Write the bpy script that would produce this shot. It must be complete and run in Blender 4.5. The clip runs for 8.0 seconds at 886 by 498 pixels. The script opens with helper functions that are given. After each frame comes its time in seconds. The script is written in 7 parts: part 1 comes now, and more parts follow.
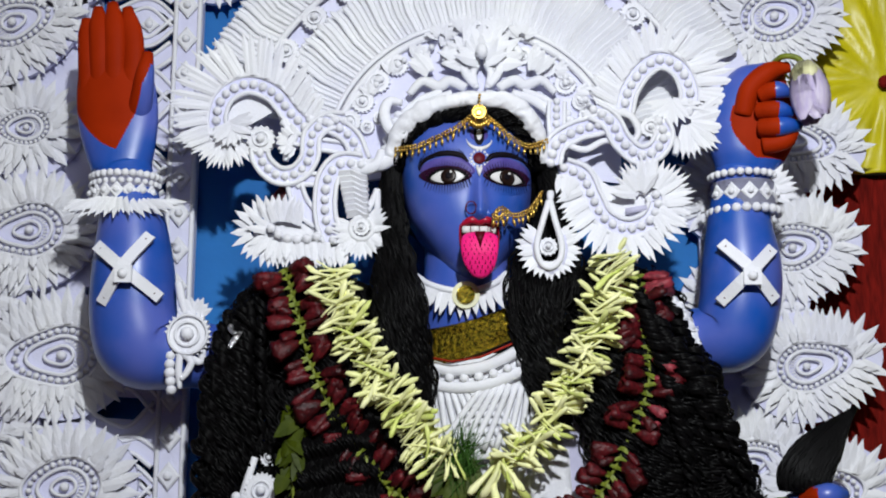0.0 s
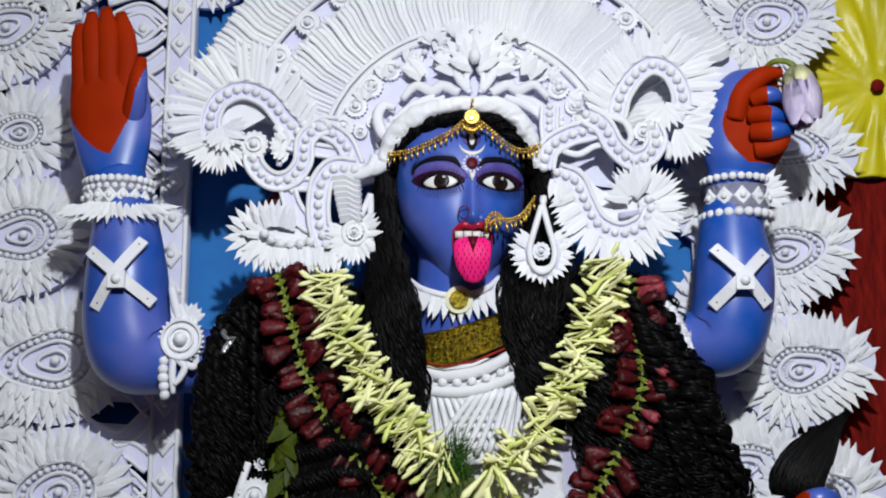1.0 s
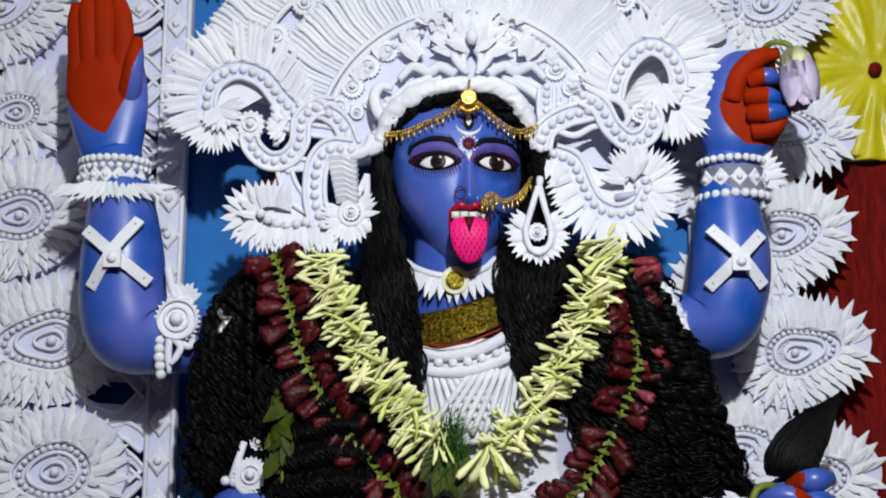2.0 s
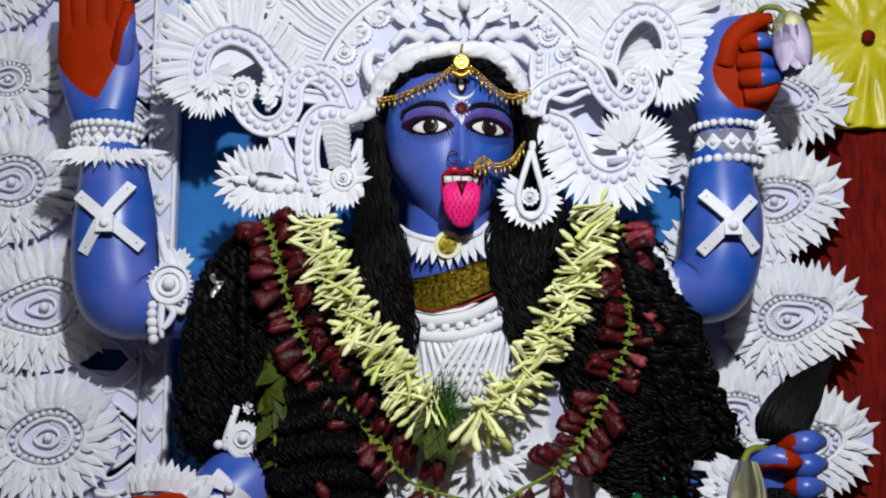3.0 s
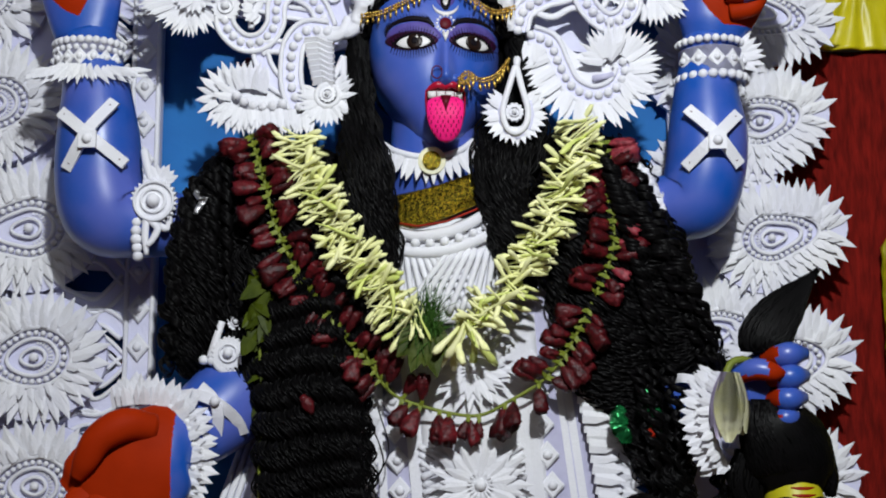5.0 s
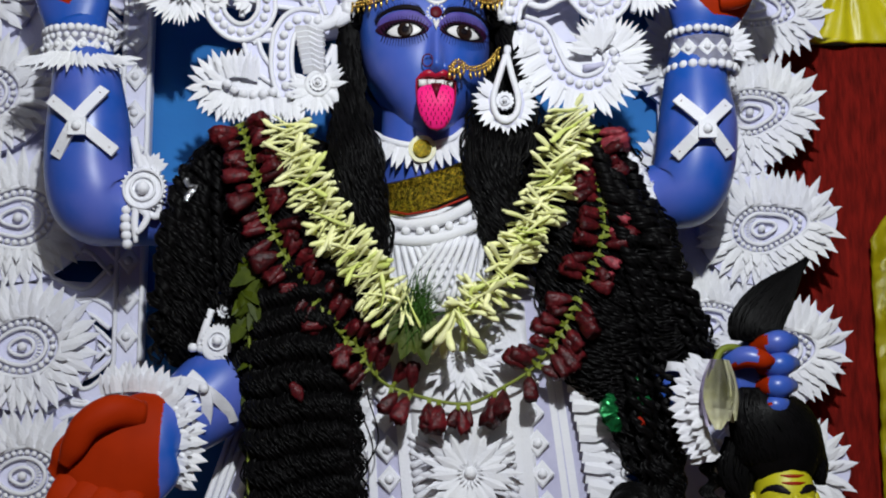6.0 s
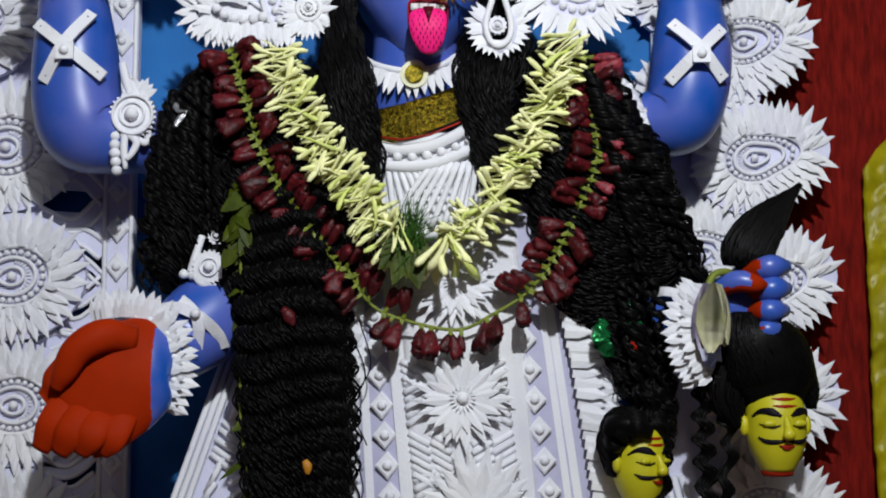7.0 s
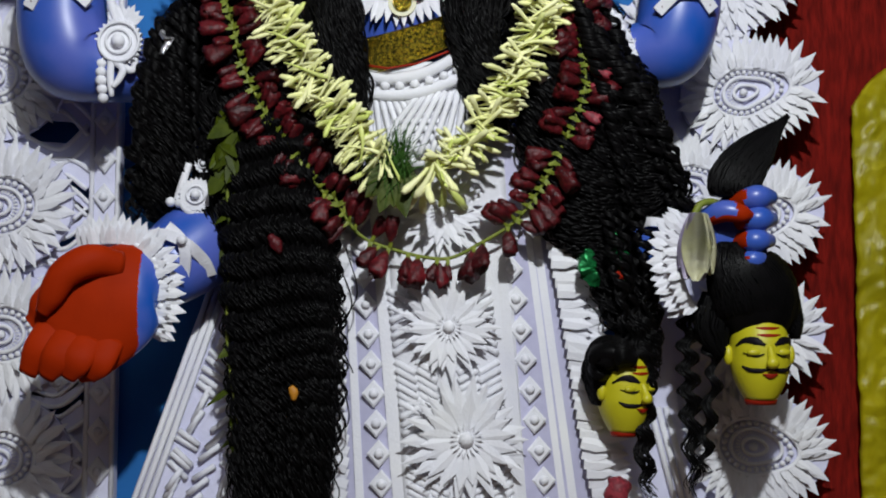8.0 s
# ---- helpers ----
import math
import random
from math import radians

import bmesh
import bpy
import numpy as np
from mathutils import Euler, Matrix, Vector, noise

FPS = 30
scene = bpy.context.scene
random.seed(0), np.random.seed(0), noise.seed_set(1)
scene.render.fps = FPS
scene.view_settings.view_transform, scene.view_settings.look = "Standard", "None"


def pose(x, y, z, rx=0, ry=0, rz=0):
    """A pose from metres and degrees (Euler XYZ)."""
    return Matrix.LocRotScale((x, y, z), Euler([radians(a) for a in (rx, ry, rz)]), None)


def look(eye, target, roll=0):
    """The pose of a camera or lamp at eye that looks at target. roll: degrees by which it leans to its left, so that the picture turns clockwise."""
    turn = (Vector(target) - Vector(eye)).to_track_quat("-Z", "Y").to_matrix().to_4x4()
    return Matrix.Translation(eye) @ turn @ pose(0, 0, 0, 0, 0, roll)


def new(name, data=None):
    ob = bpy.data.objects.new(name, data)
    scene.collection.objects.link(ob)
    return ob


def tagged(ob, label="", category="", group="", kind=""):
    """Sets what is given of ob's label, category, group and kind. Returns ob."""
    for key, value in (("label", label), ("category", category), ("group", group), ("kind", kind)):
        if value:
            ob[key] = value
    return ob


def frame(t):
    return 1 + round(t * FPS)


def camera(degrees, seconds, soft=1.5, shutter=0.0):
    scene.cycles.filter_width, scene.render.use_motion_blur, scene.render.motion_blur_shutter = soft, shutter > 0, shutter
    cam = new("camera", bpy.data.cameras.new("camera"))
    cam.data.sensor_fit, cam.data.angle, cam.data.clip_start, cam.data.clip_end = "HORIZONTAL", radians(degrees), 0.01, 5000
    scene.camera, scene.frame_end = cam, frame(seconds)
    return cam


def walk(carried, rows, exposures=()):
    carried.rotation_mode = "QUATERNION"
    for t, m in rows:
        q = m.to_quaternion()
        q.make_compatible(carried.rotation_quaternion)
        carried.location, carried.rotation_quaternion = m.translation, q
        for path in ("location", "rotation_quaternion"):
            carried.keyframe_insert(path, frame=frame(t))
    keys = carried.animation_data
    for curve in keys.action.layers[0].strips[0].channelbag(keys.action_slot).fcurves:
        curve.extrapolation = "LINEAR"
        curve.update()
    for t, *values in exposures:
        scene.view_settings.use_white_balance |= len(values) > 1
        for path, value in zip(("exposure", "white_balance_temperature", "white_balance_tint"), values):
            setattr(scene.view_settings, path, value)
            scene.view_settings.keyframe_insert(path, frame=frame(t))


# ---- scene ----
cam = camera(42.0, 8.0, 2.0)
PATH = [
    (0, (-0.0183, -1.9500, 1.3593), (-0.0640, 0.0130, 1.7416), -0.13),
    (0.5, (-0.0154, -1.9490, 1.3573), (-0.0611, 0.0140, 1.7375), -0.23),
    (1, (-0.0102, -1.9540, 1.3651), (-0.0518, 0.0090, 1.7493), -0.23),
    (2.5, (-0.0059, -1.9480, 1.3360), (-0.0433, 0.0200, 1.6871), -0.02),
    (3, (-0.0024, -1.9450, 1.3169), (-0.0331, 0.0260, 1.6558), -0.12),
    (3.5, (0.0002, -1.9410, 1.2969), (-0.0191, 0.0340, 1.6144), -0.22),
    (4, (-0.0041, -1.9420, 1.2880), (-0.0186, 0.0340, 1.5934), -0.02),
    (4.5, (-0.0015, -1.9410, 1.2709), (-0.0152, 0.0370, 1.5683), -0.32),
    (4.7, (0.0101, -1.9370, 1.2556), (-0.0112, 0.0440, 1.5282), -0.31),
    (6, (0.0158, -1.9250, 1.2015), (0.0099, 0.0530, 1.4927), -0.22),
    (6.5, (0.0142, -1.9190, 1.1745), (0.0181, 0.0660, 1.4155), -0.41),
    (7, (0.0094, -1.9080, 1.1426), (0.0229, 0.0800, 1.3683), -0.31),
    (7.5, (0.0116, -1.9030, 1.1105), (0.0299, 0.0850, 1.3292), -0.01),
    (8, (0.0210, -1.9040, 1.0863), (0.0450, 0.0890, 1.2478), -0.00),
]
walk(cam, [(t, look(eye, target, roll)) for t, eye, target, roll in PATH])

# ---- light: a dim night sky outside, one flood lamp above and before the stage ----
world = bpy.data.worlds.new("night")
scene.world = world
world.use_nodes = True
world.node_tree.nodes["Background"].inputs["Color"].default_value = (0.55, 0.6, 0.75, 1)
world.node_tree.nodes["Background"].inputs["Strength"].default_value = 0.07
scene.view_settings.exposure = 0.0


def flood(x, y, z, power, target, color=(0.93, 0.975, 1.0)):
    """A small flood lamp with a soft-edged beam."""
    lamp = bpy.data.lights.new("flood_light", "SPOT")
    lamp.energy, lamp.color, lamp.shadow_soft_size = power, color, 0.04
    lamp.spot_size, lamp.spot_blend = radians(124), 1.0
    ob = new("flood_light", lamp)
    ob.matrix_world = look((x, y, z), target)
    return ob


flood(0.24, -2.10, 2.50, 212, (0.0, 0.2, 1.0))
# an added broad fill lamp, out of view, that lifts the shadows
lamp = bpy.data.lights.new("fill_light", "AREA")
lamp.shape, lamp.size, lamp.energy, lamp.color = "SQUARE", 2.4, 27, (0.95, 0.97, 1.0)
new("fill_light", lamp).matrix_world = look((0.0, -3.3, 3.7), (0.0, 0.2, 1.3))


# ---- materials ----
def shader(name, color, rough=0.6, metal=0.0, other=None, scale=12.0, contrast=0.5, bump=0.0, bump_scale=80.0, coat=0.0, sheen=0.0,
           vary=0.0, stretch=(1, 1, 1), spec=0.5):
    """A surface with two scales of variation: patches of a second colour, fine relief, and a shift from piece to piece."""
    m = bpy.data.materials.new(name)
    m.use_nodes = True
    n, l = m.node_tree.nodes, m.node_tree.links
    b = n["Principled BSDF"]
    b.inputs["Roughness"].default_value, b.inputs["Metallic"].default_value = rough, metal
    b.inputs["Coat Weight"].default_value, b.inputs["Sheen Weight"].default_value = coat, sheen
    b.inputs["Specular IOR Level"].default_value, b.inputs["Coat Roughness"].default_value = spec, 0.32
    at = n.new("ShaderNodeNewGeometry")
    mp = n.new("ShaderNodeMapping")
    mp.inputs["Scale"].default_value = stretch
    l.new(at.outputs["Position"], mp.inputs["Vector"])
    big = n.new("ShaderNodeTexNoise")
    big.inputs["Scale"].default_value, big.inputs["Detail"].default_value = scale, 4
    l.new(mp.outputs[0], big.inputs["Vector"])
    ramp = n.new("ShaderNodeValToRGB")
    ramp.color_ramp.elements[0].position, ramp.color_ramp.elements[1].position = 0.5 - contrast / 2, 0.5 + contrast / 2
    other = other or tuple(c * 0.82 for c in color)
    ramp.color_ramp.elements[0].color, ramp.color_ramp.elements[1].color = (*other, 1), (*color, 1)
    l.new(big.outputs["Fac"], ramp.inputs[0])
    last = ramp.outputs[0]
    if vary:
        info, hsv, ma = n.new("ShaderNodeObjectInfo"), n.new("ShaderNodeHueSaturation"), n.new("ShaderNodeMapRange")
        ma.inputs["To Min"].default_value, ma.inputs["To Max"].default_value = 1 - vary, 1 + vary
        l.new(info.outputs["Random"], ma.inputs["Value"])
        l.new(ma.outputs[0], hsv.inputs["Value"])
        l.new(last, hsv.inputs["Color"])
        last = hsv.outputs[0]
    l.new(last, b.inputs["Base Color"])
    if bump:
        fine, bp = n.new("ShaderNodeTexNoise"), n.new("ShaderNodeBump")
        fine.inputs["Scale"].default_value, fine.inputs["Detail"].default_value = bump_scale, 5
        bp.inputs["Strength"].default_value, bp.inputs["Distance"].default_value = bump, 0.004
        l.new(mp.outputs[0], fine.inputs["Vector"])
        l.new(fine.outputs["Fac"], bp.inputs["Height"])
        l.new(bp.outputs[0], b.inputs["Normal"])
    return m


FOAM = shader("white_foam", (0.84, 0.84, 0.85), 0.75, other=(0.72, 0.72, 0.80), scale=9, bump=0.25, bump_scale=220, vary=0.05)
LILAC = shader("lilac_foam", (0.73, 0.73, 0.88), 0.8, other=(0.62, 0.62, 0.83), scale=14, bump=0.25, bump_scale=150)
LILAC_DULL = shader("dull_lilac_foam", (0.56, 0.55, 0.72), 0.8, other=(0.46, 0.45, 0.63), scale=20, bump=0.2)
SKIN = shader("blue_paint", (0.085, 0.122, 0.47), 0.36, other=(0.006, 0.078, 0.41), scale=8, contrast=0.30, bump=0.03, bump_scale=60, coat=0.22)
SKIN_PALE = shader("violet_blue_paint", (0.16, 0.17, 0.62), 0.33, other=(0.09, 0.13, 0.6), scale=6, bump=0.03, coat=0.25)
PALM = shader("red_paint", (0.36, 0.024, 0.002), 0.6, other=(0.27, 0.017, 0.001), scale=14, bump=0.12, spec=0.05)
BLACK = shader("black_paint", (0.008, 0.006, 0.009), 0.5, bump=0.02, spec=0.08)
WINE = shader("wine_paint", (0.10, 0.004, 0.012), 0.45, spec=0.12)
MAUVE = shader("mauve_paint", (0.12, 0.095, 0.36), 0.42, other=(0.06, 0.04, 0.22), scale=40, spec=0.2)
PLUM = shader("plum_paint", (0.035, 0.006, 0.03), 0.45, spec=0.12)
EYEWHITE = shader("eye_white", (0.8, 0.78, 0.78), 0.4, coat=0.1)
IRIS = shader("brown_paint", (0.014, 0.006, 0.004), 0.3, coat=0.2, spec=0.2)
LIP = shader("lip_red", (0.40, 0.006, 0.03), 0.35, coat=0.15, spec=0.3)
PINK = shader("tongue_pink", (0.90, 0.018, 0.22), 0.5, other=(0.82, 0.014, 0.18), scale=30, spec=0.15)
HAIR = shader("black_hair", (0.004, 0.0035, 0.004), 0.40, other=(0.002, 0.002, 0.002), scale=50, spec=0.075)
GOLD = shader("gold_metal", (0.70, 0.46, 0.11), 0.34, metal=1.0, other=(0.62, 0.40, 0.08), scale=200)
BROCADE = shader("gold_brocade", (0.58, 0.42, 0.04), 0.24, metal=0.85, other=(0.075, 0.06, 0.006), scale=190, contrast=0.26, bump=1.0, bump_scale=260)
BLUECLOTH = shader("blue_cloth", (0.012, 0.17, 0.50), 0.8, other=(0.008, 0.12, 0.40), scale=7, bump=0.3, bump_scale=30, sheen=0.2)
REDCLOTH = shader("red_velvet", (0.23, 0.011, 0.007), 0.9, other=(0.075, 0.004, 0.003), scale=34, bump=0.9, bump_scale=70, spec=0.1, stretch=(3, 1, 0.6))
YELLOW = shader("yellow_satin", (0.72, 0.62, 0.01), 0.38, other=(0.50, 0.44, 0.008), scale=12, bump=0.4, bump_scale=30)
BUD = shader("tuberose_cream", (0.90, 0.88, 0.52), 0.5, other=(0.78, 0.80, 0.30), scale=28, vary=0.12)
BUDGREEN = shader("tuberose_green", (0.56, 0.66, 0.12), 0.5, other=(0.74, 0.76, 0.30), scale=28, vary=0.12)
ROSE = shader("dried_red_petals", (0.105, 0.006, 0.009), 0.42, other=(0.030, 0.003, 0.005), scale=110, contrast=0.35, bump=0.6, bump_scale=160, vary=0.4, spec=0.3)
ROSEPINK = shader("pink_striped_petals", (0.30, 0.030, 0.045), 0.6, other=(0.16, 0.01, 0.02), scale=120, contrast=0.15, bump=0.6)
STEM = shader("green_stem", (0.22, 0.25, 0.02), 0.6, other=(0.10, 0.14, 0.01), scale=80, bump=0.3)
LEAF = shader("olive_green_leaf", (0.060, 0.080, 0.004), 0.5, other=(0.03, 0.045, 0.004), scale=50, bump=0.3, vary=0.25, spec=0.12)
FERN = shader("green_fern", (0.05, 0.13, 0.02), 0.6, other=(0.03, 0.08, 0.012), scale=60, spec=0.12)
LOTUS = shader("mauve_petal", (0.42, 0.33, 0.60), 0.5, other=(0.66, 0.60, 0.70), scale=35, bump=0.3, stretch=(3, 3, 0.6))
LOTUSPALE = shader("pale_yellow_petal", (0.74, 0.72, 0.40), 0.5, other=(0.56, 0.54, 0.42), scale=35, bump=0.3)
FACEYELLOW = shader("yellow_paint", (0.58, 0.52, 0.012), 0.45, other=(0.46, 0.42, 0.01), scale=10, bump=0.05)
REDPAINT = shader("orange_red_paint", (0.30, 0.015, 0.004), 0.5, spec=0.15)
GREENFOIL = shader("green_foil", (0.02, 0.30, 0.08), 0.22, metal=0.6, other=(0.01, 0.12, 0.04), scale=60, bump=0.8, bump_scale=90)
GLINT = shader("silver_glint", (0.45, 0.45, 0.47), 0.3, metal=0.85, scale=60, bump=1.0, bump_scale=90)
TENT = shader("tent_cloth", (0.45, 0.42, 0.40), 0.9, scale=3, bump=0.2)
FLOOR = shader("floor_mat", (0.16, 0.10, 0.08), 0.9, scale=6, bump=0.3)
WOOD = shader("plank_wood", (0.22, 0.13, 0.07), 0.7, other=(0.14, 0.08, 0.04), scale=10, stretch=(0.3, 2, 2), bump=0.2)

# ---- building helpers ----
ORIGIN = {}


def thing(name, at, label, category, group="", kind=""):
    """An Empty at the thing's base."""
    ob = new(name)
    ob.location = at
    ob.empty_display_size = 0.05
    ORIGIN[ob] = Vector(at)
    return tagged(ob, label, category, group, kind)


def finish(name, bm, mats, at=(0, 0, 0), smooth=True):
    """A mesh object out of a bmesh whose vertices are places in the world."""
    mesh = bpy.data.meshes.new(name)
    bmesh.ops.recalc_face_normals(bm, faces=bm.faces)
    bm.transform(Matrix.Translation(-Vector(at)))
    bm.to_mesh(mesh)
    bm.free()
    for m in mats if isinstance(mats, (list, tuple)) else [mats]:
        mesh.materials.append(m)
    mesh.polygons.foreach_set("use_smooth", [smooth] * len(mesh.polygons))
    return mesh


def part(name, bm, material, parent, label="", smooth=True):
    ob = new(name, finish(name, bm, material, ORIGIN[parent], smooth))
    ob.parent = parent
    ORIGIN[ob] = ORIGIN[parent]
    if label:
        ob["label"] = label
    return ob


def single(name, bm, material, at, label, category, group="", kind="", smooth=True):
    ob = new(name, finish(name, bm, material, at, smooth))
    ob.location = at
    ORIGIN[ob] = Vector(at)
    return tagged(ob, label, category, group, kind)


def piece(name, mesh, m, parent):
    """One of many alike pieces, on shared mesh data, at the world pose m."""
    ob = new(name, mesh)
    ob.parent = parent
    ob.matrix_basis = Matrix.Translation(-ORIGIN[parent]) @ m
    ORIGIN[ob] = ORIGIN[parent]
    return ob


def V(*a):
    return Vector(a[0] if len(a) == 1 else a)


def spline(pts, n=8, closed=False):
    """A smooth line through the places given."""
    pts = [V(q) for q in pts]
    out, k = [], len(pts)
    last = k if closed else k - 1
    for i in range(last):
        a = pts[(i - 1) % k] if closed or i > 0 else 2 * pts[0] - pts[1]
        b, c = pts[i], pts[(i + 1) % k]
        d = pts[(i + 2) % k] if closed or i + 2 < k else 2 * pts[-1] - pts[-2]
        for j in range(n):
            t = j / n
            out.append(0.5 * (2 * b + (c - a) * t + (2 * a - 5 * b + 4 * c - d) * t * t + (3 * b - a - 3 * c + d) * t ** 3))
    if not closed:
        out.append(pts[-1])
    return out


def even(line, step, closed=False):
    """Places at even steps along a line, each with its direction."""
    if closed:
        line = line + [line[0]]
    gone = [0.0]
    for a, b in zip(line, line[1:]):
        gone.append(gone[-1] + (b - a).length)
    count = max(2, round(gone[-1] / step) + (0 if closed else 1))
    out, i = [], 0
    for k in range(count):
        s = gone[-1] * k / (count if closed else count - 1)
        while i < len(line) - 2 and gone[i + 1] < s:
            i += 1
        span = max(gone[i + 1] - gone[i], 1e-9)
        out.append((line[i].lerp(line[i + 1], (s - gone[i]) / span), (line[i + 1] - line[i]).normalized()))
    return out


def lerp_list(values, t):
    x = t * (len(values) - 1)
    i = min(int(x), len(values) - 2)
    return values[i] + (values[i + 1] - values[i]) * (x - i)


def smooth_list(values, t):
    k = len(values)
    x = t * (k - 1)
    i = min(int(x), k - 2)
    f = x - i
    a, b, c, d = values[max(i - 1, 0)], values[i], values[i + 1], values[min(i + 2, k - 1)]
    return max(1e-4, 0.5 * (2 * b + (c - a) * f + (2 * a - 5 * b + 4 * c - d) * f * f + (3 * b - a - 3 * c + d) * f ** 3))


def loft(bm, line, wide, deep, sides=16, index=0, closed=False, power=1.0):
    """A rounded body along a line: half-widths across the view and in depth, from end to end."""
    k, rings = len(line), []
    for i, c in enumerate(line):
        a = line[(i - 1) % k] if closed or i else line[0]
        b = line[(i + 1) % k] if closed or i < k - 1 else line[-1]
        d = (b - a).normalized()
        side = d.cross(V(0, 1, 0))
        if side.length < 1e-3:
            side = V(1, 0, 0)
        side.normalize()
        out = side.cross(d).normalized()
        t = i / max(1, k - 1)
        w, h = smooth_list(wide, t), smooth_list(deep, t)
        ring = []
        for j in range(sides):
            g = math.tau * j / sides
            cx, cy = math.cos(g), math.sin(g)
            cx, cy = math.copysign(abs(cx) ** power, cx), math.copysign(abs(cy) ** power, cy)
            ring.append(bm.verts.new(c + side * (w * cx) + out * (h * cy)))
        rings.append(ring)
    faces = []
    for i in range(k if closed else k - 1):
        p, q = rings[i], rings[(i + 1) % k]
        for j in range(sides):
            faces.append(bm.faces.new((p[j], p[(j + 1) % sides], q[(j + 1) % sides], q[j])))
    if not closed:
        faces.append(bm.faces.new(rings[0][::-1]))
        faces.append(bm.faces.new(rings[-1]))
    for f in faces:
        f.material_index = index
    return faces


def tube(bm, line, r, sides=8, index=0, closed=False):
    r = r if isinstance(r, (list, tuple)) else [r, r]
    return loft(bm, line, r, r, sides, index, closed)


def ball(bm, c, rx, ry, rz, index=0, u=16, v=10):
    m = Matrix.Translation(c) @ Matrix.Diagonal((rx, ry, rz, 1))
    made = bmesh.ops.create_uvsphere(bm, u_segments=u, v_segments=v, radius=1, matrix=m)
    faces = {f for w in made["verts"] for f in w.link_faces}
    for f in faces:
        f.material_index = index
    return faces


def plate(bm, outline, thick, index=0, y=None, lift=None):
    """A slab with the outline given in x and z, its front at y, thick deep."""
    front = [bm.verts.new((q[0], (y if y is not None else q[1]), q[2])) for q in outline]
    back = [bm.verts.new((w.co.x, w.co.y + thick, w.co.z)) for w in front]
    k = len(front)
    faces = [bm.faces.new(front), bm.faces.new(back[::-1])]
    for i in range(k):
        faces.append(bm.faces.new((front[i], back[i], back[(i + 1) % k], front[(i + 1) % k])))
    for f in faces:
        f.material_index = index
    return faces


def strip(bm, line, width, thick, index=0):
    """A flat band facing the stage's front."""
    n = len(line)
    rows = []
    for i, c in enumerate(line):
        d = (line[min(i + 1, n - 1)] - line[max(i - 1, 0)]).normalized()
        s = d.cross(V(0, 1, 0)).normalized()
        w = (smooth_list(width, i / (n - 1)) if isinstance(width, (list, tuple)) else width) / 2
        back = V(0, thick, 0)
        rows.append([bm.verts.new(q) for q in (c - s * w, c + s * w, c + s * w + back, c - s * w + back)])
    for p, q in zip(rows, rows[1:]):
        for j in range(4):
            bm.faces.new((p[j], p[(j + 1) % 4], q[(j + 1) % 4], q[j])).material_index = index
    bm.faces.new(rows[0][::-1]).material_index = index
    bm.faces.new(rows[-1]).material_index = index


def unit_mesh(name, bm, material, smooth=True):
    return finish(name, bm, material, (0, 0, 0), smooth)


def dome_mesh(name, material, rows=3, sides=10):
    """A bead: the front of a ball, closed at the back; it bulges to minus y."""
    bm = bmesh.new()
    rings = []
    for i in range(rows + 1):
        g = math.pi * 0.62 * (i + 0.0) / rows
        r, h = math.sin(g), -math.cos(g)
        if i == 0:
            rings.append([bm.verts.new((0, -1, 0))])
        else:
            rings.append([bm.verts.new((r * math.cos(math.tau * j / sides), h, r * math.sin(math.tau * j / sides))) for j in range(sides)])
    for j in range(sides):
        bm.faces.new((rings[0][0], rings[1][j], rings[1][(j + 1) % sides]))
        for i in range(1, rows):
            bm.faces.new((rings[i][j], rings[i + 1][j], rings[i + 1][(j + 1) % sides], rings[i][(j + 1) % sides]))
    bm.faces.new(rings[-1])
    return unit_mesh(name, bm, material)


def leaf_mesh(name, material, shoulder=0.45, fold=0.35, curl=0.0, tip=0.0):
    """A pointed foam leaf, one long and one wide, with a raised fold down its middle; x along it, minus y to the front."""
    bm = bmesh.new()
    st = [(0.0, 0.5), (shoulder, 0.46), (0.82, 0.2), (1.0, tip)]
    rows = []
    for x, w in st:
        y = -curl * x * x
        rows.append([bm.verts.new(q) for q in ((x, y, -w), (x, y - fold * (0.2 + w) * 0.28, 0), (x, y, w), (x, y + 0.10, 0))])
    for p, q in zip(rows, rows[1:]):
        for j in range(4):
            bm.faces.new((p[j], p[(j + 1) % 4], q[(j + 1) % 4], q[j]))
    bm.faces.new(rows[0])
    bmesh.ops.remove_doubles(bm, verts=bm.verts, dist=1e-5)
    return unit_mesh(name, bm, material, False)


BEAD = dome_mesh("bead", FOAM)
LEAFLET = leaf_mesh("leaf", FOAM, 0.60)
LEAFLET2 = leaf_mesh("leaf", FOAM, 0.52, 0.5, 0.10)


def flat_pose(at, ahead, long, wide, deep=None, tilt=0.0, lean=0.0):
    """Places a unit piece: x along ahead, minus y to the front, tipped up by tilt degrees off the ground plane of the ornament."""
    x = V(ahead).normalized()
    y = V(0, 1, 0) - x * x.dot(V(0, 1, 0))
    y.normalize()
    z = x.cross(y)
    m = Matrix((x, y, z)).transposed().to_4x4()
    return Matrix.Translation(at) @ m @ pose(0, 0, 0, lean, 0, -tilt) @ Matrix.Diagonal((long, deep or wide, wide, 1))


rng = random.Random(4)


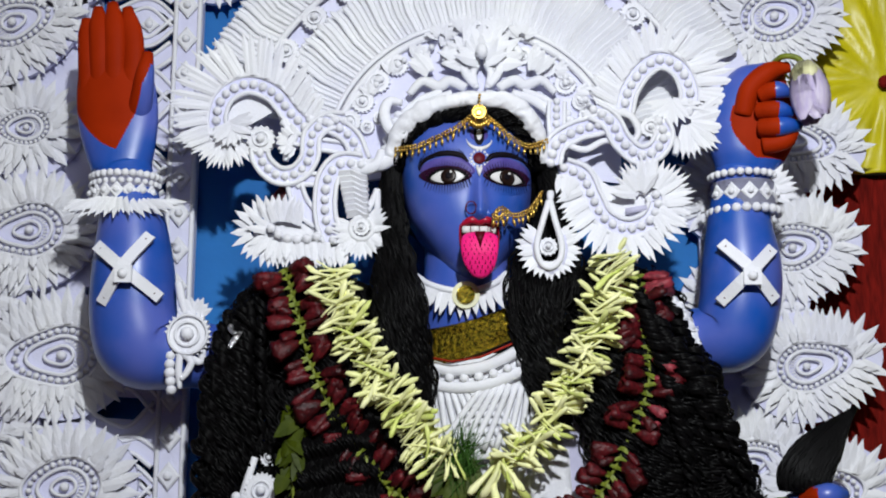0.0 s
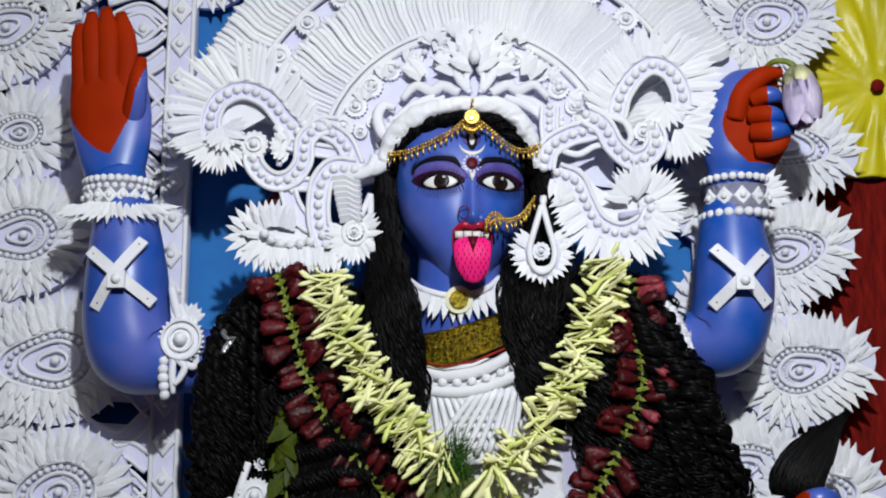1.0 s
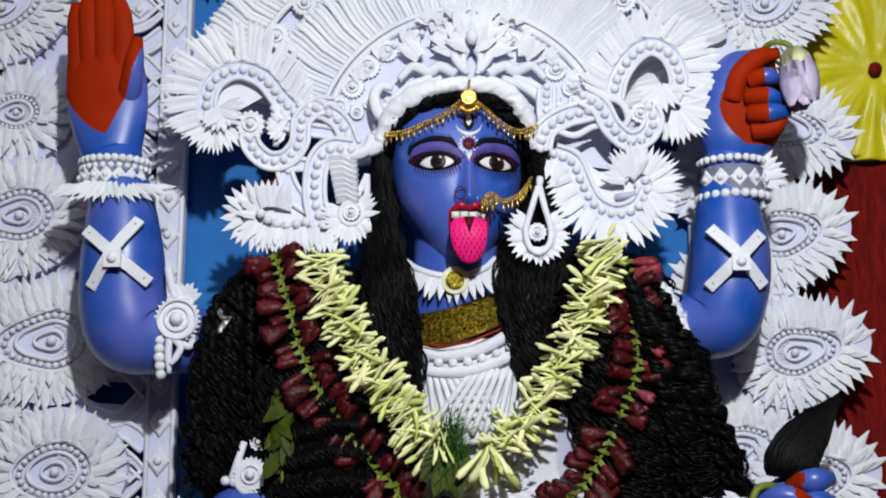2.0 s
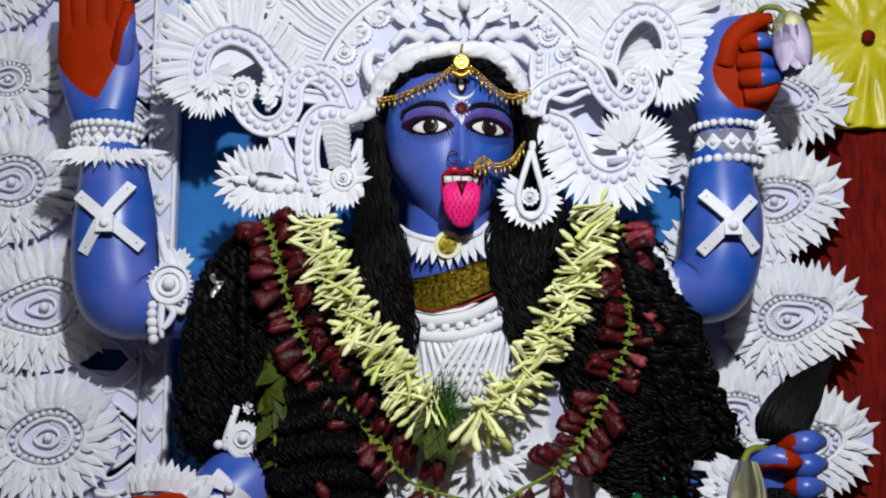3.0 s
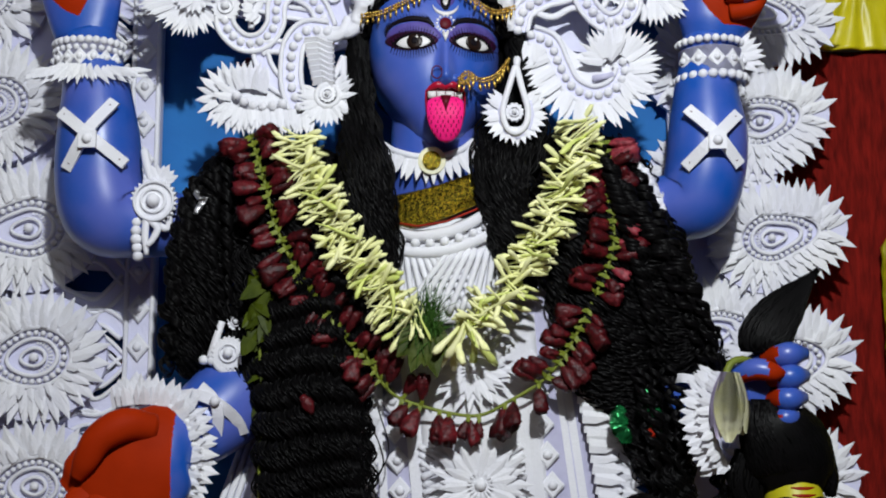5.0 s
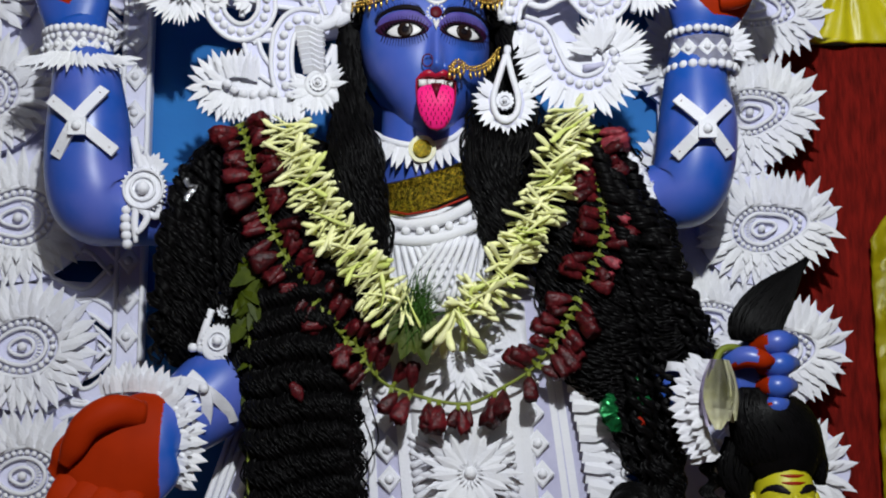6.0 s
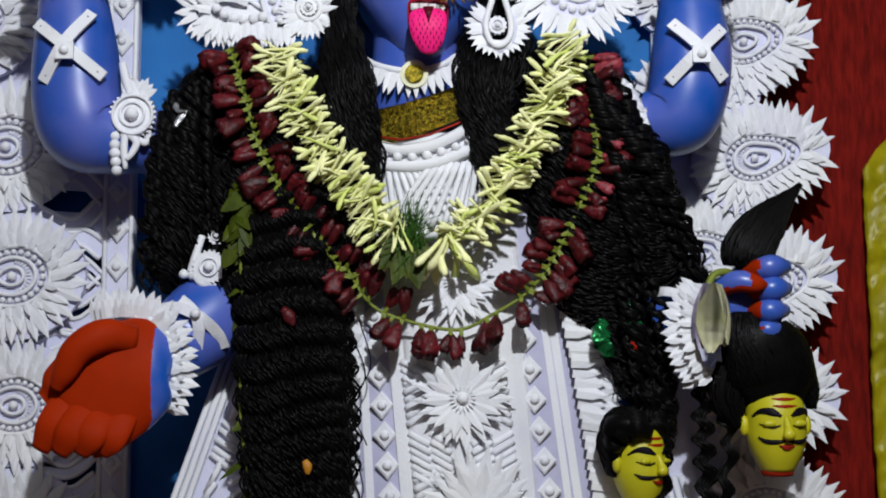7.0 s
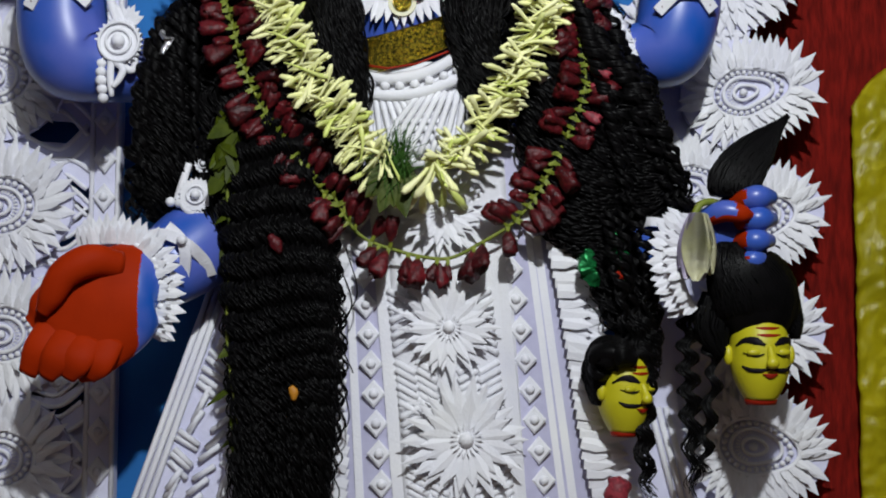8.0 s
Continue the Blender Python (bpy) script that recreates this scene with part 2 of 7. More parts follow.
def fringe(parent, line, out, length, width, step, side=1, turn=0.0, tilt=12, mesh=None, name="leaf", closed=False, along=None):
    """Leaves along a line, standing off its left (1) or right (-1) seen from the front; turn leans them along the line."""
    spots = even(line, step, closed)
    for i, (c, d) in enumerate(spots):
        t = i / max(1, len(spots) - 1)
        n = d.cross(V(0, 1, 0)) * side
        g = radians(turn(t) if callable(turn) else turn) + rng.uniform(-0.07, 0.07)
        ahead = n * math.cos(g) + d * math.sin(g)
        lo = (length(t) if callable(length) else length) * rng.uniform(0.92, 1.08)
        piece(name, mesh or (LEAFLET if i % 2 else LEAFLET2), flat_pose(c + V(0, -0.002 - 0.003 * (i % 3), 0) + n * out, ahead, lo, width * rng.uniform(0.9, 1.1), None, tilt + rng.uniform(-4, 4), rng.uniform(-7, 7)), parent)


def beads(parent, line, r, step=None, lift=0.0, closed=False, name="bead", skip=0):
    for i, (c, d) in enumerate(even(line, step or r * 2.1, closed)):
        k = r * rng.uniform(0.94, 1.05)
        piece(name, BEAD, Matrix.Translation(c + V(0, -lift, 0)) @ Matrix.Diagonal((k, k, k, 1)), parent)


def band(parent, pts, width=0.034, bead=0.010, rim=0.0045, closed=False, n=8, base=LILAC, name="band"):
    """A bead-set scroll: a flat strip with a rolled rim on either side and a row of beads between."""
    line = spline(pts, n, closed)
    if closed:
        line.append(line[0])
    bm = bmesh.new()
    strip(bm, line, width, 0.012)
    core = part(name, bm, base, parent, smooth=False)
    k = len(line)
    for s in (-1, 1):
        edge = []
        for i, c in enumerate(line):
            d = (line[min(i + 1, k - 1)] - line[max(i - 1, 0)]).normalized()
            edge.append(c + d.cross(V(0, 1, 0)).normalized() * (s * width / 2) + V(0, -0.002, 0))
        bm = bmesh.new()
        tube(bm, edge, rim, 7)
        part("rim", bm, FOAM, core)
    if bead:
        beads(core, line[:-1] if closed else line, bead * 0.84, lift=0.002)
    return line


def stud(parent, c, r, teeth=18, name="rosette"):
    """A toothed round with a raised ring and a bead in the middle."""
    c = V(c)
    bm = bmesh.new()
    pts = [c + V(math.cos(g) * q, 0, math.sin(g) * q) for k in range(teeth * 2) for g, q in [(math.pi * k / teeth, r if k % 2 else r * 0.84)]]
    plate(bm, pts, 0.010)
    disc = part(name, bm, FOAM, parent, smooth=False)
    bm = bmesh.new()
    tube(bm, [c + V(math.cos(g) * r * 0.5, -0.003, math.sin(g) * r * 0.5) for g in (math.tau * k / 20 for k in range(20))], r * 0.065, 6, closed=True)
    part("ring", bm, FOAM, disc)
    piece("bead", BEAD, Matrix.Translation(c + V(0, -0.004, 0)) @ Matrix.Diagonal((r * 0.30,) * 3 + (1,)), disc)
    return disc


def drop_line(c, size, angle, squash=0.72, point=1.0, n=48):
    """A drop-shaped closed line about c, its point towards angle (degrees, 0 is right, 90 is up)."""
    out = []
    for k in range(n):
        g = math.tau * k / n
        r = size * (1 + point * 0.55 * max(0.0, math.cos(g)) ** 4)
        x, z = r * math.cos(g), r * squash * math.sin(g) * (1 - 0.12 * point * max(0, math.cos(g)))
        a = radians(angle)
        out.append(V(c) + V(x * math.cos(a) - z * math.sin(a), 0, x * math.sin(a) + z * math.cos(a)))
    return out


def medallion(c, size, angle=0, point=1.0, squash=0.80, leaf=0.052, label="white foam leaf medallion with an eye-shaped bead ring", group="backdrop medallions"):
    """A backdrop medallion: a drop of beads and rolled rims, a small eye in it, two rows of leaves about it."""
    c = V(c)
    ob = thing("leaf_medallion", c + V(0, 0.012, 0), label, "backdrop ornament", group)
    outer = drop_line(c, size, angle, squash, point)
    bm = bmesh.new()
    plate(bm, [q + (q - c).normalized() * leaf * 0.95 for q in outer], 0.012)
    part("base_plate", bm, LILAC, ob, "lilac foam plate", smooth=False)
    up = V(0, -0.008, 0)
    fringe(ob, [c + (q - c) * 1.10 + up * 0.1 for q in outer], 0.004, leaf, leaf * 0.34, leaf * 0.215, -1, 0, 4, closed=True)
    fringe(ob, [c + (q - c) * 1.0 + up * 0.5 for q in outer], 0.004, leaf * 0.74, leaf * 0.30, leaf * 0.22, -1, 6, 7, closed=True)
    fringe(ob, [q + up for q in outer], 0.0, leaf * 0.42, leaf * 0.22, leaf * 0.25, -1, 8, 12, closed=True)
    for scale, r in ((1.0, 0.0045), (0.62, 0.004)):
        bm = bmesh.new()
        tube(bm, [c + (q - c) * scale + up for q in outer], r, 7, closed=True)
        part("rim", bm, FOAM, ob)
    beads(ob, [c + (q - c) * 0.81 + up for q in outer], size * 0.082, size * 0.19, closed=True)
    bm = bmesh.new()
    tube(bm, [c + (q - c) * 0.3 + up * 1.2 for q in outer], 0.0035, 6, closed=True)
    part("rim", bm, FOAM, ob)
    piece("bead", BEAD, Matrix.Translation(c + up * 1.3) @ Matrix.Diagonal((size * 0.13,) * 3 + (1,)), ob)
    for k in range(13):
        g = radians(angle + 180 - 75 + 150 * k / 12)
        d = V(math.cos(g), 0, math.sin(g))
        piece("lash", LEAFLET, flat_pose(c + up * 0.6 + d * size * 0.36, d, size * 0.16, size * 0.05), ob)
    return ob


# ---- the tent round the stage ----
def slab(name, lo, hi, material, label, category, kind="structure"):
    bm = bmesh.new()
    lo, hi = V(lo), V(hi)
    plate(bm, [V(lo.x, lo.y, lo.z), V(hi.x, lo.y, lo.z), V(hi.x, lo.y, hi.z), V(lo.x, lo.y, hi.z)], hi.y - lo.y)
    return single(name, bm, material, ((lo.x + hi.x) / 2, (lo.y + hi.y) / 2, lo.z), label, category, "", kind, False)


slab("floor", (-4, -5, -0.1), (4, 1.5, 0), FLOOR, "dark brown matted floor of the tent", "floor")
slab("ceiling", (-4, -5, 4.2), (4, 1.5, 4.3), TENT, "grey-brown tent cloth ceiling", "ceiling")
slab("wall_north", (-4, 1.4, 0), (4, 1.5, 4.2), TENT, "grey-brown tent cloth wall behind the stage", "wall")
slab("wall_south", (-4, -5.1, 0), (4, -5.0, 4.2), TENT, "grey-brown tent cloth wall facing the stage", "wall")
slab("wall_west", (-4.1, -5, 0), (-4, 1.4, 4.2), TENT, "grey-brown tent cloth side wall", "wall")
slab("wall_east", (4, -5, 0), (4.1, 1.4, 4.2), TENT, "grey-brown tent cloth side wall", "wall")
slab("stage", (-1.6, -0.5, 0.0), (1.6, 1.2, 0.32), WOOD, "low wooden plank stage under the idol", "stage")


def cloth(name, x0, x1, z0, z1, y, material, label, fold, depth, seed, nx=90, nz=70, kind="structure"):
    """A hung cloth with soft folds, some millimetres thick."""
    bm = bmesh.new()
    rows = []
    for back in (0, 1):
        grid = []
        for i in range(nx + 1):
            col = []
            for j in range(nz + 1):
                x, z = x0 + (x1 - x0) * i / nx, z0 + (z1 - z0) * j / nz
                col.append(bm.verts.new((x, y + fold(x, z, seed) * depth + back * 0.006, z)))
            grid.append(col)
        rows.append(grid)
    for g in rows:
        for i in range(nx):
            for j in range(nz):
                bm.faces.new((g[i][j], g[i + 1][j], g[i + 1][j + 1], g[i][j + 1]))
    a, b = rows
    for i in range(nx):
        for j in (0, nz):
            bm.faces.new((a[i][j], a[i + 1][j], b[i + 1][j], b[i][j]))
    for j in range(nz):
        for i in (0, nx):
            bm.faces.new((a[i][j], a[i][j + 1], b[i][j + 1], b[i][j]))
    return single(name, bm, material, ((x0 + x1) / 2, y, z0), label, "cloth", "", kind)


def drape(x, z, s):
    return noise.noise((x * 6, z * 1.1, s)) + 0.4 * noise.noise((x * 19, z * 3, s + 5))


def crumple(x, z, s):
    return noise.noise((x * 5, z * 4, s)) + 0.6 * noise.noise((x * 14, z * 10, s + 3)) + 0.25 * noise.noise((x * 40, z * 30, s + 3))


cloth("blue_cloth", -1.3, 0.62, 0.32, 2.9, 0.298, BLUECLOTH, "bright blue cloth hung behind the pierced white panel", drape, 0.006, 1)
cloth("red_cloth", 0.40, 1.5, 0.32, (0.757, 0.360, 1.958)[2], 0.36, REDCLOTH, "dark red velvet cloth hung behind the idol", crumple, 0.012, 2)


def pleats(x, z, s):
    """Folds that run out from the rosette."""
    a = math.atan2(z - (0.840, 0.340, 2.150)[2], x - (0.840, 0.340, 2.150)[0])
    r = math.hypot(z - (0.840, 0.340, 2.150)[2], x - (0.840, 0.340, 2.150)[0])
    return (0.8 * math.sin(a * 9 + 5 * noise.noise((a * 2, r * 3, s))) + 0.5 * math.sin(a * 23 + 4 * noise.noise((a * 4, r * 5, s))) + noise.noise((x * 9, z * 5, s))) * min(1, r * 9) + 0.5 * noise.noise((x * 25, z * 18, s))


cloth("yellow_cloth", 0.55, 1.5, (0.751, 0.340, 1.956)[2], 2.9, 0.34, YELLOW, "bright yellow satin cloth gathered to a rosette", pleats, 0.007, 3, 130, 130)
bm = bmesh.new()
ball(bm, (0.835, 0.325, 2.145), 0.014, 0.01, 0.014)
single("cloth_rosette", bm, REDCLOTH, (0.836, 0.330, 2.147), "small dark red button gathering the yellow cloth", "rosette")


# ---- the idol: one mesh ----
HX, HY = -0.024, 0.10
HEAD_Z = [(-0.019, 0.100, 2.024)[2], (-0.019, 0.090, 1.999)[2], (-0.020, 0.090, 1.956)[2], (-0.020, 0.090, 1.904)[2], (-0.020, 0.090, 1.851)[2], (-0.021, 0.080, 1.797)[2], (-0.021, 0.060, 1.751)[2], (-0.021, 0.030, 1.711)[2], (-0.021, 0.020, 1.684)[2], (-0.021, 0.030, 1.673)[2]]
HEAD_W = [0.040, 0.075, 0.108, 0.117, 0.116, 0.103, 0.077, 0.049, 0.026, 0.008]
HEAD_D = [0.030, 0.058, 0.098, 0.112, 0.116, 0.116, 0.108, 0.090, 0.062, 0.015]
HEAD_S = [0.0, 0.0, 0.0, 0.001, 0.002, 0.003, 0.006, 0.009, 0.012, 0.013]


def head_at(z):
    """Half-width, half-depth and sideways shift of the head at a height."""
    zs = HEAD_Z
    for i in range(len(zs) - 1):
        if zs[i] >= z >= zs[i + 1]:
            t = (i + (zs[i] - z) / (zs[i] - zs[i + 1])) / (len(zs) - 1)
            return smooth_list(HEAD_W, t), smooth_list(HEAD_D, t), lerp_list(HEAD_S, t)
    return HEAD_W[0], HEAD_D[0], 0.0


def face_y(x, z):
    w, d, s = head_at(z)
    k = min(0.999, abs((x - HX - s) / w))
    y = HY - d * (1 - k ** 2.3) ** (1 / 2.3)
    # eye hollows and the swell of the cheeks
    for ex in (-0.055, 0.052):
        y += 0.004 * math.exp(-(((x - ex) / 0.035) ** 2 + ((z - EYE_Z) / 0.022) ** 2))
    # the nose: a thin bridge that swells to the tip
    f = (NOSE_TOP - z) / (NOSE_TOP - NOSE_END)
    if 0.0 < f < 1.06:
        rise = (0.0045 * min(1, f * 4) + 0.0225 * f ** 1.5) * (1 - max(0.0, (f - 0.86) / 0.20) ** 2)
        y -= rise * math.exp(-((x - 0.001) / (0.0075 + 0.0050 * f)) ** 2)
    return y


NOSE_TOP, NOSE_END = 1.885, 1.788
EYE_Z = (-0.003, -0.010, 1.864)[2]


def onface(bm, outline, lift, index, rings=6, dome=0.0):
    """A painted or modelled patch that follows the face, inside an outline given in x and z."""
    k = len(outline)
    cx, cz = sum(q[0] for q in outline) / k, sum(q[1] for q in outline) / k
    grid = []
    for i in range(1, rings + 1):
        f = i / rings
        row = []
        for x, z in outline:
            x, z = cx + (x - cx) * f, cz + (z - cz) * f
            row.append(bm.verts.new((x, face_y(x, z) - lift - dome * (1 - f * f), z)))
        grid.append(row)
    mid = bm.verts.new((cx, face_y(cx, cz) - lift - dome, cz))
    for j in range(k):
        bm.faces.new((mid, grid[0][j], grid[0][(j + 1) % k])).material_index = index
        for p, q in zip(grid, grid[1:]):
            bm.faces.new((p[j], q[j], q[(j + 1) % k], p[(j + 1) % k])).material_index = index
    # a skirt that closes the patch down to the face
    low = [bm.verts.new((w.co.x, w.co.y + lift + 0.004, w.co.z)) for w in grid[-1]]
    for j in range(k):
        bm.faces.new((grid[-1][j], low[j], low[(j + 1) % k], grid[-1][(j + 1) % k])).material_index = index


def almond(cx, cz, half, up, down, lift_in=0.0, lift_out=0.0, n=28, sharp=0.75):
    """An eye-shaped outline; the outer and inner corners may be raised."""
    out = []
    for k in range(n):
        g = math.tau * k / n
        c, s = math.cos(g), math.sin(g)
        x = cx + half * c
        z = cz + (up if s > 0 else down) * math.copysign(abs(s) ** (1 / sharp), s) + (lift_out if c < 0 else lift_in) * abs(c) ** 2
        out.append((x, z))
    return out


idol = bmesh.new()
SK, PA, BK, WI, MA, EW, IR, LI, PI, SP, YL, PL = range(12)
IDOL_MATS = [SKIN, PALM, BLACK, WINE, MAUVE, EYEWHITE, IRIS, LIP, PINK, SKIN_PALE, GOLD, PLUM]
rings = []
for i in range(141):
    z = HEAD_Z[0] + (HEAD_Z[-1] - HEAD_Z[0]) * i / 140
    w, d, s = head_at(z)
    ring = []
    for j in range(200):
        g = math.tau * j / 200
        x = HX + s + w * 0.998 * math.cos(g)
        y = face_y(x, z) if math.sin(g) < 0 else HY + d * math.sin(g)
        if math.sin(g) < 0 and abs(math.cos(g)) > 0.985:
            y = HY - 0.3 * d * abs(math.sin(g)) ** 0.5
        ring.append(idol.verts.new((x, y, z)))
    rings.append(ring)
for p, q in zip(rings, rings[1:]):
    for j in range(200):
        idol.faces.new((p[j], p[(j + 1) % 200], q[(j + 1) % 200], q[j])).material_index = SK
idol.faces.new(rings[0])
idol.faces.new(rings[-1])

# nose, nostrils
NX = 0.001
nz1 = NOSE_END
for s in (-1, 1):
    ball(idol, V(NX + s * 0.0125, face_y(0, nz1 - 0.01) + 0.001, nz1 + 0.010), 0.0095, 0.010, 0.0085, SK)
    ball(idol, V(NX + s * 0.0085, face_y(0, nz1 - 0.01) - 0.006, nz1 + 0.001), 0.0045, 0.004, 0.0022, BK, 10, 6)

# eyes: lid colour, dark lid, white, iris, pupil, painted glint, lashes, brow
for side, ex in ((-1, -0.0555), (1, 0.0465)):
    w = 0.0295 if side < 0 else 0.028
    onface(idol, almond(ex - side * 0.000, EYE_Z + 0.004, w * 1.66, 0.033, 0.008, 0.004 if side < 0 else 0.012, 0.012 if side < 0 else 0.004), 0.0012, MA)
    onface(idol, almond(ex + side * 0.004, EYE_Z + 0.001, w * 1.60, 0.0195, 0.0145, 0.0 if side < 0 else 0.007, 0.007 if side < 0 else 0.0), 0.0020, PL)
    onface(idol, almond(ex, EYE_Z + 0.0005, w * 1.22, 0.0165, 0.0132), 0.0026, BK)
    onface(idol, almond(ex, EYE_Z - 0.0005, w, 0.0125, 0.0105), 0.0032, EW, dome=0.002)
    cxi = ex + 0.002
    onface(idol, [(cxi + 0.0138 * math.cos(g), EYE_Z + 0.001 + 0.0132 * math.sin(g)) for g in (math.tau * k / 24 for k in range(24))], 0.0055, IR, 3, dome=0.001)
    onface(idol, [(cxi + 0.006 * math.cos(g), EYE_Z + 0.002 + 0.006 * math.sin(g)) for g in (math.tau * k / 16 for k in range(16))], 0.0070, BK, 2)
    # a small white disc paints a highlight onto the iris
    onface(idol, [(cxi + 0.004 + 0.0022 * math.cos(g), EYE_Z + 0.008 + 0.0022 * math.sin(g)) for g in (math.tau * k / 10 for k in range(10))], 0.0076, EW, 1)
    for k in range(17):
        f = k / 16
        x = ex - w * 1.18 + w * 2.36 * f
        for up in (1, -1):
            z = EYE_Z + (0.0165 if up > 0 else -0.0130) * math.sin(math.pi * f) ** 0.7
            lean = (f - 0.5) * 0.012
            tipx, tipz = x + lean, z + (0.0110 if up > 0 else -0.0150) + up * 0.003 * math.sin(math.pi * f)
            q = [V(x - 0.0010, face_y(x, z) - 0.0060, z), V(x + 0.0010, face_y(x, z) - 0.0060, z), V(tipx, face_y(tipx, tipz) - 0.0060, tipz)]
            plate(idol, q, 0.0056, BK)
    brow = [(ex - side * -0.050, EYE_Z + 0.018), (ex + side * 0.040, EYE_Z + 0.034), (ex + side * 0.010, EYE_Z + 0.043), (ex - side * 0.022, EYE_Z + 0.039), (ex - side * 0.036, EYE_Z + 0.026)]
    pts = [V(x, face_y(x, z) - 0.0005, z) for x, z in brow]
    loft(idol, spline(pts, 6), [0.001, 0.0038, 0.0052, 0.005, 0.0025], [0.002, 0.0025, 0.003, 0.003, 0.002], 8, BK)
    for k in range(22):
        c = spline(pts, 6)[k]
        plate(idol, [c + V(-0.0008, -0.002, 0.002), c + V(0.0008, -0.002, 0.002), c + V(-side * -0.003, -0.001, 0.012)], 0.003, BK)

# forehead paint: upright third eye, crescent, red dot with a ring of white dots
FX = 0.0
tz = (0.002, 0.000, 1.942)[2]
onface(idol, almond(FX, tz, 0.016, 0.014, 0.014), 0.0014, MA)
onface(idol, [(FX + 0.0095 * math.cos(g), tz + 0.020 * math.sin(g)) for g in (math.tau * k / 20 for k in range(20))], 0.002, BK)
onface(idol, [(FX + 0.0045 * math.cos(g), tz + 0.011 * math.sin(g)) for g in (math.tau * k / 20 for k in range(20))], 0.003, EW)
cres = [V(FX + 0.023 * math.cos(g), 0, tz - 0.004 + 0.023 * math.sin(g)) for g in (math.pi * (1.08 + 0.84 * k / 14) for k in range(15))]
for q in cres:
    q.y = face_y(q.x, q.z) - 0.0005
loft(idol, cres, [0.0006, 0.003, 0.004, 0.003, 0.0006], [0.002] * 5, 6, EW)
bz = (0.003, 0.000, 1.897)[2]
onface(idol, [(FX + 0.0105 * math.cos(g), bz + 0.0105 * math.sin(g)) for g in (math.tau * k / 20 for k in range(20))], 0.003, WI, dome=0.002)
for k in range(14):
    g = math.tau * k / 14
    x, z = FX + 0.015 * math.cos(g), bz + 0.015 * math.sin(g)
    ball(idol, V(x, face_y(x, z), z), 0.0026, 0.002, 0.0026, EW, 6, 5)
plate(idol, [V(FX - 0.006, face_y(FX, bz - 0.02) - 0.002, bz - 0.017), V(FX + 0.006, face_y(FX, bz - 0.02) - 0.002, bz - 0.017), V(FX, face_y(FX, bz - 0.04) - 0.004, bz - 0.036)], 0.004, EW)

# mouth: dark hollow, lips, teeth, tongue
mx, mz = -0.001, (-0.001, -0.020, 1.770)[2]
onface(idol, [(mx - 0.033, mz + 0.008), (mx - 0.015, mz + 0.014), (mx, mz + 0.011), (mx + 0.015, mz + 0.014), (mx + 0.033, mz + 0.008), (mx + 0.031, mz - 0.030), (mx + 0.015, mz - 0.045), (mx - 0.015, mz - 0.045), (mx - 0.031, mz - 0.030)], 0.002, WI)
for s in (-1, 1):
    lip = [V(mx + s * q[0], face_y(mx + s * q[0], mz + q[1]) - 0.002, mz + q[1]) for q in ((0.0, 0.012), (0.012, 0.016), (0.024, 0.012), (0.034, 0.006))]
    loft(idol, spline(lip, 5), [0.005, 0.0065, 0.005, 0.001], [0.005, 0.005, 0.004, 0.001], 10, LI)
    edge = [V(mx + s * q[0], face_y(mx + s * q[0], mz + q[1]) - 0.002, mz + q[1]) for q in ((0.0335, 0.006), (0.033, -0.015), (0.030, -0.032), (0.020, -0.046))]
    loft(idol, spline(edge, 5), [0.0012, 0.0018, 0.002, 0.001], [0.002] * 4, 8, LI)
for k in range(4):
    x = mx - 0.0225 + 0.015 * k
    y = face_y(x, mz) - 0.006
    plate(idol, [V(x - 0.0068, y, mz - 0.006), V(x + 0.0068, y, mz - 0.006), V(x + 0.0068, y, mz + 0.005), V(x - 0.0068, y, mz + 0.005)], 0.008, EW)
tong = [V(mx, -0.028, mz - 0.012), V(mx, -0.040, mz - 0.022), V(mx, -0.044, mz - 0.045), V(mx + 0.001, -0.040, mz - 0.068), V(mx + 0.001, -0.034, mz - 0.083), V(mx + 0.001, -0.032, mz - 0.088)]
loft(idol, spline(tong, 6), [0.026, 0.031, 0.031, 0.025, 0.014, 0.003], [0.006, 0.008, 0.008, 0.007, 0.006, 0.002], 24, PI)
plate(idol, [V(mx - 0.008, -0.048, mz - 0.010), V(mx + 0.010, -0.048, mz - 0.010), V(mx + 0.001, -0.053, mz - 0.040)], 0.004, WI)
tr = random.Random(2)
for row in range(9):
    for k in range(7):
        x, z = mx + (k - 3) * 0.0088 + tr.uniform(-0.0015, 0.0015) + (0.004 if row % 2 else 0), mz - 0.020 - row * 0.0072
        half = 0.028 * math.sqrt(max(0, 1 - ((z - mz + 0.045) / 0.045) ** 2))
        if abs(x - mx) < half and not (row < 3 and abs(x - mx) < 0.010 - row * 0.002):
            y = -0.0435 + 7.5 * (z - mz + 0.045) ** 2 - 0.008 * math.sqrt(max(0.05, 1 - ((x - mx) / 0.031) ** 2))
            loft(idol, [V(x, y, z + 0.0024), V(x, y, z - 0.0024)], [0.0008, 0.0008], [0.0022, 0.0022], 5, WI)

# neck, trunk, hips
loft(idol, spline([(-0.023, 0.100, 1.759), (-0.026, 0.100, 1.677), (-0.028, 0.110, 1.617), (-0.029, 0.170, 1.562), (0.032, 0.200, 1.372), (0.053, 0.210, 1.093), (0.073, 0.220, 0.827), (0.06, 0.22, 0.34)], 5),
     [0.075, 0.077, 0.088, 0.20, 0.17, 0.19, 0.22, 0.24], [0.07, 0.07, 0.07, 0.08, 0.08, 0.08, 0.08, 0.09], 28, SK)


def arm(pts, wide, deep, sides=32, index=SK, n=8):
    loft(idol, spline(pts, n), wide, deep, sides, index)


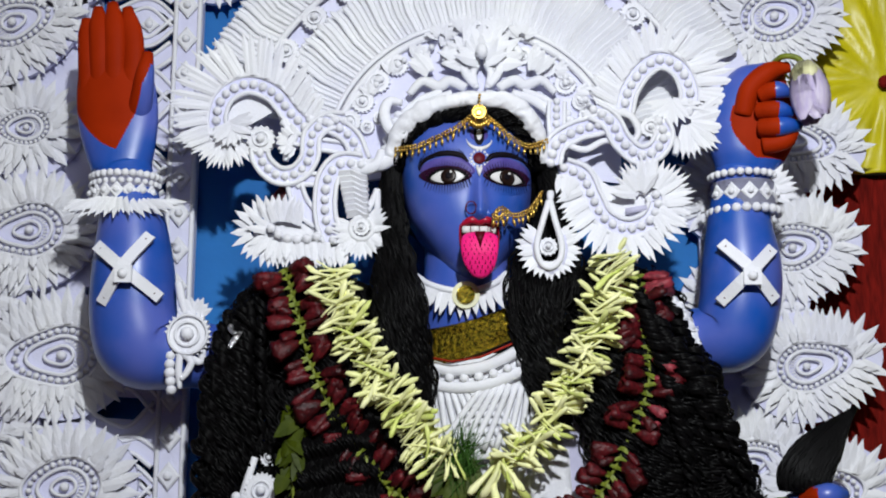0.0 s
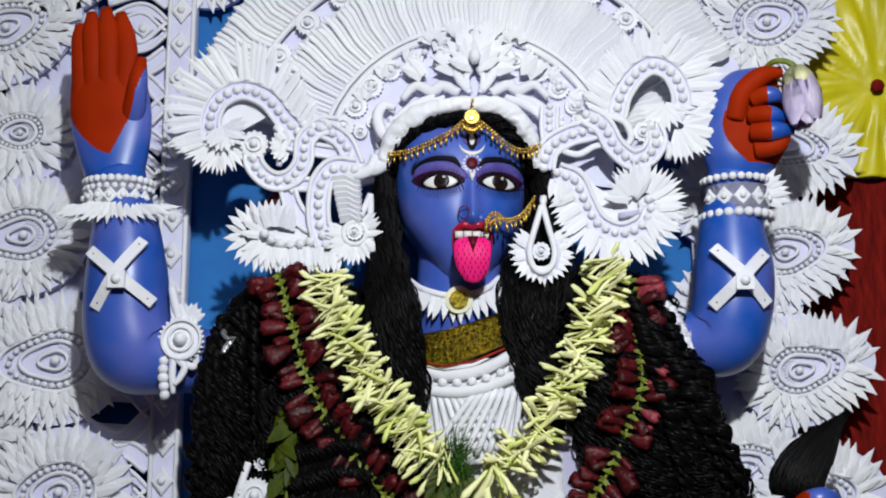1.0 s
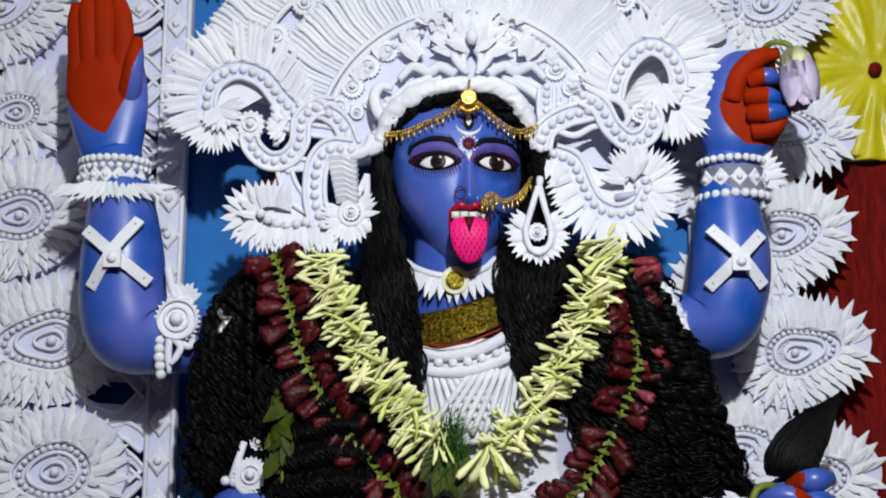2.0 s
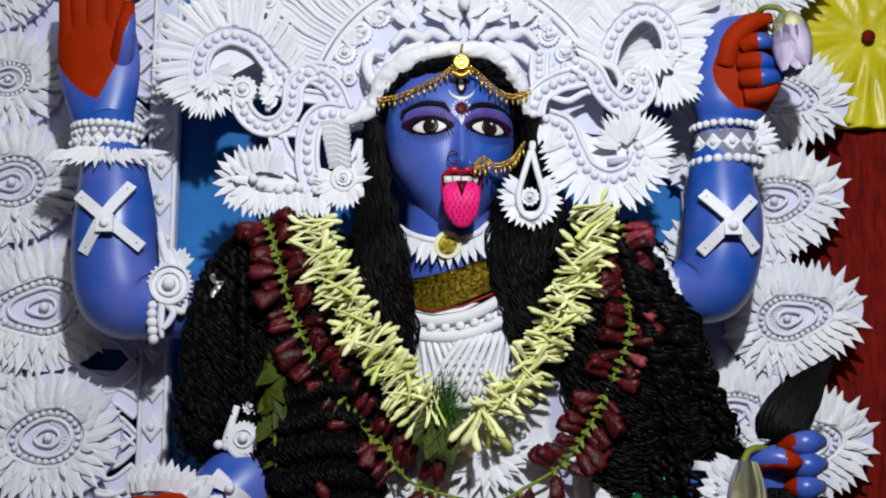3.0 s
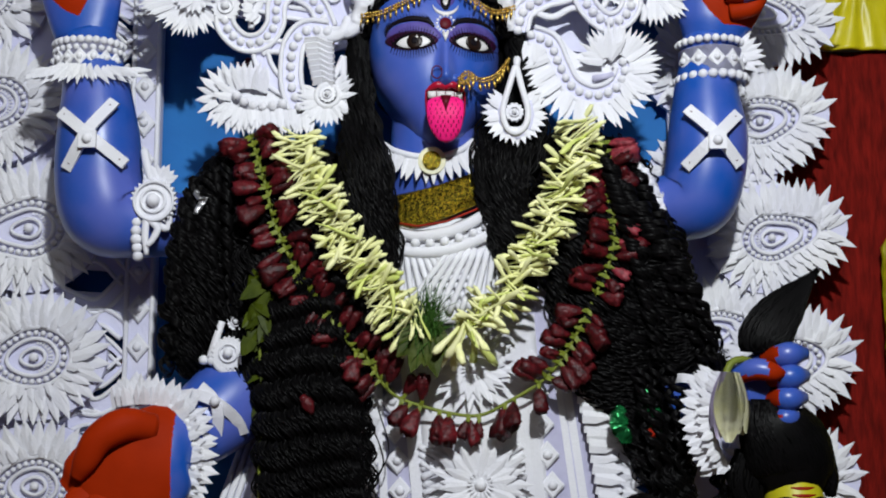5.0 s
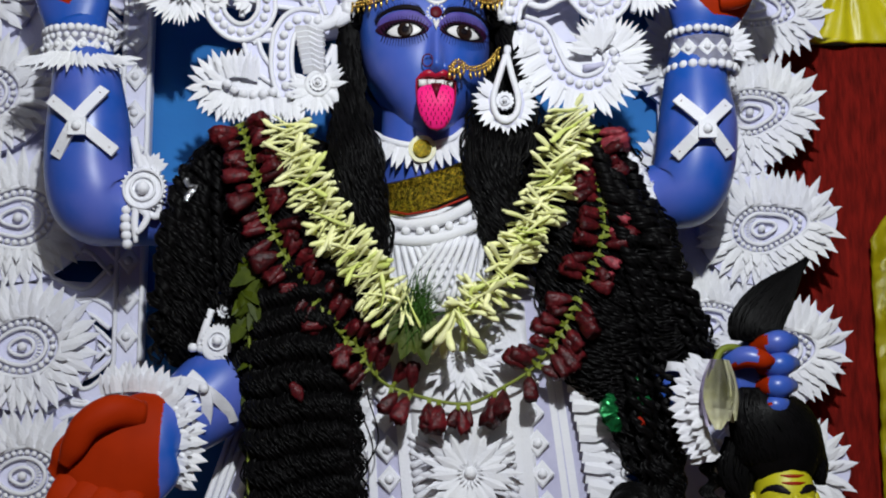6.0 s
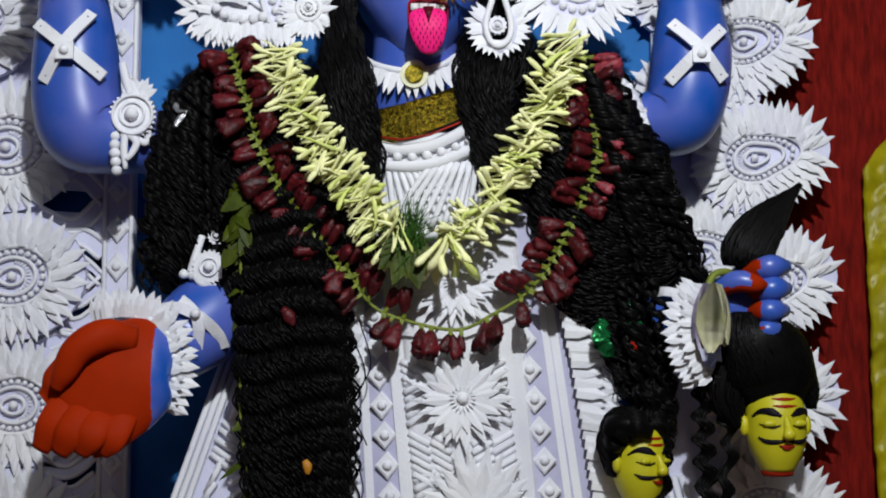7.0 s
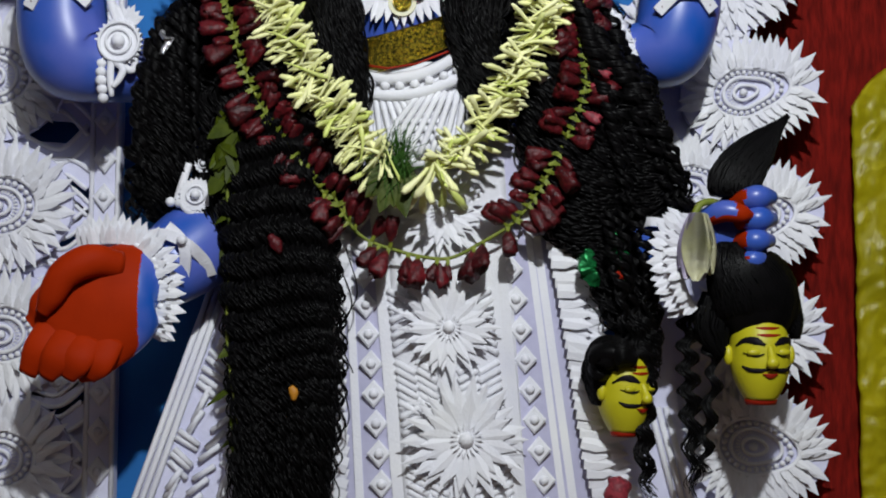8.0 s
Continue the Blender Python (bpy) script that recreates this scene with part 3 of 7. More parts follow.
# raised arm with an open palm
arm([(-0.442, 0.140, 1.561), (-0.510, 0.120, 1.571), (-0.564, 0.100, 1.572), (-0.603, 0.085, 1.586), (-0.618, 0.080, 1.636), (-0.621, 0.075, 1.717), (-0.627, 0.075, 1.800), (-0.639, 0.078, 1.864), (-0.653, 0.080, 1.912)],
    [0.058, 0.060, 0.066, 0.077, 0.077, 0.073, 0.061, 0.052, 0.053], [0.055, 0.06, 0.065, 0.072, 0.074, 0.07, 0.058, 0.048, 0.038])


def red_where(faces, test):
    for f in faces:
        c = f.calc_center_median()
        f.normal_update()
        if test(c):
            f.material_index = PA


apex = V((-0.654, 0.045, 1.936))
hand_faces = loft(idol, spline([(-0.653, 0.080, 1.907), (-0.657, 0.080, 1.939), (-0.663, 0.080, 1.993), (-0.670, 0.080, 2.048), (-0.678, 0.080, 2.097), (-0.682, 0.080, 2.125)], 30),
                  [0.055, 0.063, 0.073, 0.074, 0.066, 0.055], [0.038, 0.036, 0.032, 0.028, 0.024, 0.012], 150, SK)
red_where(hand_faces, lambda c: c.y < 0.079 and c.z > apex.z + (0.22 * (apex.x - c.x) + 8.0 * (apex.x - c.x) ** 2 if c.x < apex.x else 2.4 * (c.x - apex.x)))
for root, mid, tip, r in (((-0.716, 0.088, 2.002), (-0.725, 0.068, 2.138), (-0.732, 0.072, 2.196), 0.0165), ((-0.694, 0.088, 2.002), (-0.701, 0.060, 2.151), (-0.709, 0.066, 2.216), 0.0175),
                          ((-0.669, 0.088, 2.001), (-0.671, 0.058, 2.150), (-0.682, 0.064, 2.224), 0.0185), ((-0.641, 0.088, 2.001), (-0.637, 0.062, 2.140), (-0.654, 0.066, 2.215), 0.0175)):
    red_where(loft(idol, spline([root, V(root).lerp(V(mid), 0.5) + V(0, -0.006, 0), mid, tip], 6), [r * 1.05, r * 1.1, r * 1.12, r * 1.12, r * 1.1, r * 1.02, r * 0.55], [r * 0.75, r * 0.75, r * 0.75, r * 0.75, r * 0.7, r * 0.6, r * 0.35], 24, SK), lambda c: c.y < 0.078 and c.z > apex.z + 0.03)
thumb = loft(idol, spline([(-0.654, 0.115, 1.944), (-0.637, 0.092, 1.988), (-0.617, 0.058, 2.031), (-0.607, 0.040, 2.077), (-0.605, 0.045, 2.117)], 6), [0.02, 0.024, 0.021, 0.017, 0.010], [0.02, 0.02, 0.02, 0.016, 0.008], 40, SK)
red_where(thumb, lambda c: c.x < (-0.613, 0.045, 2.036)[0] + 0.35 * (c.z - (-0.613, 0.045, 2.036)[2]))

# raised arm with a pinched flower
arm([(0.306, 0.130, 1.597), (0.358, 0.110, 1.594), (0.399, 0.090, 1.592), (0.438, 0.075, 1.600), (0.455, 0.070, 1.649), (0.462, 0.068, 1.719), (0.462, 0.070, 1.791), (0.467, 0.072, 1.843), (0.476, 0.075, 1.894)],
    [0.050, 0.052, 0.058, 0.067, 0.070, 0.069, 0.057, 0.050, 0.050], [0.05, 0.055, 0.06, 0.066, 0.07, 0.066, 0.055, 0.046, 0.04])
rp = V((0.507, 0.040, 1.991))
fist = loft(idol, spline([(0.476, 0.075, 1.891), (0.483, 0.070, 1.926), (0.494, 0.065, 1.972), (0.504, 0.062, 2.014), (0.518, 0.060, 2.050), (0.535, 0.060, 2.077)], 34),
            [0.052, 0.069, 0.079, 0.075, 0.060, 0.026], [0.038, 0.042, 0.042, 0.04, 0.034, 0.018], 150, SK)
red_where(fist, lambda c: c.y < 0.06 and c.z > 1.906 and c.x > 0.447 + 9.0 * (c.z - 1.975) ** 2)
for path, r, red in ((((0.470, 0.035, 1.985), (0.483, 0.022, 2.030), (0.515, 0.016, 2.058), (0.552, 0.018, 2.068)), 0.018, True),
                     (((0.500, 0.020, 2.016), (0.522, 0.005, 2.021), (0.549, 0.010, 2.017)), 0.015, False),
                     (((0.494, 0.020, 1.987), (0.519, 0.002, 1.984), (0.551, 0.010, 1.981)), 0.0155, False),
                     (((0.496, 0.020, 1.957), (0.524, 0.004, 1.954), (0.564, 0.012, 1.958)), 0.0165, False),
                     (((0.501, 0.030, 1.927), (0.534, 0.020, 1.932), (0.558, 0.020, 1.951)), 0.016, True)):
    made = loft(idol, spline(path, 8), [r, r * 1.05, r, r * 0.55], [r, r, r, r * 0.5], 16, SK)
    red_where(made, (lambda c: True) if red else (lambda c: c.x < (0.521, 0.010, 1.981)[0]))

# lowered arm with an open palm
arm([(-0.318, 0.130, 1.292), (-0.360, 0.090, 1.268), (-0.392, 0.060, 1.236), (-0.423, 0.030, 1.206), (-0.445, 0.000, 1.185)],
    [0.075, 0.078, 0.074, 0.066, 0.056], [0.07, 0.072, 0.068, 0.058, 0.05])
back = loft(idol, spline([(-0.442, 0.000, 1.185), (-0.462, -0.020, 1.179), (-0.493, -0.035, 1.151), (-0.531, -0.045, 1.119), (-0.557, -0.050, 1.092), (-0.577, -0.050, 1.074)], 30),
            [0.052, 0.074, 0.090, 0.092, 0.086, 0.070], [0.045, 0.045, 0.04, 0.032, 0.024, 0.012], 140, SK)
px, pz = (-0.442, -0.050, 1.164)[0], (-0.442, -0.050, 1.164)[2]
red_where(back, lambda c: c.y < -0.018 and c.x < px + 0.0 * c.z and (c.x - px) + 0.55 * (pz - c.z) < 0.045)
for root, mid, tip, r in (((-0.575, -0.060, 1.114), (-0.590, -0.075, 1.079), (-0.612, -0.070, 1.037), 0.021), ((-0.544, -0.065, 1.101), (-0.559, -0.085, 1.066), (-0.580, -0.078, 1.032), 0.021),
                          ((-0.515, -0.065, 1.092), (-0.529, -0.085, 1.061), (-0.547, -0.078, 1.032), 0.021), ((-0.485, -0.060, 1.092), (-0.498, -0.075, 1.057), (-0.517, -0.068, 1.032), 0.020)):
    red_where(loft(idol, spline([root, mid, tip], 6), [r * 1.22, r * 1.24, r * 1.15, r * 0.7], [r * 0.5, r * 0.52, r * 0.5, r * 0.34], 24, SK), lambda c: True)
red_where(loft(idol, spline([(-0.473, -0.050, 1.210), (-0.515, -0.075, 1.215), (-0.552, -0.085, 1.194), (-0.573, -0.085, 1.158), (-0.588, -0.080, 1.132)], 6), [0.022, 0.027, 0.025, 0.020, 0.011], [0.02, 0.022, 0.02, 0.016, 0.008], 18, SK), lambda c: True)

# lowered arm with a fist on the sword's grip
arm([(0.324, 0.140, 1.294), (0.377, 0.100, 1.270), (0.423, 0.060, 1.247), (0.469, 0.030, 1.244), (0.503, 0.010, 1.257)], [0.066, 0.064, 0.058, 0.048, 0.044], [0.06, 0.06, 0.054, 0.046, 0.04])
loft(idol, spline([(0.491, 0.020, 1.263), (0.534, 0.020, 1.272), (0.577, 0.020, 1.277)], 8), [0.045, 0.062, 0.055], [0.04, 0.04, 0.035], 24, SK)
for path, r in ((((0.532, 0.000, 1.316), (0.553, -0.035, 1.323), (0.588, -0.020, 1.325)), 0.0185), (((0.534, 0.000, 1.284), (0.554, -0.040, 1.287), (0.587, -0.020, 1.289)), 0.0185),
                (((0.533, 0.000, 1.251), (0.550, -0.040, 1.252), (0.583, -0.020, 1.253)), 0.0175), (((0.532, 0.000, 1.221), (0.546, -0.035, 1.221), (0.575, -0.020, 1.222)), 0.015)):
    red_where(loft(idol, spline(path, 8), [r * 0.9, r, r * 1.05, r * 0.6], [r, r, r, r * 0.6], 20, SK), lambda c: c.x < (0.536, -0.020, 1.278)[0])
red_where(loft(idol, spline([(0.472, -0.020, 1.289), (0.499, -0.045, 1.299), (0.526, -0.055, 1.294), (0.545, -0.050, 1.291)], 8), [0.016, 0.018, 0.015, 0.006], [0.016, 0.018, 0.014, 0.005], 18, SK), lambda c: c.x > (0.516, -0.050, 1.293)[0] or c.z < (0.516, -0.050, 1.289)[2])
single("idol", idol, IDOL_MATS, (0.05, 0.17, 0.32), "blue painted clay idol with four arms and red palms", "statue")

# ---- backdrop ornaments: pierced panel and leaf medallions ----
PX = -0.556
panel = thing("pierced_panel", (PX - 0.25, 0.26, 0.32), "white foam pierced panel with a strip of studs", "backdrop panel", kind="structure")
bm = bmesh.new()
plate(bm, [V(PX - 0.056, 0.245, 0.32), V(PX, 0.245, 0.32), V(PX, 0.245, 2.75), V(PX - 0.056, 0.245, 2.75)], 0.02)
part("strip", bm, LILAC, panel, smooth=False)
for x in (PX - 0.053, PX - 0.005):
    bm = bmesh.new()
    tube(bm, [V(x, 0.243, 0.33), V(x, 0.243, 2.74)], 0.005, 6)
    part("rim", bm, FOAM, panel)
DIAMOND = bmesh.new()
for q in ((-1, 0, 0), (0, 0, 1), (1, 0, 0), (0, 0, -1)):
    DIAMOND.verts.new(q)
dv = list(DIAMOND.verts)
bv = [DIAMOND.verts.new((w.co.x * 1.0, 0.35, w.co.z * 1.0)) for w in dv]
fv = [DIAMOND.verts.new((w.co.x * 0.8, -0.2, w.co.z * 0.8)) for w in dv]
for a in range(4):
    b = (a + 1) % 4
    DIAMOND.faces.new((dv[a], dv[b], fv[b], fv[a]))
    DIAMOND.faces.new((dv[a], bv[a], bv[b], dv[b]))
DIAMOND.faces.new(fv)
DIAMOND = unit_mesh("diamond", DIAMOND, FOAM, False)


def diamond(parent, c, w, h, bead=0.4):
    c = V(c)
    piece("diamond", DIAMOND, Matrix.Translation(c) @ Matrix.Diagonal((w, 0.012, h, 1)), parent)
    piece("bead", BEAD, Matrix.Translation(c + V(0, -0.002, 0)) @ Matrix.Diagonal((w * bead,) * 3 + (1,)), parent)


for k in range(31):
    diamond(panel, V(PX - 0.029, 0.238, 0.42 + 0.072 * k), 0.022, 0.027)


def lattice(parent, z):
    """One bay of the fretwork between the medallions and the stud strip: a lens with beads, struts and an arc."""
    x = PX - 0.056
    c = V(x - 0.075, 0.25, z)
    for pts in ([V(x, 0.25, z), V(x - 0.06, 0.25, z + 0.042), V(x - 0.15, 0.25, z)], [V(x, 0.25, z), V(x - 0.06, 0.25, z - 0.042), V(x - 0.15, 0.25, z)]):
        band(parent, pts, 0.020, 0, 0.004, name="strut")
    bm = bmesh.new()
    plate(bm, almond_plate(c, 0.066, 0.034), 0.010)
    part("lens_plate", bm, LILAC, parent, smooth=False)
    for lo, hi in ((0.068, 0.140), (-0.140, -0.068)):
        bm = bmesh.new()
        plate(bm, [V(x + 0.002, 0.266, z + lo), V(x + 0.002, 0.266, z + hi - 0.012), V(x - 0.16, 0.266, z + hi), V(x - 0.16, 0.266, z + lo + 0.012)], 0.008)
        part("fret_plate", bm, LILAC, parent, smooth=False)
    diamond(parent, c + V(-0.028, -0.006, 0), 0.022, 0.018, 0.45)
    diamond(parent, c + V(0.024, -0.006, -0.006), 0.020, 0.017, 0.45)
    for s in (-1, 1):
        band(parent, [V(x, 0.252, z + s * 0.055), V(x - 0.05, 0.252, z + s * 0.085), V(x - 0.13, 0.252, z + s * 0.065)], 0.030, 0, 0.0045, name="strut")
        band(parent, [V(x, 0.254, z + s * 0.155), V(x - 0.06, 0.254, z + s * 0.105), V(x - 0.14, 0.254, z + s * 0.135)], 0.026, 0, 0.0045, name="strut")


def almond_plate(c, half, high, n=20):
    return [c + V(half * math.cos(math.tau * k / n), 0, high * math.copysign(abs(math.sin(math.tau * k / n)) ** 1.3, math.sin(math.tau * k / n))) for k in range(n)]


for k in range(8):
    lattice(panel, 1.330 + 0.31 * (k - 2))

# the plate that carries the medallions at the side
bm = bmesh.new()
plate(bm, [V(-1.35, 0.268, 0.32), V(PX - 0.215, 0.268, 0.32), V(PX - 0.215, 0.268, 2.75), V(-1.35, 0.268, 2.75)], 0.015)
part("back_plate", bm, LILAC, panel, smooth=False)
for c, size, ang, pt in (((-0.939, 0.240, 2.258), 0.070, 20, 0.6), ((-0.875, 0.240, 1.828), 0.070, 185, 0.9), ((-0.795, 0.235, 1.582), 0.075, 184, 0.9), ((-0.771, 0.225, 1.337), 0.070, 186, 0.35),
                         ((-0.763, 0.235, 1.101), 0.066, 180, 0.3), ((-0.761, 0.235, 0.875), 0.066, 180, 0.3), ((-0.755, 0.235, 0.675), 0.066, 180, 0.3), ((-0.899, 0.250, 2.039), 0.05, 180, 0.5),
                         ((-0.827, 0.240, 2.419), 0.07, 60, 0.5), ((-1.068, 0.250, 2.157), 0.08, 160, 0.5), ((-1.021, 0.250, 1.706), 0.08, 160, 0.5), ((-0.980, 0.250, 1.466), 0.08, 160, 0.5)):
    medallion(c, size, ang, pt, leaf=0.066)
# the row down the other side, and over the top
for c, size, ang, pt in (((0.594, 0.250, 2.256), 0.072, 15, 0.4), ((0.615, 0.250, 1.999), 0.060, -10, 0.9), ((0.602, 0.250, 1.784), 0.062, 12, 0.6), ((0.612, 0.240, 1.555), 0.060, 12, 1.0),
                         ((0.628, 0.250, 1.321), 0.062, 10, 0.6), ((0.623, 0.250, 1.109), 0.062, 0, 0.6), ((0.619, 0.250, 0.895), 0.066, -10, 0.6), ((0.614, 0.250, 0.689), 0.066, -10, 0.8),
                         ((0.506, 0.255, 1.377), 0.055, 10, 0.6), ((0.501, 0.258, 1.676), 0.06, 10, 0.6), ((0.501, 0.258, 1.899), 0.06, 20, 0.6), ((0.479, 0.258, 2.120), 0.06, 30, 0.6),
                         ((0.480, 0.250, 2.418), 0.075, 50, 0.6), ((-0.540, 0.260, 2.431), 0.07, 100, 0.6)):
    medallion(c, size, ang, pt, leaf=0.060)
side = thing("side_board", (0.55, 0.28, 0.32), "lilac foam board behind the leaf medallions", "backdrop panel", kind="structure")
bm = bmesh.new()
plate(bm, [V(0.43, 0.268, 0.32), V(0.60, 0.268, 0.32), V(0.60, 0.268, 2.45), V(0.43, 0.268, 2.45)], 0.012)
part("board", bm, LILAC, side, smooth=False)

# ---- hair: a long wig in masses of wavy locks ----
wig = thing("wig", (0.0, 0.12, 1.2), "long curly black wig falling over the shoulders", "wig")
hr = random.Random(11)


def tress(path, half, deep, locks, amp=0.006, length=0.045, r=0.0045, phase=None, mass=True, stray=0.0, name="tress", lift=0.0, fine=0.72):
    """A mass of hair along a path with wavy locks laid over its front."""
    line = spline(path, 8)
    bm = bmesh.new()
    if mass:
        loft(bm, line, [h * 0.93 for h in half], [d * 0.85 for d in deep], 14)
    total = sum((b - a).length for a, b in zip(line, line[1:]))
    steps = max(10, int(total / length * 7))
    locks, r = int(locks * 1.9 / fine ** 0.7), r * 0.55 * fine
    for k in range(locks):
        u = -1 + 2 * (k + hr.random()) / locks
        u = math.copysign(abs(u) ** 0.85, u)
        if k % 6 == 0:
            clump, kink = hr.uniform(0, 6.28), hr.uniform(0.8, 1.25)
        ph = phase if phase is not None else clump + hr.uniform(-0.9, 0.9)
        lo, hi = hr.uniform(0, 0.06), 1 - hr.uniform(0, 0.10)
        wob, am, ln = hr.uniform(-0.5, 0.5) * (0.5 if phase is not None else 1), amp * hr.uniform(0.6, 1.4), length * (hr.uniform(0.97, 1.03) if phase is not None else kink * hr.uniform(0.96, 1.04))
        out, pts, rad = stray * hr.uniform(-1, 1), [], []
        for i in range(steps + 1):
            t = lo + (hi - lo) * i / steps
            x = t * (len(line) - 1)
            j = min(int(x), len(line) - 2)
            c = line[j].lerp(line[j + 1], x - j)
            d = (line[j + 1] - line[j]).normalized()
            s = d.cross(V(0, 1, 0)).normalized()
            w, h = smooth_list(half, t), smooth_list(deep, t)
            g = math.tau * t * total / ln + ph + wob * 0.5 + (1.5 * math.sin(2.2 * u + 0.6) + 1.1 * math.sin(9.0 * t + 1.5 * u) if phase else 0.0)
            uu = u + 0.12 * math.sin(t * 5 + wob * 9)
            pts.append(c + s * (w * uu + am * math.sin(g) + out * t * t) + V(0, -1, 0) * (h * math.sqrt(max(0, 1 - min(1, uu * uu))) + lift + (1.3 if phase else 0.7) * am * math.cos(g) + r * 0.4))
            rad.append(r)
        rr = r * hr.uniform(0.7, 1.4)
        loft(bm, pts, [rr * 0.7, rr, rr, rr, rr * 0.35], [rr * 0.7, rr, rr, rr, rr * 0.35], 5)
    tagged(part(name, bm, HAIR, wig), kind="stuff")


# cap round the face
bm = bmesh.new()
ball(bm, V((-0.016, 0.150, 1.888)), 0.145, 0.09, 0.145, u=28, v=18)
part("cap", bm, HAIR, wig)
tress([(-0.153, 0.070, 1.900), (-0.130, 0.050, 1.945), (-0.090, 0.032, 1.975), (-0.048, 0.022, 1.986), (-0.001, 0.020, 1.986)], [0.018, 0.018, 0.016, 0.013, 0.010], [0.02] * 5, 16, 0.004, 0.03, 0.004)
tress([(0.109, 0.070, 1.898), (0.094, 0.050, 1.943), (0.067, 0.032, 1.969), (0.033, 0.022, 1.982), (-0.001, 0.020, 1.986)], [0.018, 0.018, 0.016, 0.013, 0.010], [0.02] * 5, 16, 0.004, 0.03, 0.004)
# falls beside the cheeks
tress([(-0.158, 0.090, 1.938), (-0.157, 0.080, 1.840), (-0.151, 0.055, 1.741), (-0.140, 0.020, 1.645), (-0.134, 0.015, 1.567), (-0.121, 0.020, 1.490), (-0.112, 0.020, 1.424)], [0.016, 0.020, 0.032, 0.046, 0.046, 0.042, 0.02], [0.03, 0.035, 0.035, 0.035, 0.03, 0.03, 0.015], 44, 0.004, 0.06, 0.0035)
tress([(0.121, 0.090, 1.925), (0.132, 0.080, 1.827), (0.118, 0.055, 1.719), (0.095, 0.030, 1.635), (0.100, 0.020, 1.566), (0.118, 0.020, 1.499), (0.126, 0.020, 1.432)], [0.014, 0.028, 0.058, 0.052, 0.040, 0.042, 0.03], [0.03, 0.035, 0.035, 0.035, 0.03, 0.03, 0.02], 44, 0.004, 0.06, 0.0035)
# over the shoulders, behind the garlands
tress([(-0.264, 0.100, 1.705), (-0.281, 0.080, 1.625), (-0.257, 0.060, 1.532), (-0.235, 0.055, 1.416), (-0.243, 0.055, 1.321), (-0.200, 0.060, 1.246)], [0.08, 0.115, 0.135, 0.14, 0.13, 0.10], [0.03, 0.05, 0.05, 0.05, 0.05, 0.05], 70, 0.006, 0.05, 0.0045)
tress([(0.215, 0.100, 1.727), (0.238, 0.080, 1.632), (0.248, 0.060, 1.530), (0.262, 0.050, 1.414), (0.292, 0.055, 1.320), (0.338, 0.070, 1.247), (0.362, 0.070, 1.131)], [0.05, 0.092, 0.092, 0.078, 0.080, 0.062, 0.048], [0.03, 0.05, 0.05, 0.05, 0.05, 0.04, 0.03], 70, 0.007, 0.045, 0.0045)
# the heavy crimped fall in front
tress([(-0.216, 0.050, 1.527), (-0.233, 0.035, 1.417), (-0.237, 0.030, 1.301), (-0.230, 0.030, 1.187), (-0.221, 0.030, 1.074), (-0.216, 0.035, 0.961), (-0.215, 0.040, 0.812), (-0.17, 0.05, 0.55)], [0.080, 0.088, 0.090, 0.091, 0.090, 0.085, 0.080, 0.05], [0.04, 0.05, 0.05, 0.05, 0.05, 0.05, 0.05, 0.03], 95, 0.0060, 0.056, 0.0046, phase=0.6, fine=0.62)
# outer curls
tress([(-0.380, 0.100, 1.690), (-0.408, 0.090, 1.640), (-0.420, 0.070, 1.570), (-0.424, 0.060, 1.494), (-0.424, 0.060, 1.407), (-0.440, 0.070, 1.330), (-0.456, 0.080, 1.296)], [0.015, 0.030, 0.038, 0.042, 0.045, 0.034, 0.012], [0.03, 0.04, 0.04, 0.04, 0.04, 0.035, 0.015], 60, 0.009, 0.04, 0.004, stray=0.02)
tress([(0.275, 0.100, 1.706), (0.316, 0.090, 1.633), (0.344, 0.070, 1.550), (0.352, 0.050, 1.471), (0.367, 0.050, 1.395), (0.398, 0.050, 1.329), (0.475, 0.050, 1.306)], [0.03, 0.045, 0.055, 0.06, 0.06, 0.05, 0.012], [0.03, 0.04, 0.04, 0.04, 0.04, 0.03, 0.012], 60, 0.011, 0.042, 0.0042, stray=0.02)
tress([(0.321, 0.050, 1.549), (0.343, 0.030, 1.470), (0.378, 0.030, 1.394), (0.448, 0.035, 1.322)], [0.02, 0.03, 0.028, 0.01], [0.02, 0.025, 0.02, 0.01], 22, 0.011, 0.042, 0.0045, mass=False, stray=0.03)
tress([(0.345, 0.060, 1.266), (0.360, 0.050, 1.169), (0.374, 0.050, 1.092), (0.385, 0.040, 1.017)], [0.055, 0.05, 0.035, 0.015], [0.03] * 4, 30, 0.007, 0.04, 0.004)
for path, w in (([(0.361, 0.020, 1.111), (0.380, 0.020, 1.018), (0.375, 0.020, 0.925), (0.385, 0.020, 0.823)], 0.012), ([(0.456, 0.030, 1.144), (0.451, 0.030, 1.055), (0.457, 0.030, 0.961), (0.460, 0.030, 0.822)], 0.011),
                ([(0.479, 0.020, 1.102), (0.493, 0.020, 1.036), (0.480, 0.020, 0.943), (0.475, 0.020, 0.869)], 0.006)):
    tress(path, [w, w, w, w * 0.6], [w] * 4, 9, 0.008, 0.045, 0.0045, phase=0.0, mass=False)


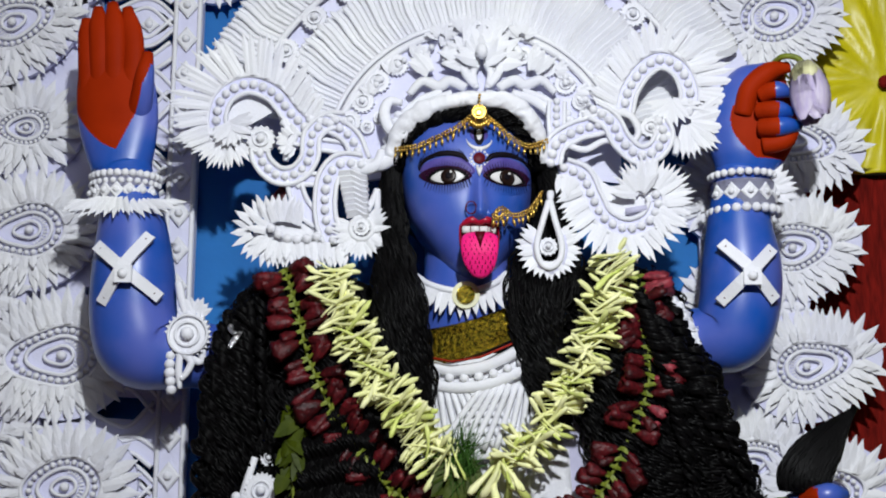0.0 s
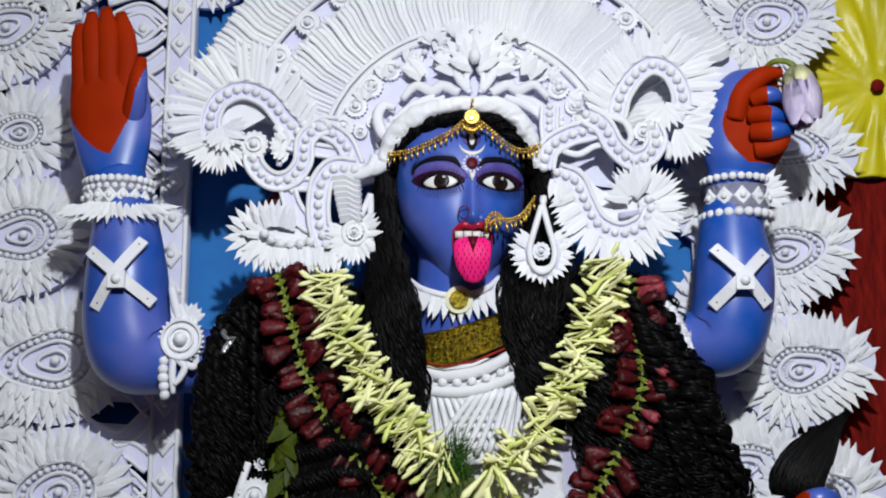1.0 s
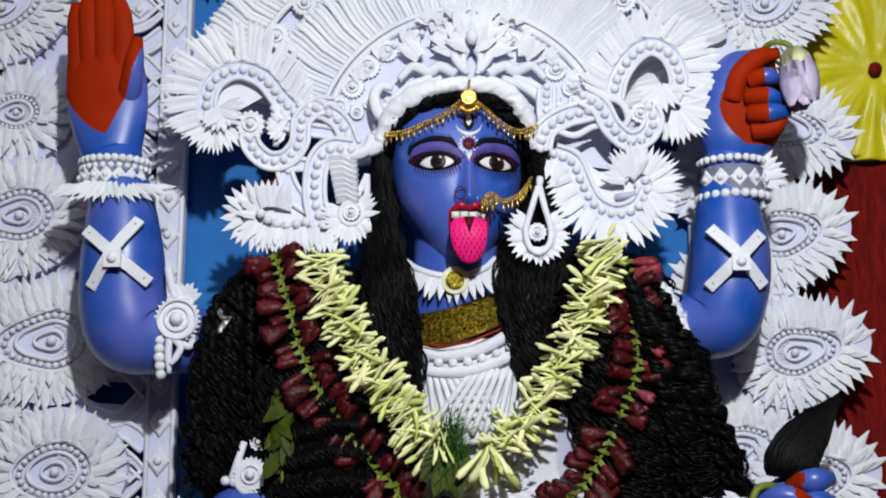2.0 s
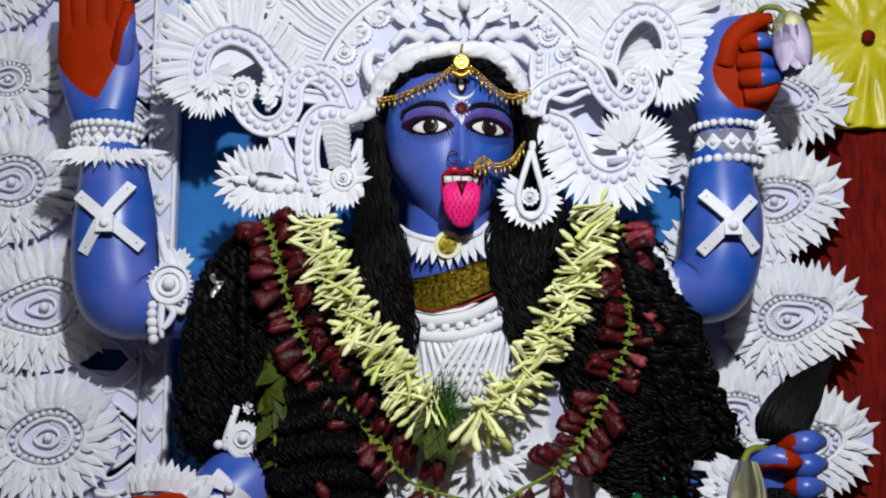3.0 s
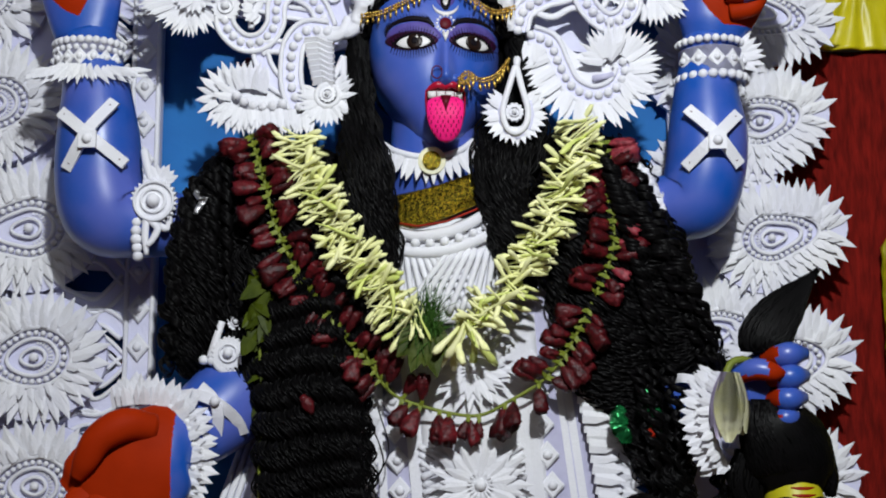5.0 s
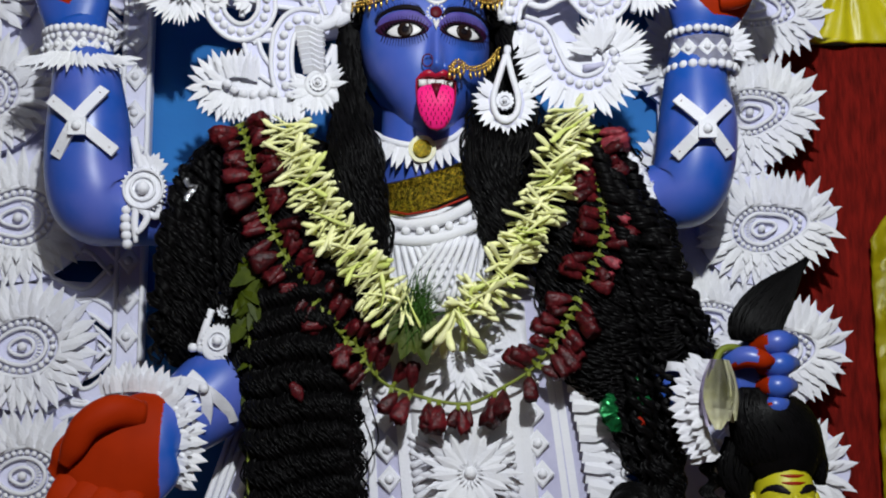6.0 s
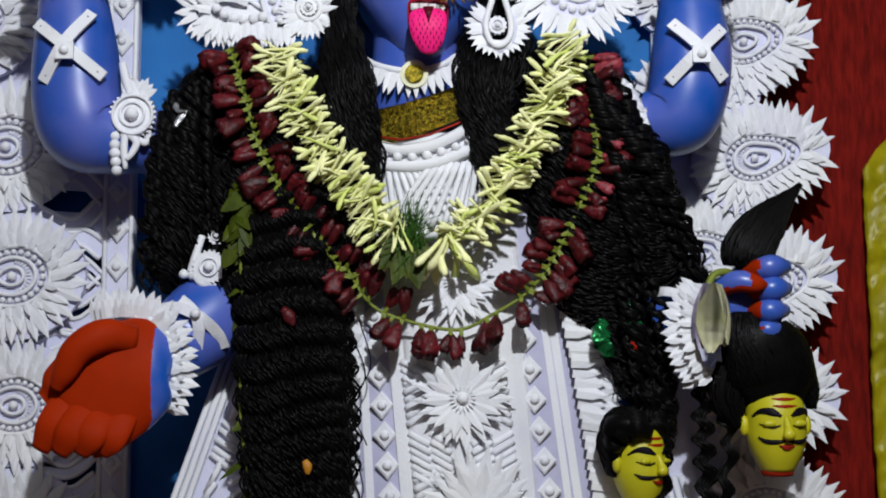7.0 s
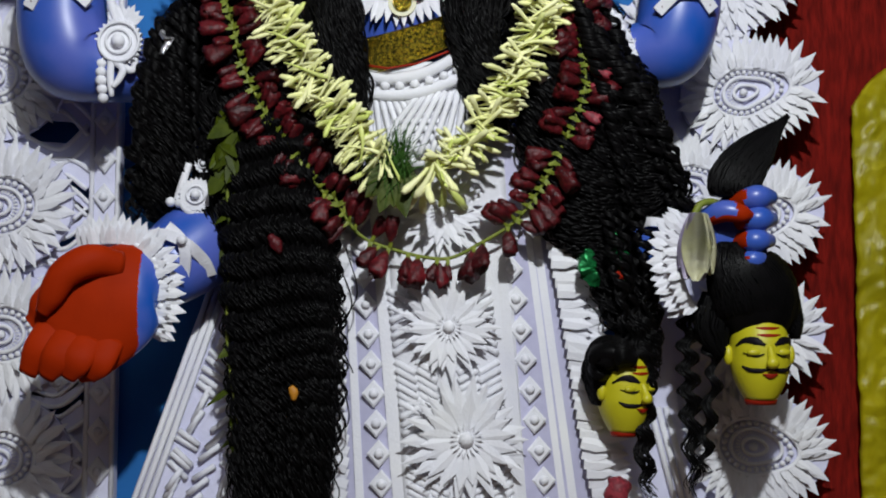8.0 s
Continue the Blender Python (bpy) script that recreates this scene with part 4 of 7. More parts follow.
def ringlet(pts, radius=0.009, pitch=0.034, r=0.0042, strands=3, seed=0):
    """A corkscrew curl of a few strands wound about a path."""
    q = random.Random(seed)
    line = spline(pts, 8)
    total = sum((v - u).length for u, v in zip(line, line[1:]))
    steps = int(total / pitch * 12)
    bm = bmesh.new()
    start = q.uniform(0, 6.28)
    for s in range(strands):
        out = []
        for i in range(steps + 1):
            t = i / steps
            x = t * (len(line) - 1)
            j = min(int(x), len(line) - 2)
            cc = line[j].lerp(line[j + 1], x - j)
            d = (line[j + 1] - line[j]).normalized()
            sd = d.cross(V(0, 1, 0)).normalized()
            g = start + math.tau * t * total / pitch + s * 0.45
            rad = radius * (0.6 + 0.4 * math.sin(math.pi * min(1, t * 1.3 + 0.1))) * (1 + 0.1 * s)
            out.append(cc + sd * rad * math.cos(g) + V(0, 1, 0) * rad * 0.8 * math.sin(g))
        loft(bm, out, [r * 0.7, r, r, r * 0.3], [r * 0.7, r, r, r * 0.3], 6)
    tagged(part("ringlet", bm, HAIR, wig), kind="stuff")


rq = random.Random(77)
for k in range(15):
    f = k / 14
    top = V((0.266, 0.040, 1.685)).lerp(V((0.312, 0.020, 1.584)), f) + V(0, -0.02, 0)
    end = V((0.336, 0.000, 1.321)).lerp(V((0.478, 0.020, 1.308)), f) + V(rq.uniform(-0.02, 0.02), 0, rq.uniform(-0.03, 0.05))
    mid = top.lerp(end, 0.5) + V(rq.uniform(0.0, 0.035), -0.015, 0)
    ringlet([top, mid, end], rq.uniform(0.007, 0.011), rq.uniform(0.03, 0.045), rq.uniform(0.003, 0.0045), 3, k)
for k in range(16):
    f = k / 15
    top = V((-0.448, 0.030, 1.612)).lerp(V((-0.380, 0.030, 1.675)), f)
    end = V((-0.459, 0.060, 1.299)).lerp(V((-0.369, 0.030, 1.349)), f) + V(rq.uniform(-0.01, 0.01), 0, rq.uniform(-0.01, 0.06))
    mid = top.lerp(end, 0.5) + V(rq.uniform(-0.03, 0.005), -0.012, 0)
    ringlet([top, mid, end], rq.uniform(0.007, 0.011), rq.uniform(0.03, 0.045), rq.uniform(0.003, 0.0045), 3, 40 + k)
for k in range(6):
    top = V((0.308, 0.010, 1.280)) + V(0.012 * k, 0, 0.03)
    end = V((0.338, 0.020, 1.111)) + V(0.010 * k, 0, rq.uniform(-0.05, 0.02))
    ringlet([top, top.lerp(end, 0.5) + V(rq.uniform(-0.01, 0.02), -0.02, 0), end], 0.008, 0.036, 0.0038, 3, 70 + k)
for k in range(16):
    f = k / 15
    top = V(-0.435, 0.030, 1.640).lerp(V(-0.440, 0.040, 1.420), f)
    end = top + V(rq.uniform(-0.045, -0.005), rq.uniform(-0.01, 0.02), rq.uniform(-0.16, -0.09))
    ringlet([top, top.lerp(end, 0.5) + V(rq.uniform(-0.03, 0.01), -0.01, 0), end], rq.uniform(0.008, 0.016), rq.uniform(0.03, 0.05), rq.uniform(0.0016, 0.0028), 4, 100 + k)
for k in range(14):
    f = k / 13
    top = V(0.330, 0.030, 1.640).lerp(V(0.400, 0.030, 1.400), f)
    end = top + V(rq.uniform(0.0, 0.05), rq.uniform(-0.01, 0.02), rq.uniform(-0.15, -0.08))
    ringlet([top, top.lerp(end, 0.5) + V(rq.uniform(0.0, 0.03), -0.01, 0), end], rq.uniform(0.008, 0.015), rq.uniform(0.03, 0.05), rq.uniform(0.0016, 0.0028), 4, 130 + k)
# a few loose hairs over the dress
for pts in ([(-0.129, 0.020, 1.215), (-0.108, 0.020, 1.149), (-0.138, 0.020, 1.083), (-0.117, 0.020, 0.999), (-0.113, 0.020, 0.953), (-0.146, 0.020, 0.927)], [(-0.118, 0.020, 1.243), (-0.099, 0.020, 1.167), (-0.129, 0.020, 1.102), (-0.105, 0.020, 1.036)]):
    bm = bmesh.new()
    tube(bm, spline(pts, 10), 0.0013, 5)
    part("loose_hair", bm, HAIR, wig)

# ---- dress ----
DXC = 0.055


def dress_y(x, lift=0.0):
    return 0.056 + 1.1 * (x - DXC) ** 2 - lift


def on_dress(q, lift=0.0):
    return V(q[0], dress_y(q[0], lift), q[2])


dress = thing("dress", (DXC, 0.17, 0.34), "white foam-work dress with diamond studs and flower rosettes", "dress")


def skirt(top, bottom, rows=40, cols=30, lift=0.0):
    """The curved front of the dress between two level edges (left x, right x, z)."""
    bm = bmesh.new()
    grid = []
    for i in range(rows + 1):
        f = i / rows
        row = []
        for j in range(cols + 1):
            x = (top[0] + (bottom[0] - top[0]) * f) * (1 - j / cols) + (top[1] + (bottom[1] - top[1]) * f) * j / cols
            row.append((x, top[2] + (bottom[2] - top[2]) * f))
        grid.append(row)
    sheets = []
    for back in (0.0, 0.02):
        sheets.append([[bm.verts.new((x, dress_y(x, lift - back), z)) for x, z in row] for row in grid])
    a, b = sheets
    for s in sheets:
        for i in range(rows):
            for j in range(cols):
                bm.faces.new((s[i][j], s[i + 1][j], s[i + 1][j + 1], s[i][j + 1]))
    for i in range(rows):
        for j in (0, cols):
            bm.faces.new((a[i][j], a[i + 1][j], b[i + 1][j], b[i][j]))
    for j in range(cols):
        for i in (0, rows):
            bm.faces.new((a[i][j], a[i][j + 1], b[i][j + 1], b[i][j]))
    return bm


zt, zb = (0.031, 0.080, 1.515)[2], 0.36
part("skirt", skirt((-0.105, 0.205, (0.031, 0.080, 1.460)[2]), (-0.24, 0.46, zb)), LILAC_DULL, dress, "grey-lilac foam ground")
part("bodice", skirt(((-0.088, 0.080, 1.553)[0], (0.095, 0.080, 1.552)[0], (-0.000, 0.080, 1.561)[2]), ((-0.075, 0.080, 1.396)[0], (0.096, 0.080, 1.396)[0], (-0.002, 0.080, 1.382)[2]), 20, 20, 0.035), FOAM, dress)


part("front_panel", skirt((-0.058, 0.150, 1.40), (0.008, 0.214, zb), 40, 16, 0.003), FOAM, dress, "white foam ground between the stud rows")


def rod(parent, a, b, r=0.006, lift=0.004, mat=FOAM, name="rod"):
    a, b = V(a), V(b)
    bm = bmesh.new()
    loft(bm, [on_dress(a.lerp(b, k / 5), lift) for k in range(6)], [r, r], [r * 0.8, r * 0.8], 6)
    return part(name, bm, mat, parent)


# bodice: beaded top rim and chevrons of rolled foam
rim = thing("bodice_rim", on_dress((-0.001, 0.070, 1.532)), "white rolled foam rim with beads along the bodice", "dress trim")
for off in (0.0, 1.0):
    pts = [(-0.086, 0.070, 1.542), (-0.050, 0.065, 1.532), (-0.001, 0.060, 1.536), (0.039, 0.060, 1.551), (0.085, 0.065, 1.579)] if not off else [(-0.086, 0.070, 1.509), (-0.040, 0.065, 1.503), (0.009, 0.060, 1.507), (0.053, 0.060, 1.523), (0.096, 0.065, 1.541)]
    bm = bmesh.new()
    loft(bm, [on_dress(q, 0.042) for q in spline(pts, 6)], [0.010, 0.011, 0.010], [0.008] * 3, 8)
    part("roll", bm, FOAM, rim)
beads(rim, [on_dress(q, 0.044) for q in spline([(-0.078, 0.070, 1.525), (-0.040, 0.065, 1.518), (0.009, 0.060, 1.522), (0.053, 0.060, 1.537), (0.090, 0.065, 1.559)], 6)], 0.009, 0.024)
for k in range(9):
    rod(dress, (-0.080, 0.070, 1.493) if k == 0 else V((-0.080, 0.070, 1.493)) + V(0.017 * k * 0.62, 0, 0.004 - 0.000 * k), V((-0.002, 0.070, 1.396)) + V(-0.075 + 0.02 * k, 0, 0.004), 0.0055, 0.039)
    rod(dress, V((0.091, 0.070, 1.502)) + V(-0.017 * k * 0.62, 0, 0.006), V((-0.002, 0.070, 1.396)) + V(0.085 - 0.02 * k, 0, 0.002), 0.0055, 0.043)
# front panel: flat strips, diamond rows, rosettes, slanted rods, side leaves


def tall(xt, xb, zt, z0, w, lift=0.004, name="strip", mat=FOAM):
    bm = bmesh.new()
    strip(bm, [on_dress((xt + (xb - xt) * k / 10, 0, zt + (z0 - zt) * k / 10), lift) for k in range(11)], w, 0.008)
    return part(name, bm, mat, dress, smooth=False)


z1, z2 = (-0.037, 0.080, 1.189)[2], (-0.036, 0.080, 0.844)[2]
for (a, b), w in ((((-0.058, 0.080, 1.189)[0], (-0.028, 0.080, 0.844)[0]), 0.026), (((0.144, 0.080, 1.190)[0], (0.173, 0.080, 0.844)[0]), 0.022), (((-0.116, 0.080, 1.189)[0], (-0.097, 0.080, 0.844)[0]), 0.014), (((0.202, 0.090, 1.220)[0], (0.246, 0.090, 0.843)[0]), 0.012), (((0.217, 0.090, 1.220)[0], (0.265, 0.090, 0.843)[0]), 0.014)):
    slope = (b - a) / (z2 - z1)
    tall(a + slope * ((-0.037, 0.080, 1.356)[2] - z1), a + slope * (zb - z1), (-0.037, 0.080, 1.356)[2], zb, w)
for k in range(-4, 13):
    for a, b in (((-0.087, 0.080, 1.151), (-0.059, 0.080, 0.849)), ((0.169, 0.080, 1.160), (0.216, 0.080, 0.853))):
        f = k / 6.0 + 0.0
        q = V(a).lerp(V(b), f)
        if q.z < 1.36:
            q = on_dress(q, 0.006)
            diamond(dress, q, 0.021, 0.024, 0.42)


def flower(c, r, petals=22, label="white foam flower with pointed petals on the dress"):
    c = on_dress(c, 0.012)
    ob = thing("foam_flower", c, label, "dress flower", "flowers down the dress")
    for ring, (ro, n, li) in enumerate(((r, petals, 0.0), (r * 0.72, petals - 2, 0.006))):
        for k in range(n):
            g = math.tau * (k + 0.5 * ring) / n + rng.uniform(-0.08, 0.08)
            d = V(math.cos(g), 0, math.sin(g))
            piece("petal", LEAFLET if k % 2 else LEAFLET2, flat_pose(c + V(0, -li, 0) + d * r * 0.16, d, ro * 0.86 * rng.uniform(0.85, 1.15), r * 0.24, None, 8, rng.uniform(-12, 12)), ob)
    for k in range(18):
        g = math.tau * k / 18
        d = V(math.cos(g), 0, math.sin(g))
        piece("stamen", LEAFLET, flat_pose(c + V(0, -0.010, 0) + d * r * 0.1, d, r * 0.2, r * 0.05, None, 20), ob)
    piece("bead", BEAD, Matrix.Translation(c + V(0, -0.012, 0)) @ Matrix.Diagonal((r * 0.13,) * 3 + (1,)), ob)
    return ob


flower((0.043, 0.080, 1.307), 0.078)
flower((0.054, 0.080, 1.112), 0.085)
flower((0.083, 0.080, 0.925), 0.105)
flower((0.103, 0.080, 0.726), 0.10)
dr = random.Random(6)
for k in range(-9, 34):
    z = (0.051, 0.080, 1.054)[2] - 0.0135 * k
    for s in (-1, 1):
        cx = (0.051, 0.080, 1.054)[0] + ((0.051, 0.080, 1.054)[2] - z) * 0.11
        for a, b in ((0.088, 0.052), (0.052, 0.018)):
            up = 0.5 if (k // 6) % 2 else -0.5
            rod(dress, V(cx + s * a, 0, z), V(cx + s * b, 0, z + up * 0.04), 0.0055, 0.003 + 0.003 * (k % 2), name="slant_rod")
sidea = [on_dress(q, 0.022) for q in spline([(0.242, 0.090, 1.259), (0.261, 0.090, 1.171), (0.281, 0.100, 1.054), (0.299, 0.100, 0.937), (0.324, 0.110, 0.821), (0.44, 0.1, 0.5)], 6)]
fringe(dress, sidea, 0.0, 0.062, 0.030, 0.0165, 1, 14, 10)
fringe(dress, [q + V(-0.020, -0.008, 0) for q in sidea], 0.0, 0.050, 0.026, 0.0175, 1, 18, 14)
sideb = [on_dress(q, 0.004) for q in spline([(-0.116, 0.090, 1.259), (-0.123, 0.090, 1.131), (-0.122, 0.100, 0.996), (-0.119, 0.110, 0.841), (-0.16, 0.1, 0.5)], 6)]
fringe(dress, sideb, 0.0, 0.045, 0.028, 0.019, -1, -15, 14)
# the flared skirt behind, with slanted rods
flare = thing("skirt_flare", (-0.3, 0.16, 0.34), "white foam-work skirt flare with slanted rods", "dress trim")
f0, f1, f2 = V((-0.355, 0.150, 1.223)), V((-0.497, 0.150, 0.817)), V((-0.205, 0.150, 0.816))
bm = bmesh.new()
plate(bm, [f0 + V(0.03, 0, 0.02), f0, f1, f1 + (f1 - f0) * 1.1, f2 + (f2 - f0) * 1.1], 0.014, y=0.152)
part("flare_plate", bm, LILAC, flare, smooth=False)
for off in (0.004, 0.016, 0.028):
    bm = bmesh.new()
    tube(bm, [f0 + V(off, -0.004, 0), f1 + V(off * 1.15, -0.004, 0), f1 + (f1 - f0) + V(off * 1.2, -0.004, 0)], 0.0055, 6)
    part("edge_roll", bm, FOAM, flare)
for k in range(52):
    f = 0.22 + 0.035 * k
    c = f0 + (f1 - f0) * f
    for col in range(4):
        q = c + V(0.062 + 0.046 * col, -0.002 - dr.uniform(0, 0.007), dr.uniform(-0.006, 0.006))
        if q.x < -0.19 and (col % 2 == 0 or k % 2):
            g = radians((35 if col % 2 else -38 if (k // 5) % 2 else 60) + dr.uniform(-7, 7))
            d = V(math.cos(g), 0, math.sin(g)) * 0.022
            bm = bmesh.new()
            tube(bm, [q - d, q + d], 0.0055, 6)
            part("slant_rod", bm, FOAM, flare)
bm = bmesh.new()
g0 = V((0.408, 0.170, 1.133))
plate(bm, [g0, V((0.443, 0.170, 1.133)), V((0.489, 0.170, 0.803)) + V(0.06, 0, -0.4), V((0.343, 0.170, 0.803)) + V(0, 0, -0.4), V((0.355, 0.170, 0.992))], 0.014, y=0.17)
part("flare_plate", bm, LILAC, flare, smooth=False)
for k in range(3):
    bm = bmesh.new()
    tube(bm, [V((0.415, 0.165, 0.972)) + V(0.014 * k, 0, 0), V((0.457, 0.165, 0.803)) + V(0.014 * k, 0, 0)], 0.0055, 6)
    part("edge_roll", bm, FOAM, flare)

# ---- gold brocade over the chest ----
bm = bmesh.new()
rows = []
for i in range(13):
    f = i / 12
    row = []
    for j in range(25):
        g = j / 24
        a, b = V((-0.106, 0.040, 1.603)).lerp(V((0.073, 0.030, 1.652)), g), V((-0.093, 0.035, 1.540)).lerp(V((0.087, 0.030, 1.600)), g)
        q = a.lerp(b, f)
        q.z -= 0.010 * math.sin(math.pi * g)
        q.y += -0.022 * math.sin(math.pi * g) - 0.007 * math.sin(f * 11 + g * 3) * (0.6 + 0.4 * f) - 0.003 * math.sin(f * 26 - g * 5)
        row.append(bm.verts.new(q))
    rows.append(row)
for p, q in zip(rows, rows[1:]):
    for j in range(24):
        bm.faces.new((p[j], p[j + 1], q[j + 1], q[j]))
bmesh.ops.solidify(bm, geom=bm.faces[:], thickness=0.006)
brocade = single("brocade_cloth", bm, BROCADE, (-0.010, 0.060, 1.551), "gold brocade cloth with a sequin border over the chest", "cloth")
bm = bmesh.new()
tube(bm, [V((-0.091, 0.020, 1.555)), V((-0.049, 0.008, 1.546)), V((-0.001, 0.004, 1.553)), V((0.047, 0.008, 1.573)), V((0.082, 0.020, 1.590))], 0.002, 6)
part("hem", bm, REDPAINT, brocade, "orange-red hem")

# ---- choker ----
choker = thing("choker", (-0.029, 0.030, 1.666), "white foam choker with a round brooch and hanging leaves", "necklace")
for dz, r in ((0, 0.006), (-0.012, 0.005)):
    bm = bmesh.new()
    tube(bm, [q + V(0, 0, dz) for q in spline([(-0.115, 0.080, 1.707), (-0.089, 0.045, 1.685), (-0.049, 0.027, 1.671), (-0.010, 0.025, 1.671), (0.025, 0.040, 1.685), (0.047, 0.070, 1.708)], 6)], r, 8)
    part("cord", bm, FOAM, choker)
line = spline([(-0.113, 0.075, 1.697), (-0.087, 0.042, 1.678), (-0.049, 0.024, 1.664), (-0.010, 0.022, 1.663), (0.025, 0.036, 1.676), (0.045, 0.065, 1.698)], 6)
fringe(choker, line, 0.0, lambda t: 0.040, 0.013, 0.0115, -1, 0, -4)
for k in range(2):
    bm = bmesh.new()
    c = V((-0.025, 0.012, 1.661))
    r = 0.024 - 0.008 * k
    plate(bm, [c + V(r * math.cos(math.tau * j / 24), -0.004 * k, r * math.sin(math.tau * j / 24)) for j in range(24)], 0.010)
    part("brooch", bm, BROCADE if k else LOTUSPALE, choker, smooth=False)

# ---- crown ----
CC = V((-0.008, 0.120, 1.918))
crown = thing("crown", CC, "tall white foam crown with ruffled halo, studs and beads", "crown")
CHEV = bmesh.new()
rows = []
for x, off, w in ((0, 0, 0.60), (0.40, 0.50, 0.60), (0.78, 0.05, 0.60), (0.94, 0.20, 0.52), (1.0, 0.35, 0.08)):
    rows.append([CHEV.verts.new(q) for q in ((x, 0.10, off - w), (x, -0.75, off + w * 0.62), (x, -0.50, off + w), (x, 0.35, off))])
for p, q in zip(rows, rows[1:]):
    for j in range(4):
        CHEV.faces.new((p[j], p[(j + 1) % 4], q[(j + 1) % 4], q[j]))
CHEV.faces.new(rows[0])
CHEV.faces.new(rows[-1])
CHEV = unit_mesh("ruffle_blade", CHEV, FOAM, False)
FEATHER = leaf_mesh("feather", FOAM, 0.72, 0.8, 0.04)


def arc(c, r, a0, a1, n=40, y=0.0, sz=1.0):
    return [V(c[0] + r * math.cos(radians(a0 + (a1 - a0) * k / n)), c[1] + y, c[2] + r * sz * math.sin(radians(a0 + (a1 - a0) * k / n))) for k in range(n + 1)]


def halo_plate(r0, r1, y, thick, a0=-8, a1=188):
    bm = bmesh.new()
    inner, outer = arc(CC, r0, a0, a1, 48, y), arc(CC, r1, a0, a1, 48, y)
    rows = [[bm.verts.new(q + V(0, d, 0)) for q in ln] for ln in (inner, outer) for d in (0, thick)]
    a, ab, b, bb = rows
    for i in range(48):
        for p, q in ((a, b), (bb, ab), (ab, a), (b, bb)):
            bm.faces.new((p[i], p[i + 1], q[i + 1], q[i]))
    for i in (0, 48):
        bm.faces.new((a[i], b[i], bb[i], ab[i]))
    return bm


part("inner_plate", halo_plate(0.10, 0.27, -0.01, 0.012), LILAC, crown, "lilac foam plate", False)
part("halo_plate", halo_plate(0.25, 0.56, 0.035, 0.012, 8, 172), LILAC, crown, "lilac foam plate", False)
for r, th, y in ((0.262, 0.008, -0.014), (0.277, 0.005, -0.010), (0.405, 0.006, 0.020), (0.45, 0.006, 0.020)):
    bm = bmesh.new()
    tube(bm, arc(CC, r, 8 if r < 0.3 else 20, 172 if r < 0.3 else 160, 60, y), th, 8)
    part("hoop", bm, FOAM, crown)


def ruffle(c, r, a0, a1, y, long, step, wide, mesh=None, sz=1.0):
    count = int(abs(radians(a1 - a0)) * r / step)
    for k in range(count):
        g = radians(a0 + (a1 - a0) * (k + 0.5) / count)
        d = V(math.cos(g), 0, math.sin(g))
        piece("ruffle_blade", mesh or CHEV, flat_pose(V(c) + V(d.x * r, y - 0.0015 * (k % 2), d.z * r * sz), d, long * rng.uniform(0.96, 1.04), wide, wide * 0.8, 6 + rng.uniform(-2, 2)), crown)


ruffle(CC, 0.28, 14, 166, 0.005, 0.125, 0.0082, 0.0108)
ruffle(CC, 0.455, 24, 156, 0.02, 0.10, 0.0098, 0.0130)
for k in range(13):
    g = radians(22 + 136 * k / 12)
    stud(crown, CC + V(0.428 * math.cos(g), 0.012, 0.428 * math.sin(g)), 0.026)
for c, r in (((-0.239, 0.100, 2.001), 0.023), ((-0.215, 0.100, 2.040), 0.023), ((-0.187, 0.100, 2.079), 0.024), ((-0.151, 0.100, 2.110), 0.022), ((-0.106, 0.100, 2.132), 0.018), ((0.202, 0.100, 2.008), 0.018),
             ((0.190, 0.100, 2.035), 0.018), ((0.162, 0.100, 2.070), 0.022), ((0.126, 0.100, 2.104), 0.023), ((0.084, 0.100, 2.126), 0.018), ((-0.206, 0.100, 1.990), 0.014), ((-0.183, 0.100, 2.008), 0.013)):
    stud(crown, c, r)


def curl(parent, pts, r=0.008, name="scroll"):
    bm = bmesh.new()
    loft(bm, spline(pts, 7), [r, r * 1.1, r, r * 0.7], [r * 0.8] * 4, 8)
    return part(name, bm, FOAM, parent)


def fan(parent, c, r0, a0, a1, n, long, wide, tilt=10, mesh=None, name="leaf"):
    for k in range(n):
        g = radians(a0 + (a1 - a0) * (k + 0.5) / n) + rng.uniform(-0.04, 0.04)
        d = V(math.cos(g), 0, math.sin(g))
        piece(name, mesh or (LEAFLET if k % 2 else LEAFLET2), flat_pose(V(c) + d * r0 + V(0, -0.002 * (k % 3), 0), d, long * rng.uniform(0.92, 1.08), wide, None, tilt + rng.uniform(-4, 4), rng.uniform(-12, 12)), parent)


